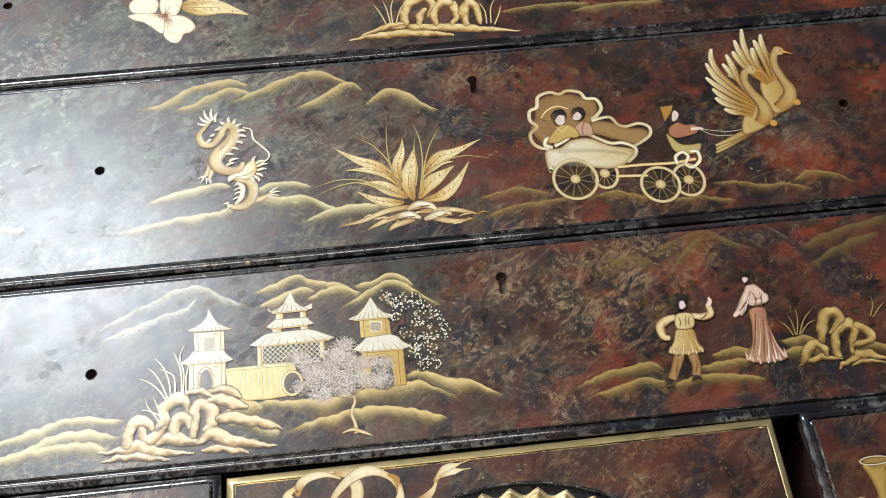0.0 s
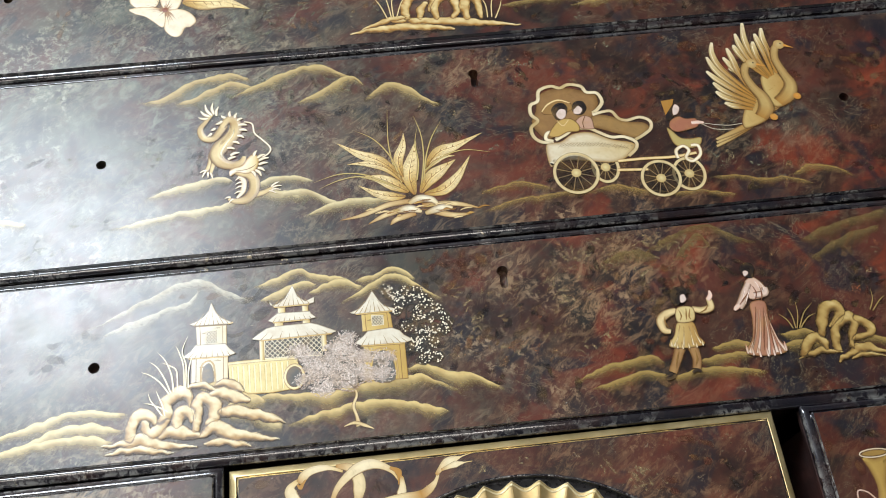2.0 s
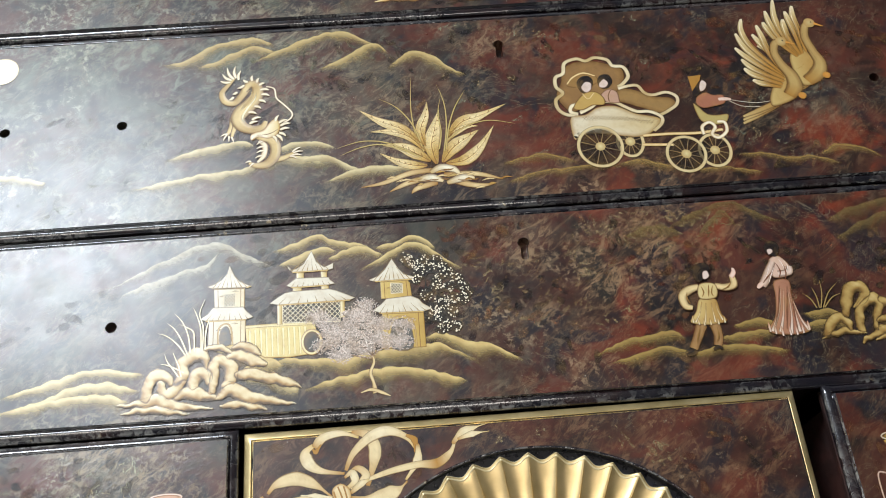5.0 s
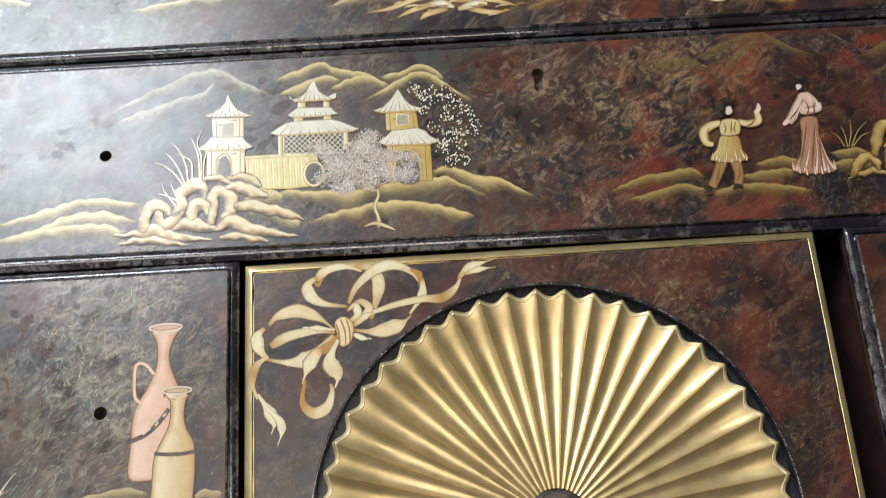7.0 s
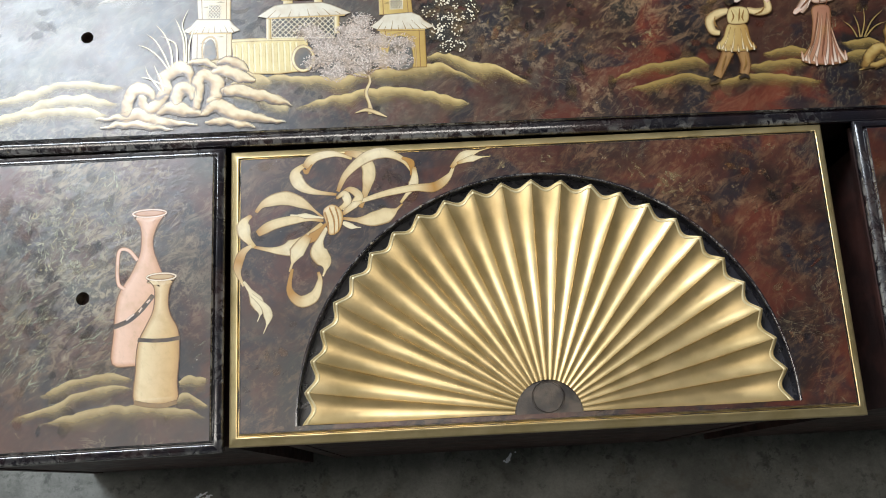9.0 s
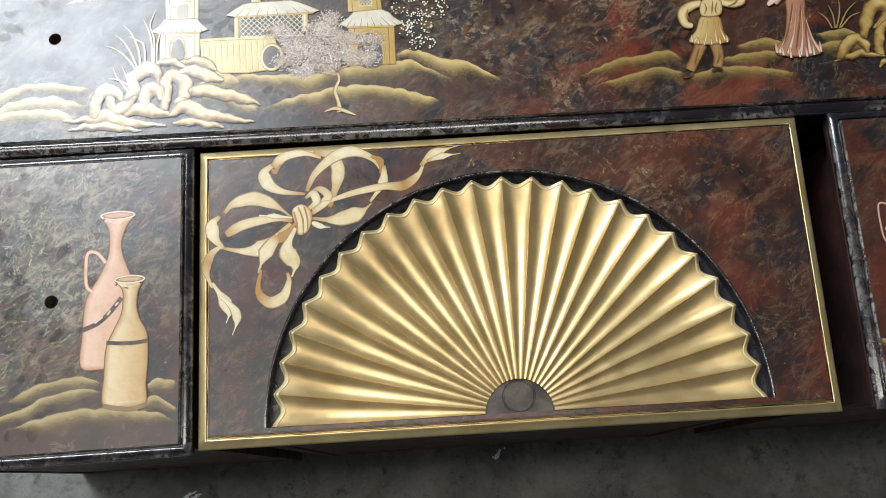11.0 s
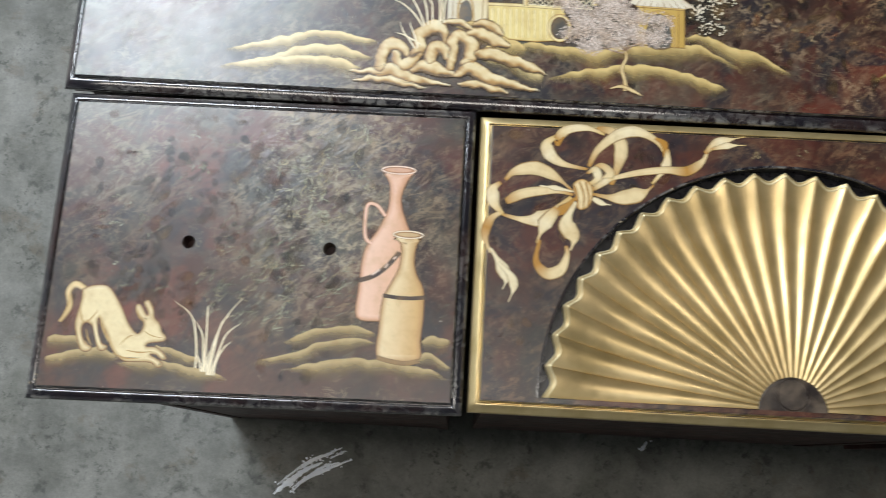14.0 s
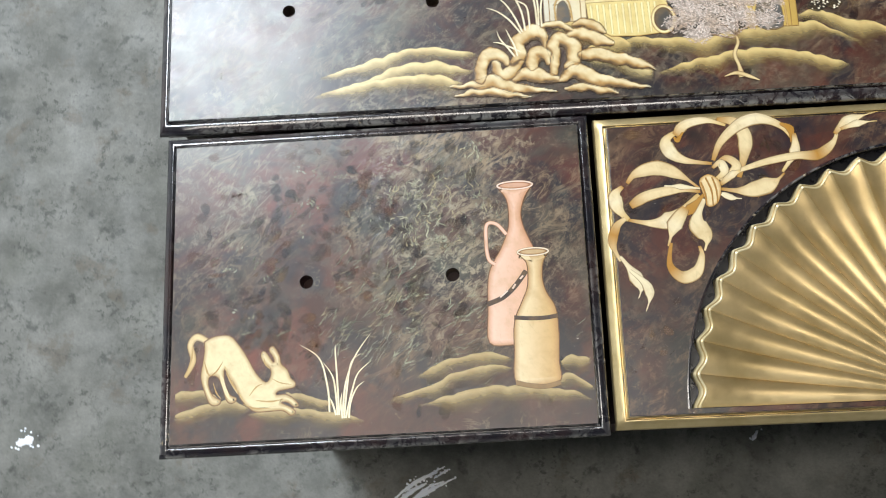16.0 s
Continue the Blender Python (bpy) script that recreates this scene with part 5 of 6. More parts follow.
hills(D, [[(12, 240), (30, 251), (51, 250), (81, 249), (102, 253), (128, 255), (146, 255), (159, 249), (180, 237)],
          [(134, 261), (151, 263), (167, 256), (188, 250), (210, 237)], [(41, 226), (65, 233), (89, 237), (114, 239), (136, 235), (156, 228), (166, 224)],
          [(-25, 264), (-8, 266), (6, 264), (20, 257)], [(-14, 256), (1, 259), (18, 253), (30, 246)], [(-6, 244), (9, 250), (26, 250)]], 19, (0.67, 0.50, 0.205), OLIVE, 0.95)
hills(D, [[(262, 236), (283, 244), (306, 249), (324, 250), (335, 244)], [(273, 229), (299, 235), (321, 238), (335, 233)], [(332, 230), (353, 235), (382, 235), (413, 228)], [(358, 242), (385, 246), (407, 246)],
          [(371, 251), (392, 256), (405, 252)], [(428, 257), (447, 259), (461, 254)], [(425, 247), (449, 251), (465, 244)], [(480, 250), (498, 249), (519, 242)]], 15, (0.37, 0.25, 0.08), (0.15, 0.10, 0.035), 0.85)
hills(D, [[(300, 332), (316, 339), (335, 341), (349, 332)], [(334, 337), (360, 350), (389, 361), (401, 356), (416, 346), (435, 337)], [(360, 330), (375, 344), (386, 351), (395, 337)], [(465, 334), (493, 346), (524, 353), (555, 358)], [(470, 318), (504, 335), (541, 344)]],
      22, (0.22, 0.15, 0.055), (0.12, 0.08, 0.03), 0.55)


def roof(b, pts, core=(0.70, 0.64, 0.51), ribs=9):
    """A swept pagoda roof, eave and crest given round its outline; gives its ribs."""
    b.fill(pts, core, (0.16, 0.095, 0.035), 1.0, 0.8, 0)
    left, right = min(pts), max(pts)
    top = max(pts, key=lambda q: q[1])
    flat = [q for q in pts if q[1] > top[1] - 2.5]
    lo, hi = min(q[0] for q in flat), max(q[0] for q in flat)
    low = min(q[1] for q in pts)
    lines = []
    for i in range(1, ribs):
        t = i / ribs
        foot = (left[0] + (right[0] - left[0]) * t, low + 0.7)
        head = (lo + (hi - lo) * t, top[1] - 1.5)
        lines.append([foot, blend(foot, head, 0.35 + 0.3 * (i % 2))])
    return lines


def lattice(b, corners, n, m, core=PALE, back=(0.05, 0.045, 0.035)):
    """A dark opening with a crossed lattice."""
    b.fill(corners, back, back, 0.4, 0.05, 0)
    (ax, ay), (bx, by), (cx, cy), (dx, dy) = corners

    def at(u, v):
        return ((ax * (1 - u) + bx * u) * (1 - v) + (dx * (1 - u) + cx * u) * v, (ay * (1 - u) + by * u) * (1 - v) + (dy * (1 - u) + cy * u) * v)
    for i in range(-m, n):
        for flip in (0, 1):
            u0, u1, v0, v1 = i / n, (i + m) / n, 0.0, 1.0
            if u0 < 0:
                v0, u0 = -u0 * n / m, 0.0
            if u1 > 1:
                v1, u1 = 1 - (u1 - 1) * n / m, 1.0
            if v1 - v0 > 0.05:
                p, q = (at(u0, v0), at(u1, v1)) if not flip else (at(u0, 1 - v0), at(u1, 1 - v1))
                b.stroke([p, q], 0.54, core, WARM, 0.2, 2)
    b.stroke([*corners, corners[0]], 0.8, core, WARM, 0.2, 1)


def pagoda(name, label, storeys, roofs, openings, core, side):
    ob = group(name, D, label)
    last = None
    for pts in storeys:
        w = Brush(on=last)
        w.fill(pts, core, (0.24, 0.13, 0.04), 1.2, 0.6, 0, side)
        (ax, ay), (bx, by), (cx, cy), (dx, dy) = pts
        w.stroke([(ax + 0.5, ay - 1.0), (bx - 0.5, by - 1.0)], 2.0, (0.22, 0.13, 0.05), WARM, 0.0, 2, alpha=0.8)
        if bx - ax > 14:
            for f in (0.13, 0.87):
                p, q = (ax + (bx - ax) * f, ay + (by - ay) * f), (dx + (cx - dx) * f, dy + (cy - dy) * f)
                w.stroke([p, q], 0.6, (0.26, 0.14, 0.04), OCHRE, 0.0, 2)
            for f, k in ((0.3, 0.55), (0.7, 0.75), (0.55, 0.35)):
                x, y = ax + (bx - ax) * f, dy + (ay - dy) * k
                w.stroke([(x - 3, y), (x, y + 0.3), (x + 3, y - 0.2)], [0.1, 1.6, 0.1], WARM, core, 0.0, 3, alpha=0.5)
        last = w.done("storey", ob)
    for kind, pts, n, m in openings:
        o = Brush(on=last)
        if kind == "arch":
            grown = [(x + (x - pts[2][0]) * 0.35, y + (2.0 if y > pts[0][1] + 2 else 0.0)) for x, y in pts]
            o.stroke(grown, 1.3, (0.50, 0.34, 0.13), OCHRE, 0.2, 3)
            o.fill(pts, (0.11, 0.105, 0.095), (0.20, 0.13, 0.06), 0.8, 0.05, 3)
        else:
            lattice(o, pts, n, m)
        last = o.done("opening", ob, kind="stuff" if kind == "lattice" else "")
    for pts in roofs:
        r = Brush(on=last)
        lines = roof(r, pts)
        low = sorted(pts, key=lambda q: q[1])[:2]
        r.stroke(sorted(low), 1.1, (0.62, 0.44, 0.16), OCHRE, 0.2, 2)
        last = r.done("roof", ob)
        for line in lines:
            Brush(on=last).stroke(line, [0.7, 0.15], (0.36, 0.22, 0.08), WARM, 0.0, 2, alpha=0.8).done("roof_rib", ob)
    return ob


IVORY = (0.62, 0.58, 0.46)
pagoda("painted_pagoda", "ivory painted two-storey pagoda", [[(-24, 315), (0, 314), (0, 296), (-23, 297)], [(-27, 289), (1, 288), (1, 266), (-27, 267)]],
       [[(-29, 316), (-23, 318), (-18, 321), (-14, 326), (-12, 333), (-8, 324), (-4, 319), (5, 314), (1, 313), (-25, 314)], [(-34, 289), (-28, 293), (-24, 298), (-1, 297), (2, 293), (7, 288), (1, 286), (-29, 287)]],
       [("lattice", [(-16, 309), (-7, 309), (-7, 298), (-16, 298)], 4, 4), ("arch", [(-18, 267), (-18, 278), (-14, 282), (-11, 278), (-10, 267)], 0, 0)], IVORY, (0.72, 0.61, 0.38))
pagoda("painted_pagoda", "cream painted three-tier open pagoda", [[(40, 324), (46, 324), (46, 317), (40, 317)], [(59, 324), (64, 323), (64, 316), (59, 316)], [(37, 312), (44, 311), (44, 305), (37, 305)], [(59, 312), (65, 311), (65, 305), (59, 305)],
                                                                 [(25, 298), (29, 298), (29, 280), (25, 280)], [(73, 298), (77, 298), (77, 282), (73, 282)]],
       [[(32, 329), (35, 326), (40, 326), (46, 330), (52, 341), (56, 331), (62, 326), (69, 329), (69, 324), (65, 323), (37, 323)], [(32, 312), (37, 316), (40, 318), (65, 317), (66, 315), (70, 311), (64, 310), (36, 310)],
        [(19, 298), (26, 303), (31, 306), (37, 307), (65, 307), (71, 305), (85, 298), (81, 296), (26, 296)]],
       [("lattice", [(29, 297), (73, 296), (73, 279), (29, 281)], 11, 4)], (0.74, 0.64, 0.38), (0.60, 0.44, 0.17))
pagoda("painted_pagoda", "yellow painted pagoda with an arched gate", [[(105, 311), (128, 311), (129, 294), (105, 295)], [(105, 284), (137, 283), (137, 253), (103, 254)]],
       [[(96, 312), (104, 315), (109, 320), (115, 329), (120, 320), (124, 315), (132, 312), (130, 310), (101, 310)], [(98, 286), (105, 291), (109, 295), (128, 296), (134, 293), (137, 289), (144, 284), (137, 282), (104, 283)]],
       [("lattice", [(113, 308), (122, 307), (122, 299), (113, 299)], 4, 3), ("arch", [(111, 254), (112, 272), (119, 278), (126, 272), (127, 253)], 0, 0)], (0.62, 0.45, 0.14), (0.50, 0.32, 0.08))
b = Brush()
b.fill([(1, 280), (54, 279), (56, 255), (34, 253), (16, 254), (2, 263)], (0.72, 0.58, 0.24), OCHRE, 1.0, 0.5, 0)
wall = b.done("painted_wall", D, "yellow painted garden wall with a round gate")
for i in range(11):
    f = i / 10
    x, low = 4 + 42 * f, (262 - 8 * min(f / 0.3, 1))
    Brush(on=wall).stroke([(x, 277), (x + 0.6, low + 1.5)], [1.9, 1.6, 1.3], (0.84, 0.74, 0.42), (0.62, 0.45, 0.15), 0.4, 3).done("slat", wall)
cap = Brush(on=wall).stroke([(1, 280), (24, 280), (53, 279)], 2.6, (0.80, 0.68, 0.36), (0.36, 0.22, 0.06), 0.6).done("coping", wall)
gx, gy = 51, 264
gate = Brush(on=cap).fill([(gx + 8.2 * math.cos(math.tau * i / 14), gy + 10.5 * math.sin(math.tau * i / 14)) for i in range(14)], (0.80, 0.68, 0.36), OCHRE, 1.0, 0.3, 2).done("gate_ring", wall)
Brush(on=gate).fill([(gx + 6.2 * math.cos(math.tau * i / 14), gy + 8.3 * math.sin(math.tau * i / 14)) for i in range(14)], (0.075, 0.07, 0.06), BROWN, 1.2, 0.05, 2).done("opening", wall)

# blossom trees
random.seed(11)
b = Brush(on=cap)
b.stroke([(97, 220), (96, 228), (94, 236), (97, 244), (96, 250)], [5, 2.6, 2.8, 2.2, 1.2], CREAM, BROWN, 0.5)
b.stroke([(86, 221), (94, 223), (102, 220), (108, 217)], [0.5, 3, 3, 0.4], CREAM, BROWN, 0.5)
for pts in ([(96, 249), (86, 260), (69, 267)], [(96, 249), (107, 257), (120, 259)], [(95, 247), (81, 251), (64, 258)], [(97, 249), (99, 267), (92, 282)]):
    b.stroke(pts, [1.2, 0.9, 0.3], (0.30, 0.20, 0.13), BROWN, 0.2)
pink = b.done("painted_tree", D, "pale pink painted blossom tree")
b = Brush(on=pink)
b.base += 0.05
puffs = [(77, 275), (92, 290), (91, 281), (62, 278), (71, 265), (60, 260), (72, 252), (96, 273), (106, 274), (120, 272), (118, 259), (108, 260), (55, 284), (85, 267), (84, 284), (66, 270), (99, 264), (81, 257), (92, 255)]
for cx, cy in puffs:
    b.depth += 0.002
    b.fill([(cx + 8 * math.cos(math.tau * i / 11) * (1 + 0.3 * math.sin(3.7 * i + cx)), cy + 5.5 * math.sin(math.tau * i / 11) * (1 + 0.3 * math.cos(2.9 * i + cy))) for i in range(11)], (0.70, 0.58, 0.49), (0.60, 0.48, 0.39), 2.6, 0.0, 4, alpha=0.5)
for cx, cy in puffs:
    light = random.uniform(0.75, 1.1)
    for i in range(150):
        a, r = random.random() * math.tau, 9.5 * random.random() ** 0.6
        x, y = cx + 1.05 * r * math.cos(a), cy + 0.72 * r * math.sin(a)
        k, t = random.uniform(0.8, 2.1), random.gauss(math.atan2(y - cy + 5, x - cx), 0.7)
        up = 0.5 + 0.5 * (y - cy) / 7
        tint = blend((0.52, 0.38, 0.31), (0.86 * light, 0.76 * light, 0.67 * light), min(max(0.75 * random.random() + 0.35 * up, 0), 1))
        b.depth = 0.08 + 0.06 * random.random()
        n = random.uniform(-0.5, 0.5)
        b.stroke([(x, y), (x + k * 0.5 * math.cos(t) - n * math.sin(t), y + k * 0.5 * math.sin(t) + n * math.cos(t)), (x + k * math.cos(t), y + k * math.sin(t))], [0.2, 0.62, 0.2], tint, tint, 0.0, 2, alpha=random.uniform(0.65, 1))
for pts in ([(96, 250), (88, 258), (78, 268), (70, 274)], [(96, 250), (97, 262), (93, 276), (92, 287)], [(96, 250), (106, 259), (115, 268)], [(92, 256), (80, 258), (66, 262)]):
    b.depth = 0.15
    b.stroke(pts, [0.9, 0.7, 0.3], (0.30, 0.20, 0.13), BROWN, 0.0, 4, alpha=[0.7, 0.3, 0.1, 0.0])
b.done("blossom", pink, "pale pink and cream blossom dabs", "stuff")
b = Brush()
clusters = [(126, 329), (133, 322), (140, 326), (150, 325), (144, 320), (156, 318), (133, 310), (151, 310), (159, 313), (165, 307), (148, 303), (158, 301), (169, 301), (140, 296), (151, 291), (161, 292), (168, 290), (156, 286), (147, 286), (159, 280), (148, 277), (155, 270), (161, 268), (144, 278), (150, 267), (129, 325), (136, 316), (172, 296)]
for cx, cy in clusters:
    b.fill([(cx + 5.5 * math.cos(math.tau * i / 9) * (1 + 0.3 * math.sin(3 * i)), cy + 5 * math.sin(math.tau * i / 9)) for i in range(9)], (0.030, 0.026, 0.020), (0.04, 0.034, 0.026), 2.0, 0.0, 3, alpha=0.75)
for pts in ([(135, 292), (140, 303), (139, 312), (132, 321), (125, 330)], [(140, 303), (148, 298), (157, 291), (168, 288)], [(139, 310), (146, 319), (151, 330)], [(148, 298), (148, 285), (155, 277), (159, 267)], [(143, 315), (155, 312), (164, 303), (173, 295)], [(150, 297), (158, 299), (167, 300)], [(149, 284), (146, 277), (150, 267)]):
    b.stroke(pts, [1.6, 1.2, 0.8, 0.4], (0.028, 0.022, 0.018), INK, 0.1)
white = b.done("painted_tree", D, "dark-branched tree with white painted blossom")
b = Brush()
for cx, cy in clusters:
    for i in range(14):
        a, r = random.random() * math.tau, 5.0 * math.sqrt(random.random())
        b.depth = 0.03 * random.random()
        b.dot(cx + r * math.cos(a), cy + r * math.sin(a), 0.38 + 0.42 * random.random(), WHITEISH, CREAM, 0.3, 6)
b.done("blossom", white, "white blossom dots", "stuff")

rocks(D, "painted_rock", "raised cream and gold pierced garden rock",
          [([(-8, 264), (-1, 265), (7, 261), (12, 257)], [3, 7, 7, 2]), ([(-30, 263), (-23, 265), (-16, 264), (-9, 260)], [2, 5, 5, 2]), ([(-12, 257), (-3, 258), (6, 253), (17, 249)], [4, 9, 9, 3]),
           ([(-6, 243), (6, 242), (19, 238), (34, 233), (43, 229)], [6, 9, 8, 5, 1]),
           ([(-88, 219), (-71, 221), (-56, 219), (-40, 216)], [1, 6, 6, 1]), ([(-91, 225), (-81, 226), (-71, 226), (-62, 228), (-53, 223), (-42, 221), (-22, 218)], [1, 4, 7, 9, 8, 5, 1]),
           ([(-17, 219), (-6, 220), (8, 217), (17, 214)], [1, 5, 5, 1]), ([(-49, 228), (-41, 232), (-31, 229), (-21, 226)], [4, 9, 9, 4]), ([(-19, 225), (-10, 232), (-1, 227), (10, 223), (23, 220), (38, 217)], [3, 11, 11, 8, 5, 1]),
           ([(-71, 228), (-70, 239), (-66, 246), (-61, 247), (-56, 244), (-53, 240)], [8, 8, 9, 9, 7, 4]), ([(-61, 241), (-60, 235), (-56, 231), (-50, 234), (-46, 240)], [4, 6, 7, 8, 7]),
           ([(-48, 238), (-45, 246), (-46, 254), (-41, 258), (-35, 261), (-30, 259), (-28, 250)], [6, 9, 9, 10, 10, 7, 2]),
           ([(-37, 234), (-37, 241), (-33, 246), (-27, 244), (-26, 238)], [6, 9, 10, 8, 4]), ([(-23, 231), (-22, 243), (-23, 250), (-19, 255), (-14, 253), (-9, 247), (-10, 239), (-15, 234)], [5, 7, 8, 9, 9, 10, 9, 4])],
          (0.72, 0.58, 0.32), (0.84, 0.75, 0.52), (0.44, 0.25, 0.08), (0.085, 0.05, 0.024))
blades(D, [[(-43, 260), (-50, 270), (-58, 277), (-65, 280)], [(-42, 261), (-47, 273), (-53, 283), (-59, 288)], [(-40, 262), (-42, 276), (-47, 288), (-53, 295)], [(-37, 263), (-38, 278), (-43, 283), (-49, 286)], [(-32, 265), (-33, 282), (-36, 292), (-39, 299)],
           [(-31, 265), (-31, 282), (-34, 294), (-30, 306)], [(-29, 264), (-29, 277), (-27, 287), (-25, 290)], [(-44, 247), (-49, 250), (-57, 254), (-62, 255)], [(-48, 244), (-52, 250), (-57, 257), (-59, 263)], [(-46, 244), (-48, 252), (-51, 259), (-53, 264)]],
       1.3, PALE, CREAM, label="white painted grass blades")
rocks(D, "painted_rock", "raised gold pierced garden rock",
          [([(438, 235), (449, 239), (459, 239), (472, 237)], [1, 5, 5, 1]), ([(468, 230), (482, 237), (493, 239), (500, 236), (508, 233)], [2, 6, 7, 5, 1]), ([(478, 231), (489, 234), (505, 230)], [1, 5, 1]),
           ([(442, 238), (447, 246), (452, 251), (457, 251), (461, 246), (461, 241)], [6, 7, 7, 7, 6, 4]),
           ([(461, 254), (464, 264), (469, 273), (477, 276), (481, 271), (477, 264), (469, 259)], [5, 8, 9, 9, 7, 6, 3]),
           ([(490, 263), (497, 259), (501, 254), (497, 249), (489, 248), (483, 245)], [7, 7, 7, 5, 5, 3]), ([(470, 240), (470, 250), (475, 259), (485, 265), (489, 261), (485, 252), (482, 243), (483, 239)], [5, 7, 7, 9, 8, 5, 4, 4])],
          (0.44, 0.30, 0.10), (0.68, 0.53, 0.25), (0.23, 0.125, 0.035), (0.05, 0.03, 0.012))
blades(D, [[(442, 260), (442, 270), (440, 278)], [(443, 260), (447, 272), (448, 283)], [(445, 260), (452, 272), (461, 280)], [(440, 260), (437, 268), (432, 273)], [(446, 260), (454, 268), (462, 271)], [(505, 269), (510, 278), (511, 287)], [(507, 268), (515, 276), (521, 280)]],
       1.1, (0.30, 0.21, 0.08), OLIVE)
b = Brush(raised=True)
for pts in ([(348, 254), (343, 244), (338, 235)], [(358, 254), (359, 244), (357, 236)]):
    b.stroke(pts, [9, 7.5, 7], (0.34, 0.19, 0.08), BROWN, 0.8)
for pts in ([(332, 230), (337, 231), (340, 233)], [(353, 233), (357, 235), (360, 233)]):
    b.stroke(pts, [2, 3, 2], INK, INK, 0.4, 3)
b.fill([(351, 275), (363, 274), (365, 262), (368, 255), (354, 253), (340, 256), (346, 265)], (0.58, 0.43, 0.17), BROWN, 1.4, 1.0, 5, OCHRE)
for pts in ([(352, 272), (348, 262), (344, 256)], [(355, 271), (353, 262), (351, 255)], [(359, 271), (359, 262), (359, 255)], [(362, 271), (363, 263), (365, 256)]):
    b.stroke(pts, [0.5, 1.0, 1.8], [OCHRE, CREAM, PALE], BROWN, 0.3)
b.stroke([(352, 285), (344, 283), (338, 278), (339, 270), (344, 268)], [5, 7.5, 7.5, 6.5, 4], CREAM, BROWN, 1.1)
b.stroke([(365, 285), (373, 283), (380, 285), (380, 292)], [5, 6.5, 6.5, 5], CREAM, BROWN, 1.1)
b.stroke([(379, 291), (382, 295), (382, 299)], [4, 4, 1.5], FLESH, ROSE, 0.7)
b.fill([(352, 286), (360, 288), (366, 285), (364, 275), (351, 275)], (0.62, 0.49, 0.23), BROWN, 1.3, 1.1)
b.fill([(350, 292), (350, 298), (353, 303), (359, 305), (363, 303), (364, 299), (359, 295), (357, 291), (353, 289)], INK, INK, 0.8, 0.5)
b.fill([(358, 297), (361, 298), (362, 296), (362, 293), (359, 291), (357, 292)], (0.66, 0.53, 0.46), (0.45, 0.30, 0.24), 0.9, 0.9)
b.stroke([(352, 291), (352, 298), (356, 302), (361, 302), (363, 299)], [3, 5, 5.5, 4.5, 1.5], INK, INK, 0.6)
for pts in ([(354, 285), (355, 280), (353, 276)], [(360, 286), (359, 280), (358, 276)], [(363, 285), (361, 279), (362, 276)], [(342, 281), (341, 276), (343, 271)], [(370, 281), (375, 283), (378, 287)], [(346, 251), (343, 244), (341, 238)], [(359, 251), (359, 244), (356, 238)]):
    b.stroke(pts, [0.3, 1.3, 0.2], (0.20, 0.11, 0.035), OCHRE, 0.0, 4)
for x, y in [(342, 256), (346, 254), (350, 253), (355, 253), (361, 253), (366, 254)]:
    b.stroke([(x, y + 5), (x, y + 2), (x, y - 0.6)], [0.5, 2.0, 1.2], [OCHRE, CREAM, PALE], BROWN, 0.4, 4)
b.done("painted_figure", D, "plain raised figure shape in a gold jacket")
b = Brush(raised=True)
b.fill([(412, 285), (424, 285), (423, 268), (425, 255), (431, 243), (415, 240), (398, 244), (406, 256), (410, 272)], (0.42, 0.20, 0.12), BROWN, 1.6, 1.0, 5, (0.30, 0.13, 0.08))
for pts in ([(416, 279), (410, 260), (401, 244)], [(418, 279), (413, 258), (407, 243)], [(421, 278), (419, 257), (415, 241)], [(422, 275), (422, 255), (422, 242)], [(422, 273), (425, 253), (429, 243)]):
    b.stroke(pts, [0.8, 1.6, 3.2], [(0.46, 0.24, 0.15), (0.60, 0.40, 0.30), (0.78, 0.66, 0.55)], BROWN, 0.4)
b.fill([(412, 303), (418, 307), (423, 305), (428, 297), (427, 291), (422, 288), (413, 288), (411, 294)], (0.62, 0.42, 0.32), BROWN, 1.5, 1.1)
b.stroke([(415, 302), (410, 294), (406, 287), (402, 282)], [5, 7, 8, 7], (0.66, 0.48, 0.38), BROWN, 1.2)
b.stroke([(427, 297), (426, 292), (417, 291)], [5, 6, 5], (0.70, 0.54, 0.45), BROWN, 1.0)
for pts in ([(412, 299), (408, 291), (404, 285)], [(415, 297), (411, 290), (408, 284)], [(420, 304), (422, 299), (423, 294)], [(424, 302), (426, 297), (424, 293)]):
    b.stroke(pts, [0.2, 0.9, 0.2], (0.84, 0.75, 0.68), ROSE, 0.0, 4)
b.stroke([(403, 284), (400, 282), (398, 280)], [4, 4, 2], FLESH, ROSE, 0.5, 3)
b.fill([(411, 312), (412, 317), (417, 320), (422, 318), (422, 312), (419, 306), (414, 308)], INK, INK, 0.7, 0.5)
b.fill([(413, 312), (415, 313), (417, 312), (417, 310), (414, 308), (413, 309)], (0.66, 0.53, 0.46), (0.45, 0.30, 0.24), 0.9, 0.9)
b.stroke([(413, 315), (416, 317), (419, 317), (421, 314), (419, 308)], [2, 4.5, 5, 4.5, 2], INK, INK, 0.6)
for pts in ([(417, 300), (419, 293), (416, 286)], [(423, 298), (423, 291), (421, 285)], [(412, 293), (407, 288), (403, 284)], [(415, 281), (409, 260), (403, 247)], [(421, 280), (416, 260), (412, 245)], [(423, 278), (421, 257), (420, 245)]):
    b.stroke(pts, [0.3, 1.2, 0.2], (0.22, 0.085, 0.05), BROWN, 0.0, 4)
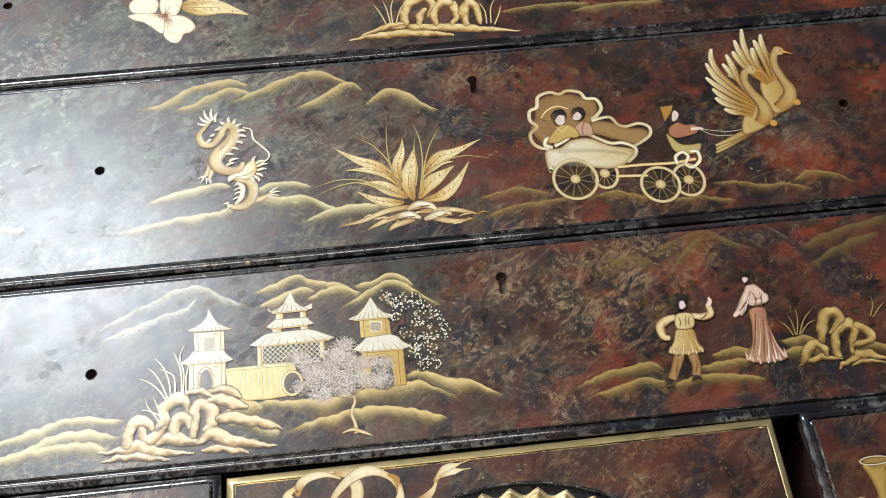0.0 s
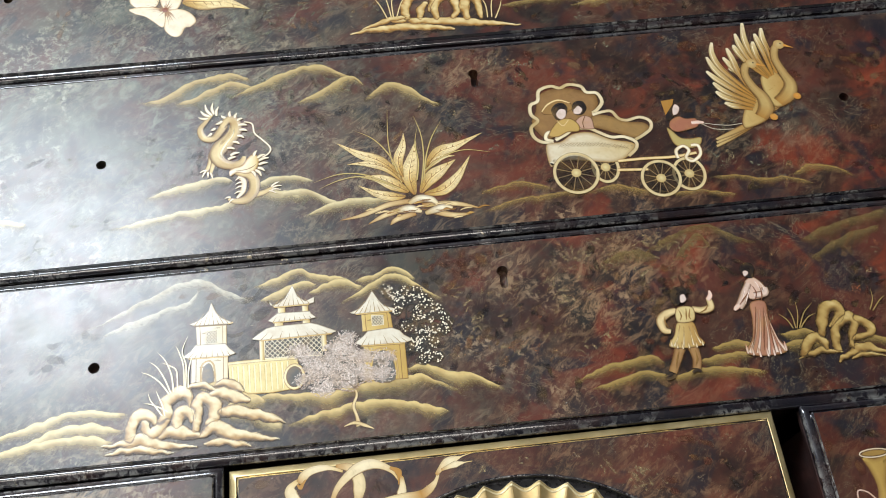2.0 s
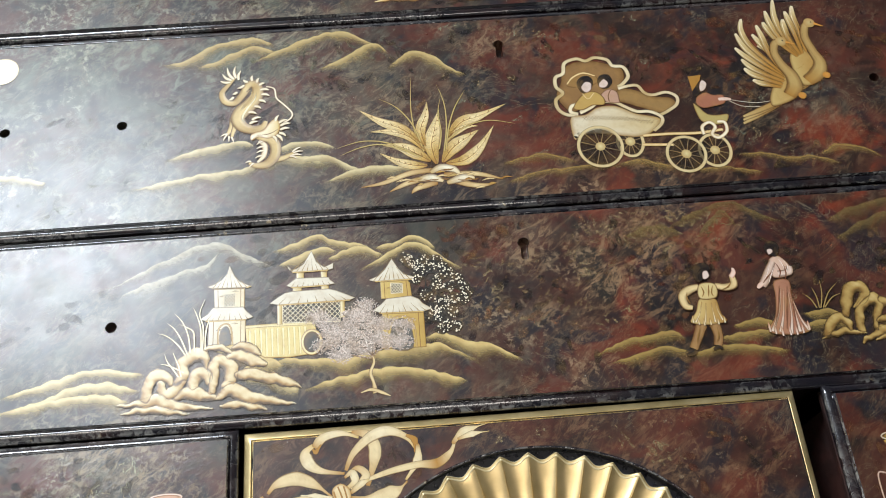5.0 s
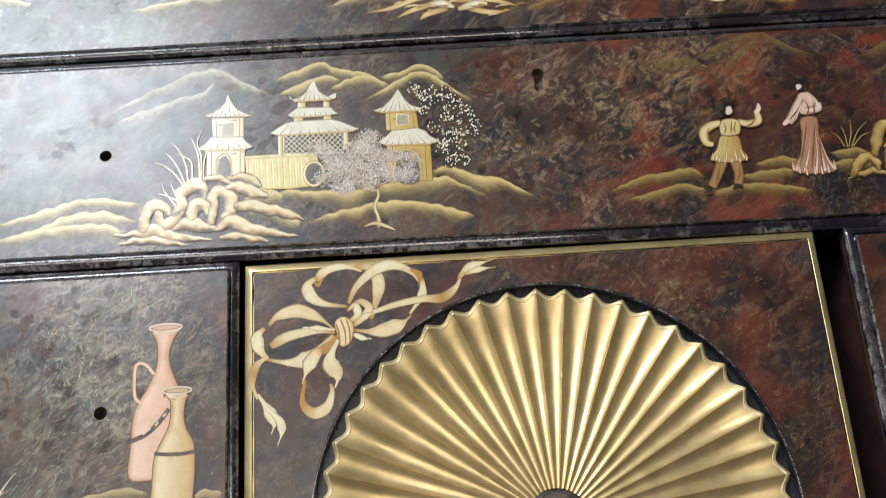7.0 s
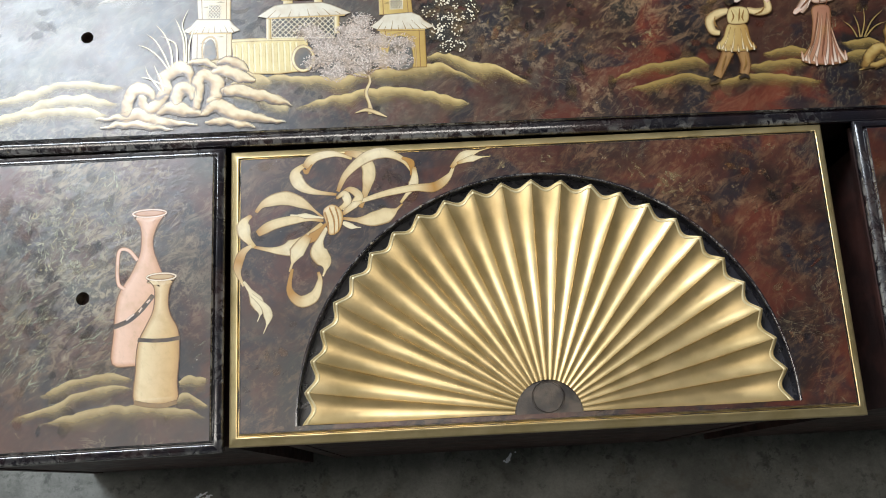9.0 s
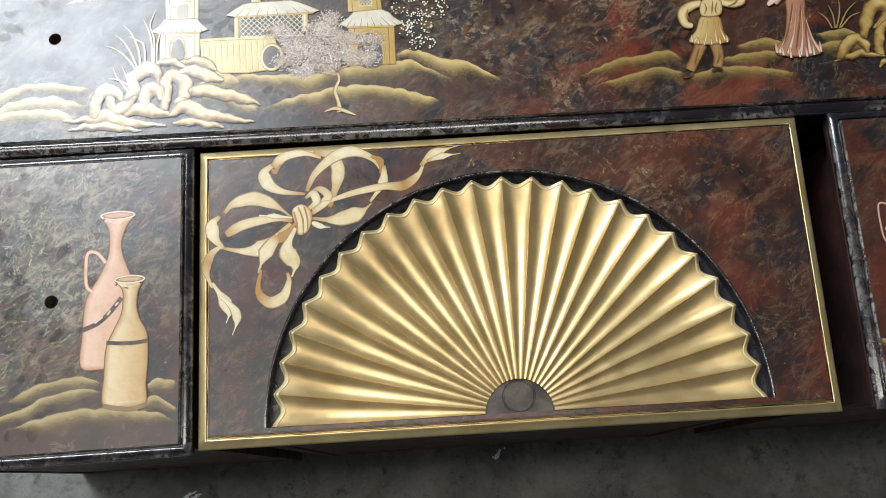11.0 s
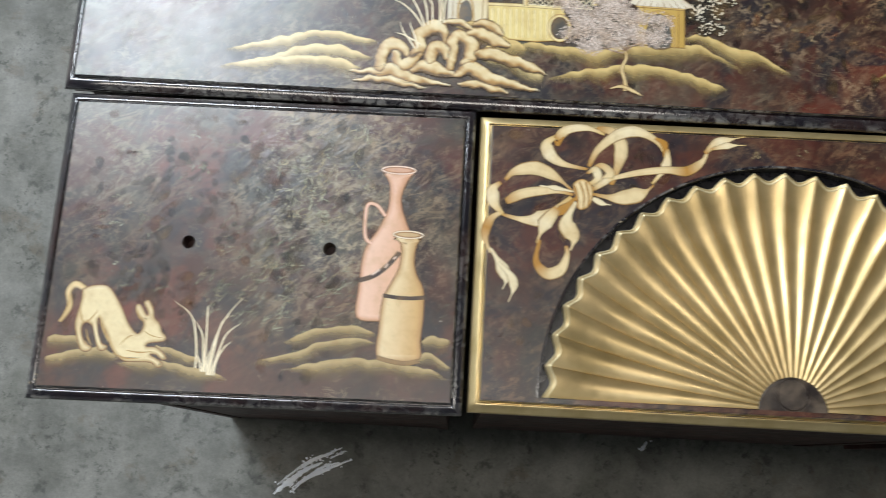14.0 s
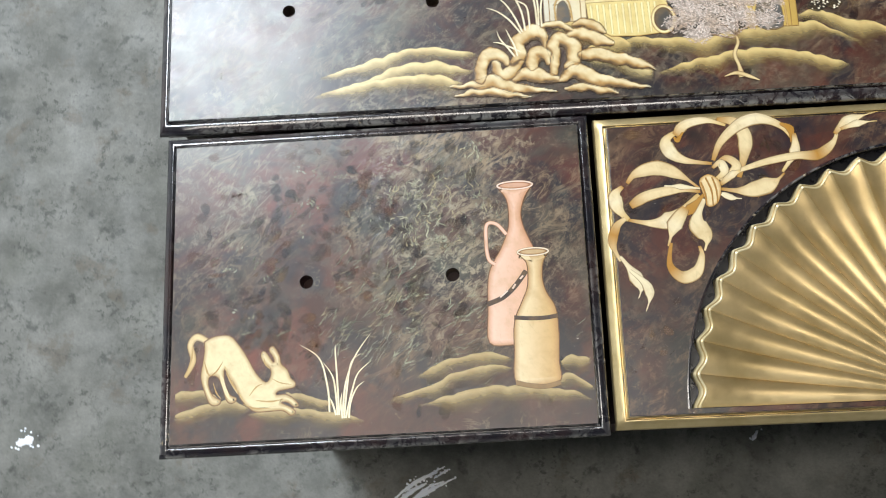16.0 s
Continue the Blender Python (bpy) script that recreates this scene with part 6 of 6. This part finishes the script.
for x, y in [(399, 244), (403, 242), (408, 240), (414, 240), (419, 240), (424, 241), (429, 243)]:
    b.stroke([(x, y + 7), (x, y + 3), (x, y - 0.8)], [0.5, 2.2, 1.4], [(0.46, 0.20, 0.11), (0.62, 0.44, 0.34), (0.80, 0.70, 0.60)], (0.30, 0.13, 0.08), 0.4, 4)
b.done("painted_figure", D, "plain raised figure shape in a rose robe")

# ---- top long drawer, its lower part ----
Brush.ground = 0.22
D = drawer_top
flower = Brush()
IVORY_PETAL = (0.78, 0.66, 0.48)
for pts in ([(-64, 647), (-71, 644), (-84, 647), (-90, 656), (-86, 665), (-76, 669), (-67, 667), (-62, 657)], [(-60, 648), (-61, 660), (-56, 668), (-48, 667), (-40, 660), (-41, 650), (-45, 641), (-54, 640)],
            [(-58, 641), (-66, 645), (-78, 647), (-90, 645), (-84, 639), (-75, 635), (-67, 628), (-58, 620), (-54, 629)], [(-55, 638), (-56, 627), (-56, 617), (-50, 609), (-44, 607), (-40, 610), (-37, 617), (-32, 618), (-27, 624), (-30, 632), (-38, 639), (-47, 641)]):
    flower.fill(pts, IVORY_PETAL, (0.46, 0.30, 0.14), 1.8, 0.8, 6)
    cx, cy = -56, 641
    for k in range(7):
        tx, ty = pts[(k + 1) % len(pts)]
        f = 0.45 + 0.1 * (k % 3)
        flower.stroke([(cx, cy), (cx + (tx - cx) * f * 0.5 + 0.6, cy + (ty - cy) * f * 0.5), (cx + (tx - cx) * f, cy + (ty - cy) * f)], [1.5, 0.9, 0.2], (0.34, 0.17, 0.09), (0.46, 0.28, 0.14), 0.0, 4, alpha=[0.9, 0.6, 0.1])
flower.dot(cx, cy, 3.0, BRICK, BROWN, 0.6, 10)
flower = flower.done("painted_flower", D, "large cream painted blossom with brown veins")
leaf(flower, [(-40, 649), (-24, 648), (-2, 645), (23, 634)], 21)
leaf(flower, [(-40, 653), (-24, 657), (-8, 659), (7, 658)], 16)
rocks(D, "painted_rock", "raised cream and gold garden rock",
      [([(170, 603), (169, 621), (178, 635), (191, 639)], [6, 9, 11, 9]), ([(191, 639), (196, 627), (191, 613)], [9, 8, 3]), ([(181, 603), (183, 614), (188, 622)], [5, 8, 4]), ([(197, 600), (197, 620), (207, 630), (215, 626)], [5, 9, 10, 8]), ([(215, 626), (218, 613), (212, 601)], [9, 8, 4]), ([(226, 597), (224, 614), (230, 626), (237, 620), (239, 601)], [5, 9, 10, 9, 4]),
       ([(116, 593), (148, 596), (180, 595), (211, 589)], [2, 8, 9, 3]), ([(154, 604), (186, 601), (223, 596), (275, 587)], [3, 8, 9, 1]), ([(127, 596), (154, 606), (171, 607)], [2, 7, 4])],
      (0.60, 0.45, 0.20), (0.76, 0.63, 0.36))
blades(D, [[(155, 609), (153, 625), (150, 638)], [(157, 609), (157, 628), (162, 644)], [(160, 608), (166, 626), (174, 636)], [(151, 608), (146, 623), (141, 633)], [(245, 599), (245, 614), (241, 626)], [(249, 599), (251, 617), (257, 630)], [(252, 597), (258, 610), (261, 620)]], 1.4, CREAM, OLIVE)
hills(D, [[(252, 612), (290, 617), (323, 617), (349, 613)], [(321, 605), (355, 611), (388, 612), (420, 607)]], 14, (0.34, 0.24, 0.09), OLIVE, 0.7)

# ---- small drawer with the jars ----
Brush.ground = 0.22
D = drawer_left
hills(D, [[(-276, 31), (-263, 34), (-252, 34), (-241, 28)], [(-275, 18), (-259, 24), (-238, 27), (-222, 22)], [(-203, 31), (-188, 29), (-170, 22)], [(-227, 19), (-199, 21), (-175, 18), (-151, 11)],
          [(-121, 37), (-103, 45), (-86, 49), (-71, 50), (-59, 44)], [(-140, 22), (-113, 31), (-93, 39), (-72, 42), (-60, 39)], [(-121, 19), (-99, 25), (-72, 29), (-49, 28), (-31, 26), (-10, 18)],
          [(-32, 43), (-24, 46), (-12, 44)], [(-34, 32), (-26, 35), (-11, 26)]], 15, (0.50, 0.38, 0.18), OLIVE, 0.85, label="fawn painted hill")
b = Brush()
b.stroke([(-251, 65), (-258, 68), (-262, 63), (-260, 53), (-265, 43)], [4, 5.5, 4.5, 4.5, 2.5], [CREAM, CREAM, WARM], BROWN, 0.6)
outline = [(-253, 65), (-246, 68), (-237, 68), (-231, 62), (-225, 53), (-220, 44), (-214, 38), (-211, 41), (-211, 46), (-216, 51), (-217, 56), (-214, 57), (-209, 50), (-209, 53), (-212, 58), (-209, 60), (-205, 54), (-204, 49), (-200, 45), (-198, 40), (-195, 37), (-196, 34), (-201, 33), (-206, 32), (-207, 30), (-201, 30), (-196, 27)]
outline += [(-193, 23), (-196, 22), (-200, 25), (-204, 25), (-198, 22), (-195, 19), (-198, 17), (-203, 20), (-211, 20), (-220, 20), (-226, 24), (-230, 29), (-233, 36), (-237, 42), (-240, 47), (-240, 42), (-239, 37), (-236, 31), (-232, 29), (-234, 26), (-238, 27), (-241, 35), (-244, 42), (-249, 43), (-250, 38), (-247, 31), (-242, 28), (-244, 25), (-249, 26), (-253, 35), (-255, 43), (-254, 51), (-253, 59)]
b.fill(outline, (0.74, 0.62, 0.36), (0.34, 0.20, 0.06), 2.6, 1.0, 3)
b.stroke([(-240, 49), (-236, 40), (-231, 32), (-226, 25)], [0.5, 2.0, 1.6, 0.3], WARM, CREAM, 0.0)
b.stroke([(-249, 43), (-245, 46), (-241, 52)], [0.3, 1.0, 0.3], OCHRE, WARM, 0.0)
b.stroke(outline + outline[:1], 0.55, BROWN, BROWN, 0.0, 3)
for pts, w in (([(-210, 40), (-204, 37), (-197, 36)], 0.7), ([(-215, 53), (-214, 49), (-211, 46)], 1.1), ([(-220, 27), (-211, 26), (-203, 27)], 1.2), ([(-224, 30), (-220, 35), (-216, 37)], 1.0),
               ([(-253, 53), (-251, 46), (-249, 43)], 1.3), ([(-239, 45), (-235, 38), (-230, 31)], 1.6), ([(-261, 62), (-261, 55), (-264, 46)], 1.2), ([(-228, 25), (-220, 22), (-211, 22)], 1.3), ([(-247, 39), (-245, 33), (-242, 29)], 0.9)):
    b.stroke(pts, [0.3, w, 0.3], (0.38, 0.22, 0.06), (0.60, 0.44, 0.18), 0.0, 5)
b.done("painted_animal", D, "plain raised cream shape of a playing animal")
blades(D, [[(-174, 18), (-175, 33), (-180, 51), (-192, 60)], [(-169, 16), (-170, 29), (-172, 40), (-178, 49)], [(-168, 16), (-169, 37), (-170, 54), (-170, 59)], [(-166, 15), (-164, 34), (-158, 51), (-148, 65)], [(-165, 14), (-163, 32), (-160, 48), (-154, 53)], [(-164, 14), (-160, 30), (-156, 41), (-148, 48)],
           [(-162, 14), (-161, 23), (-157, 32), (-152, 36)], [(-170, 16), (-172, 23), (-174, 27)], [(-166, 14), (-167, 23), (-166, 30)]], 1.3, PALE, CREAM, label="white painted grass blades")


def jar(D, outline, mouth, core, side, edge, bands, label, handle=None, name="painted_jar", on=None):
    b = Brush(on=on)
    b.fill(outline, core, blend(edge, side, 0.35), 3.8, 0.5, 4, side)
    b.stroke(outline, 0.6, (0.12, 0.05, 0.02), (0.16, 0.07, 0.03), 0.0, 4, True)
    ob = b.done(name, D, label)
    if handle:
        Brush(on=ob).stroke(handle, 2.6, core, edge, 0.4).done("handle", ob)
    (cx, cy), rx, ry = mouth
    Brush(on=ob).stroke([(cx + rx * math.cos(math.tau * i / 12), cy + ry * math.sin(math.tau * i / 12)) for i in range(12)], 1.2, blend(core, WHITEISH, 0.5), edge, 0.4, 4, True).fill(
        [(cx + rx * 0.85 * math.cos(math.tau * i / 12), cy + ry * 0.7 * math.sin(math.tau * i / 12)) for i in range(12)], blend(core, edge, 0.5), edge, 0.8, 0.05, 3).done("mouth", ob)
    for pts, w, c in bands:
        Brush.top_of[ob.name] += 0.02
        Brush(on=ob).stroke(pts, w, c, c, 0.15).done("band", ob)
    return ob


back_jar = jar(D, [(-64, 156), (-53, 154), (-42, 157), (-47, 148), (-50, 138), (-49, 129), (-46, 121), (-42, 109), (-42, 85), (-45, 56), (-60, 54), (-74, 56), (-74, 75), (-73, 95), (-70, 105), (-64, 115), (-59, 127), (-58, 136), (-59, 147)],
    ([(-53, 156)][0], 11.2, 2.6), (0.78, 0.52, 0.39), (0.68, 0.38, 0.23), (0.40, 0.16, 0.06),
    [([(-74, 80), (-64, 84), (-56, 91), (-49, 100)], 3.2, (0.035, 0.022, 0.02)), ([(-66, 84), (-61, 88)], 1.2, FLESH), ([(-58, 89), (-56, 92)], 1.2, FLESH), ([(-53, 95), (-51, 97)], 1.2, FLESH)], "rose-pink painted jug with a dark band",
    [(-60, 124), (-66, 131), (-72, 131), (-73, 120), (-72, 109), (-68, 105)])
jar(D, [(-54, 112), (-44, 110), (-35, 112), (-38, 105), (-39, 95), (-37, 86), (-32, 76), (-31, 60), (-32, 43), (-32, 31), (-46, 29), (-59, 31), (-59, 50), (-58, 68), (-53, 80), (-49, 89), (-48, 99), (-49, 106)],
    ([(-44, 112)][0], 9.6, 2.4), (0.74, 0.59, 0.35), (0.58, 0.36, 0.14), (0.32, 0.15, 0.045),
    [([(-58, 71), (-48, 70), (-39, 70), (-31, 71)], 2.6, (0.035, 0.022, 0.02)), ([(-59, 31), (-51, 29), (-41, 28), (-32, 30)], 3.0, (0.22, 0.13, 0.05))], "cream painted jar with one dark band", on=back_jar)

# ---- small drawer with two jars at the far side of the gap ----
Brush.ground = 0.22
D = drawer_right
hills(D, [[(434, 43), (445, 44), (462, 40), (490, 34)], [(433, 28), (453, 29), (474, 26), (502, 19)]], 22, (0.42, 0.30, 0.11), OLIVE, 0.85, label="fawn painted ground")
back_jar = jar(D, [(460, 158), (470, 154), (482, 157), (477, 145), (473, 133), (476, 121), (483, 109), (488, 90), (486, 64), (479, 39), (459, 40), (456, 66), (460, 96), (460, 116), (465, 131), (464, 145)],
    ([(471, 158)][0], 11.0, 3.0), (0.42, 0.27, 0.07), (0.30, 0.17, 0.04), (0.14, 0.07, 0.02), [([(465, 101), (478, 101), (487, 97)], 5.0, (0.62, 0.58, 0.50))], "ochre painted jar with a pale band",
    [(478, 124), (485, 133), (492, 134), (492, 117)])
jar(D, [(452, 115), (460, 112), (468, 115), (465, 105), (463, 95), (466, 84), (473, 73), (474, 56), (469, 30), (457, 29), (443, 29), (442, 45), (443, 64), (446, 78), (452, 89), (455, 104)],
    ([(460, 115)][0], 8.2, 2.6), (0.58, 0.31, 0.19), (0.42, 0.18, 0.09), (0.18, 0.06, 0.02),
    [([(445, 77), (453, 66), (463, 59), (473, 55)], 0.9, BROWN), ([(445, 74), (452, 63), (463, 56), (473, 53)], 0.9, BROWN), ([(444, 63), (451, 52), (462, 45), (471, 42)], 0.9, BROWN), ([(444, 60), (452, 49), (461, 42), (471, 39)], 0.9, BROWN)],
    "rose-brown painted jug with scribed lines", on=back_jar)
Brush().stroke([(462, 125), (457, 131), (450, 132), (449, 118), (450, 108), (454, 105)], 1.5, (0.60, 0.42, 0.34), BROWN, 0.3).done("painted_handle", D)

# ---- ribbon bow on the fan drawer ----
Brush.ground = 0.22
D = drawer_fan
bow = new("ribbon_bow")
bow.parent = D
SAND, AMBER, FOLD = (0.74, 0.59, 0.33), (0.42, 0.20, 0.030), (0.22, 0.105, 0.022)


def ribbon(pts, widths, core=(AMBER, SAND, (0.80, 0.68, 0.44), SAND, (0.62, 0.42, 0.14)), edge=FOLD):
    core = list(core) if isinstance(core[0], tuple) else core
    wide = [max(widths[0] * 0.6, 1.2), *[1.02 * w for w in widths[:1] + widths[1:-1]], widths[-1] * 0.9, max(widths[-1] * 0.6, 0.6)]
    b = Brush().stroke(pts, wide, core, edge, 0.05, 8, crisp=True)
    b.done("ribbon_fold", bow)


ribbon([(78, 192), (88, 190), (94, 181), (93, 169), (88, 153)], [5, 8, 9, 9, 5], [AMBER, SAND, SAND, AMBER])
ribbon([(72, 163), (56, 166), (47, 172), (45, 180), (51, 185)], [3, 6, 9, 9, 5])
ribbon([(51, 183), (58, 190), (71, 192), (83, 188)], [7, 6, 5, 3])
ribbon([(50, 182), (52, 180), (56, 185)], [2, 4, 2], AMBER)
ribbon([(73, 165), (79, 177), (92, 188), (105, 191), (118, 185), (124, 176)], [4, 6, 8, 8, 5, 4])
ribbon([(117, 187), (123, 183), (123, 174)], [3, 5, 3], AMBER)
ribbon([(125, 180), (124, 168), (115, 155)], [4, 7, 3])
ribbon([(87, 157), (105, 162), (124, 165), (138, 165), (148, 172), (152, 180)], [4, 5, 5, 7, 6, 3], [SAND, SAND, SAND, AMBER, SAND, SAND])
ribbon([(150, 178), (157, 185), (165, 188), (177, 191)], [4, 7, 6, 1])
ribbon([(154, 181), (165, 184), (177, 185)], [3, 5, 1])
ribbon([(76, 146), (92, 144), (108, 148), (116, 154)], [3, 10, 11, 2], [AMBER, SAND, SAND, AMBER])
ribbon([(76, 143), (82, 140), (88, 139)], [4, 4, 1], (0.76, 0.66, 0.43))
ribbon([(63, 147), (52, 156), (38, 162), (24, 159), (18, 153)], [2, 8, 10, 8, 4], [AMBER, SAND, SAND, AMBER])
ribbon([(19, 138), (30, 144), (48, 147), (63, 145)], [7, 7, 6, 3], [AMBER, SAND, SAND, AMBER])
ribbon([(41, 150), (51, 149), (63, 147)], [1, 4, 2], (0.76, 0.66, 0.43))
ribbon([(15, 151), (10, 146), (11, 137), (17, 129)], [4, 9, 9, 5])
ribbon([(17, 129), (33, 126), (45, 129), (62, 143)], [3, 7, 12, 5])
ribbon([(65, 143), (56, 134), (47, 128)], [3, 7, 3], AMBER)
ribbon([(53, 135), (45, 124), (40, 111)], [8, 10, 2])
ribbon([(42, 113), (40, 99), (47, 91), (56, 94), (60, 104), (59, 110)], [3, 6, 8, 8, 5, 3], [AMBER, AMBER, SAND, SAND, AMBER])
ribbon([(65, 140), (59, 126), (64, 115), (62, 107)], [4, 12, 10, 2], [(0.76, 0.66, 0.43), SAND, SAND])
ribbon([(15, 130), (9, 125), (6, 114), (10, 103)], [4, 6, 6, 3], [SAND, AMBER, SAND])
ribbon([(10, 106), (17, 95), (21, 86), (19, 79)], [3, 9, 7, 1], (0.76, 0.66, 0.43))
ribbon([(15, 97), (24, 88), (26, 80), (23, 71)], [3, 6, 6, 1], (0.76, 0.66, 0.43))
ribbon([(74, 162), (81, 166), (87, 161), (83, 155), (76, 152)], [3, 5, 6, 6, 4], [AMBER, SAND, SAND])
ribbon([(72, 160), (77, 163), (79, 157), (73, 152)], [3, 6, 6, 4])
ribbon([(76, 149), (84, 155), (89, 157)], [4, 5, 3])
b = Brush()
b.fill([(63, 152), (69, 156), (75, 152), (76, 145), (73, 137), (67, 135), (65, 142)], SAND, AMBER, 2.0, 1.2)
for pts in ([(64, 151), (66, 143), (66, 136)], [(67, 154), (70, 145), (70, 135)], [(71, 154), (73, 146), (73, 137)]):
    b.stroke(pts, [1.0, 1.2, 0.6], AMBER, BROWN, 0.1)
b.done("knot", bow, "wrapped ribbon knot")

# ---- spilt paint on the floor ----
random.seed(5)


def spill(name, line, width, crumbs):
    bm = bmesh.new()
    pts = spline(line, 9)
    rows = []
    for i, (x, y) in enumerate(pts):
        a, c = pts[max(i - 1, 0)], pts[min(i + 1, len(pts) - 1)]
        d = math.hypot(c[0] - a[0], c[1] - a[1]) or 1
        nx, ny = -(c[1] - a[1]) / d, (c[0] - a[0]) / d
        w = width * math.sin(math.pi * min(max(i / (len(pts) - 1), 0.04), 0.96)) * (0.35 + 0.9 * abs(noise.noise((x * 0.13, y * 0.13, 7.7)))) + 0.6
        rows.append([bm.verts.new(((x + nx * w * u * random.uniform(0.7, 1.3)) * MM, (y + ny * w * u * random.uniform(0.7, 1.3)) * MM, h * MM)) for u, h in ((-1, 0.05), (-0.5, 0.7), (0.4, 0.8), (1, 0.05))])
    for p, q in zip(rows, rows[1:]):
        for k in range(3):
            bm.faces.new((p[k], p[k + 1], q[k + 1], q[k]))
    for _ in range(crumbs):
        x, y = random.choice(pts)
        x, y, r = x + random.gauss(0, width * 1.1), y + random.gauss(0, width * 1.0), random.uniform(0.4, 1.8)
        bmesh.ops.create_circle(bm, cap_ends=True, segments=6, radius=r * MM, matrix=Matrix.Translation((x * MM, y * MM, 0.4 * MM)))
    return tagged(part(name, bm, WHITE, None), "dried white paint splash on the concrete floor", "paint splash", kind="stuff")


for k, (dx, dy, w) in enumerate(((0, 0, 4.6), (5, -6, 2.2), (-5, 5, 2.4), (4, 10, 1.4), (12, 12, 1.2), (-4, -11, 1.2), (20, 4, 1.8), (14, -3, 1.0), (26, 14, 0.8))):
    line = [(-212, -79), (-197, -64), (-178, -50), (-159, -42), (-141, -34)]
    spill("paint_splash", [(x + dx + 5 * noise.noise((x * 0.1, k * 3.0, 1.0)), y + dy + 5 * noise.noise((y * 0.1, k * 5.0, 2.0))) for x, y in line[k % 3:5 - (k + 1) % 2]], w, 16)
spill("paint_splash", [(-643, 21), (-633, 24), (-622, 27)], 8, 16)
for x, y in [(211, -3)]:
    spill("paint_splash", [(x - 4, y - 5), (x, y), (x + 3, y + 6)], 3, 3)
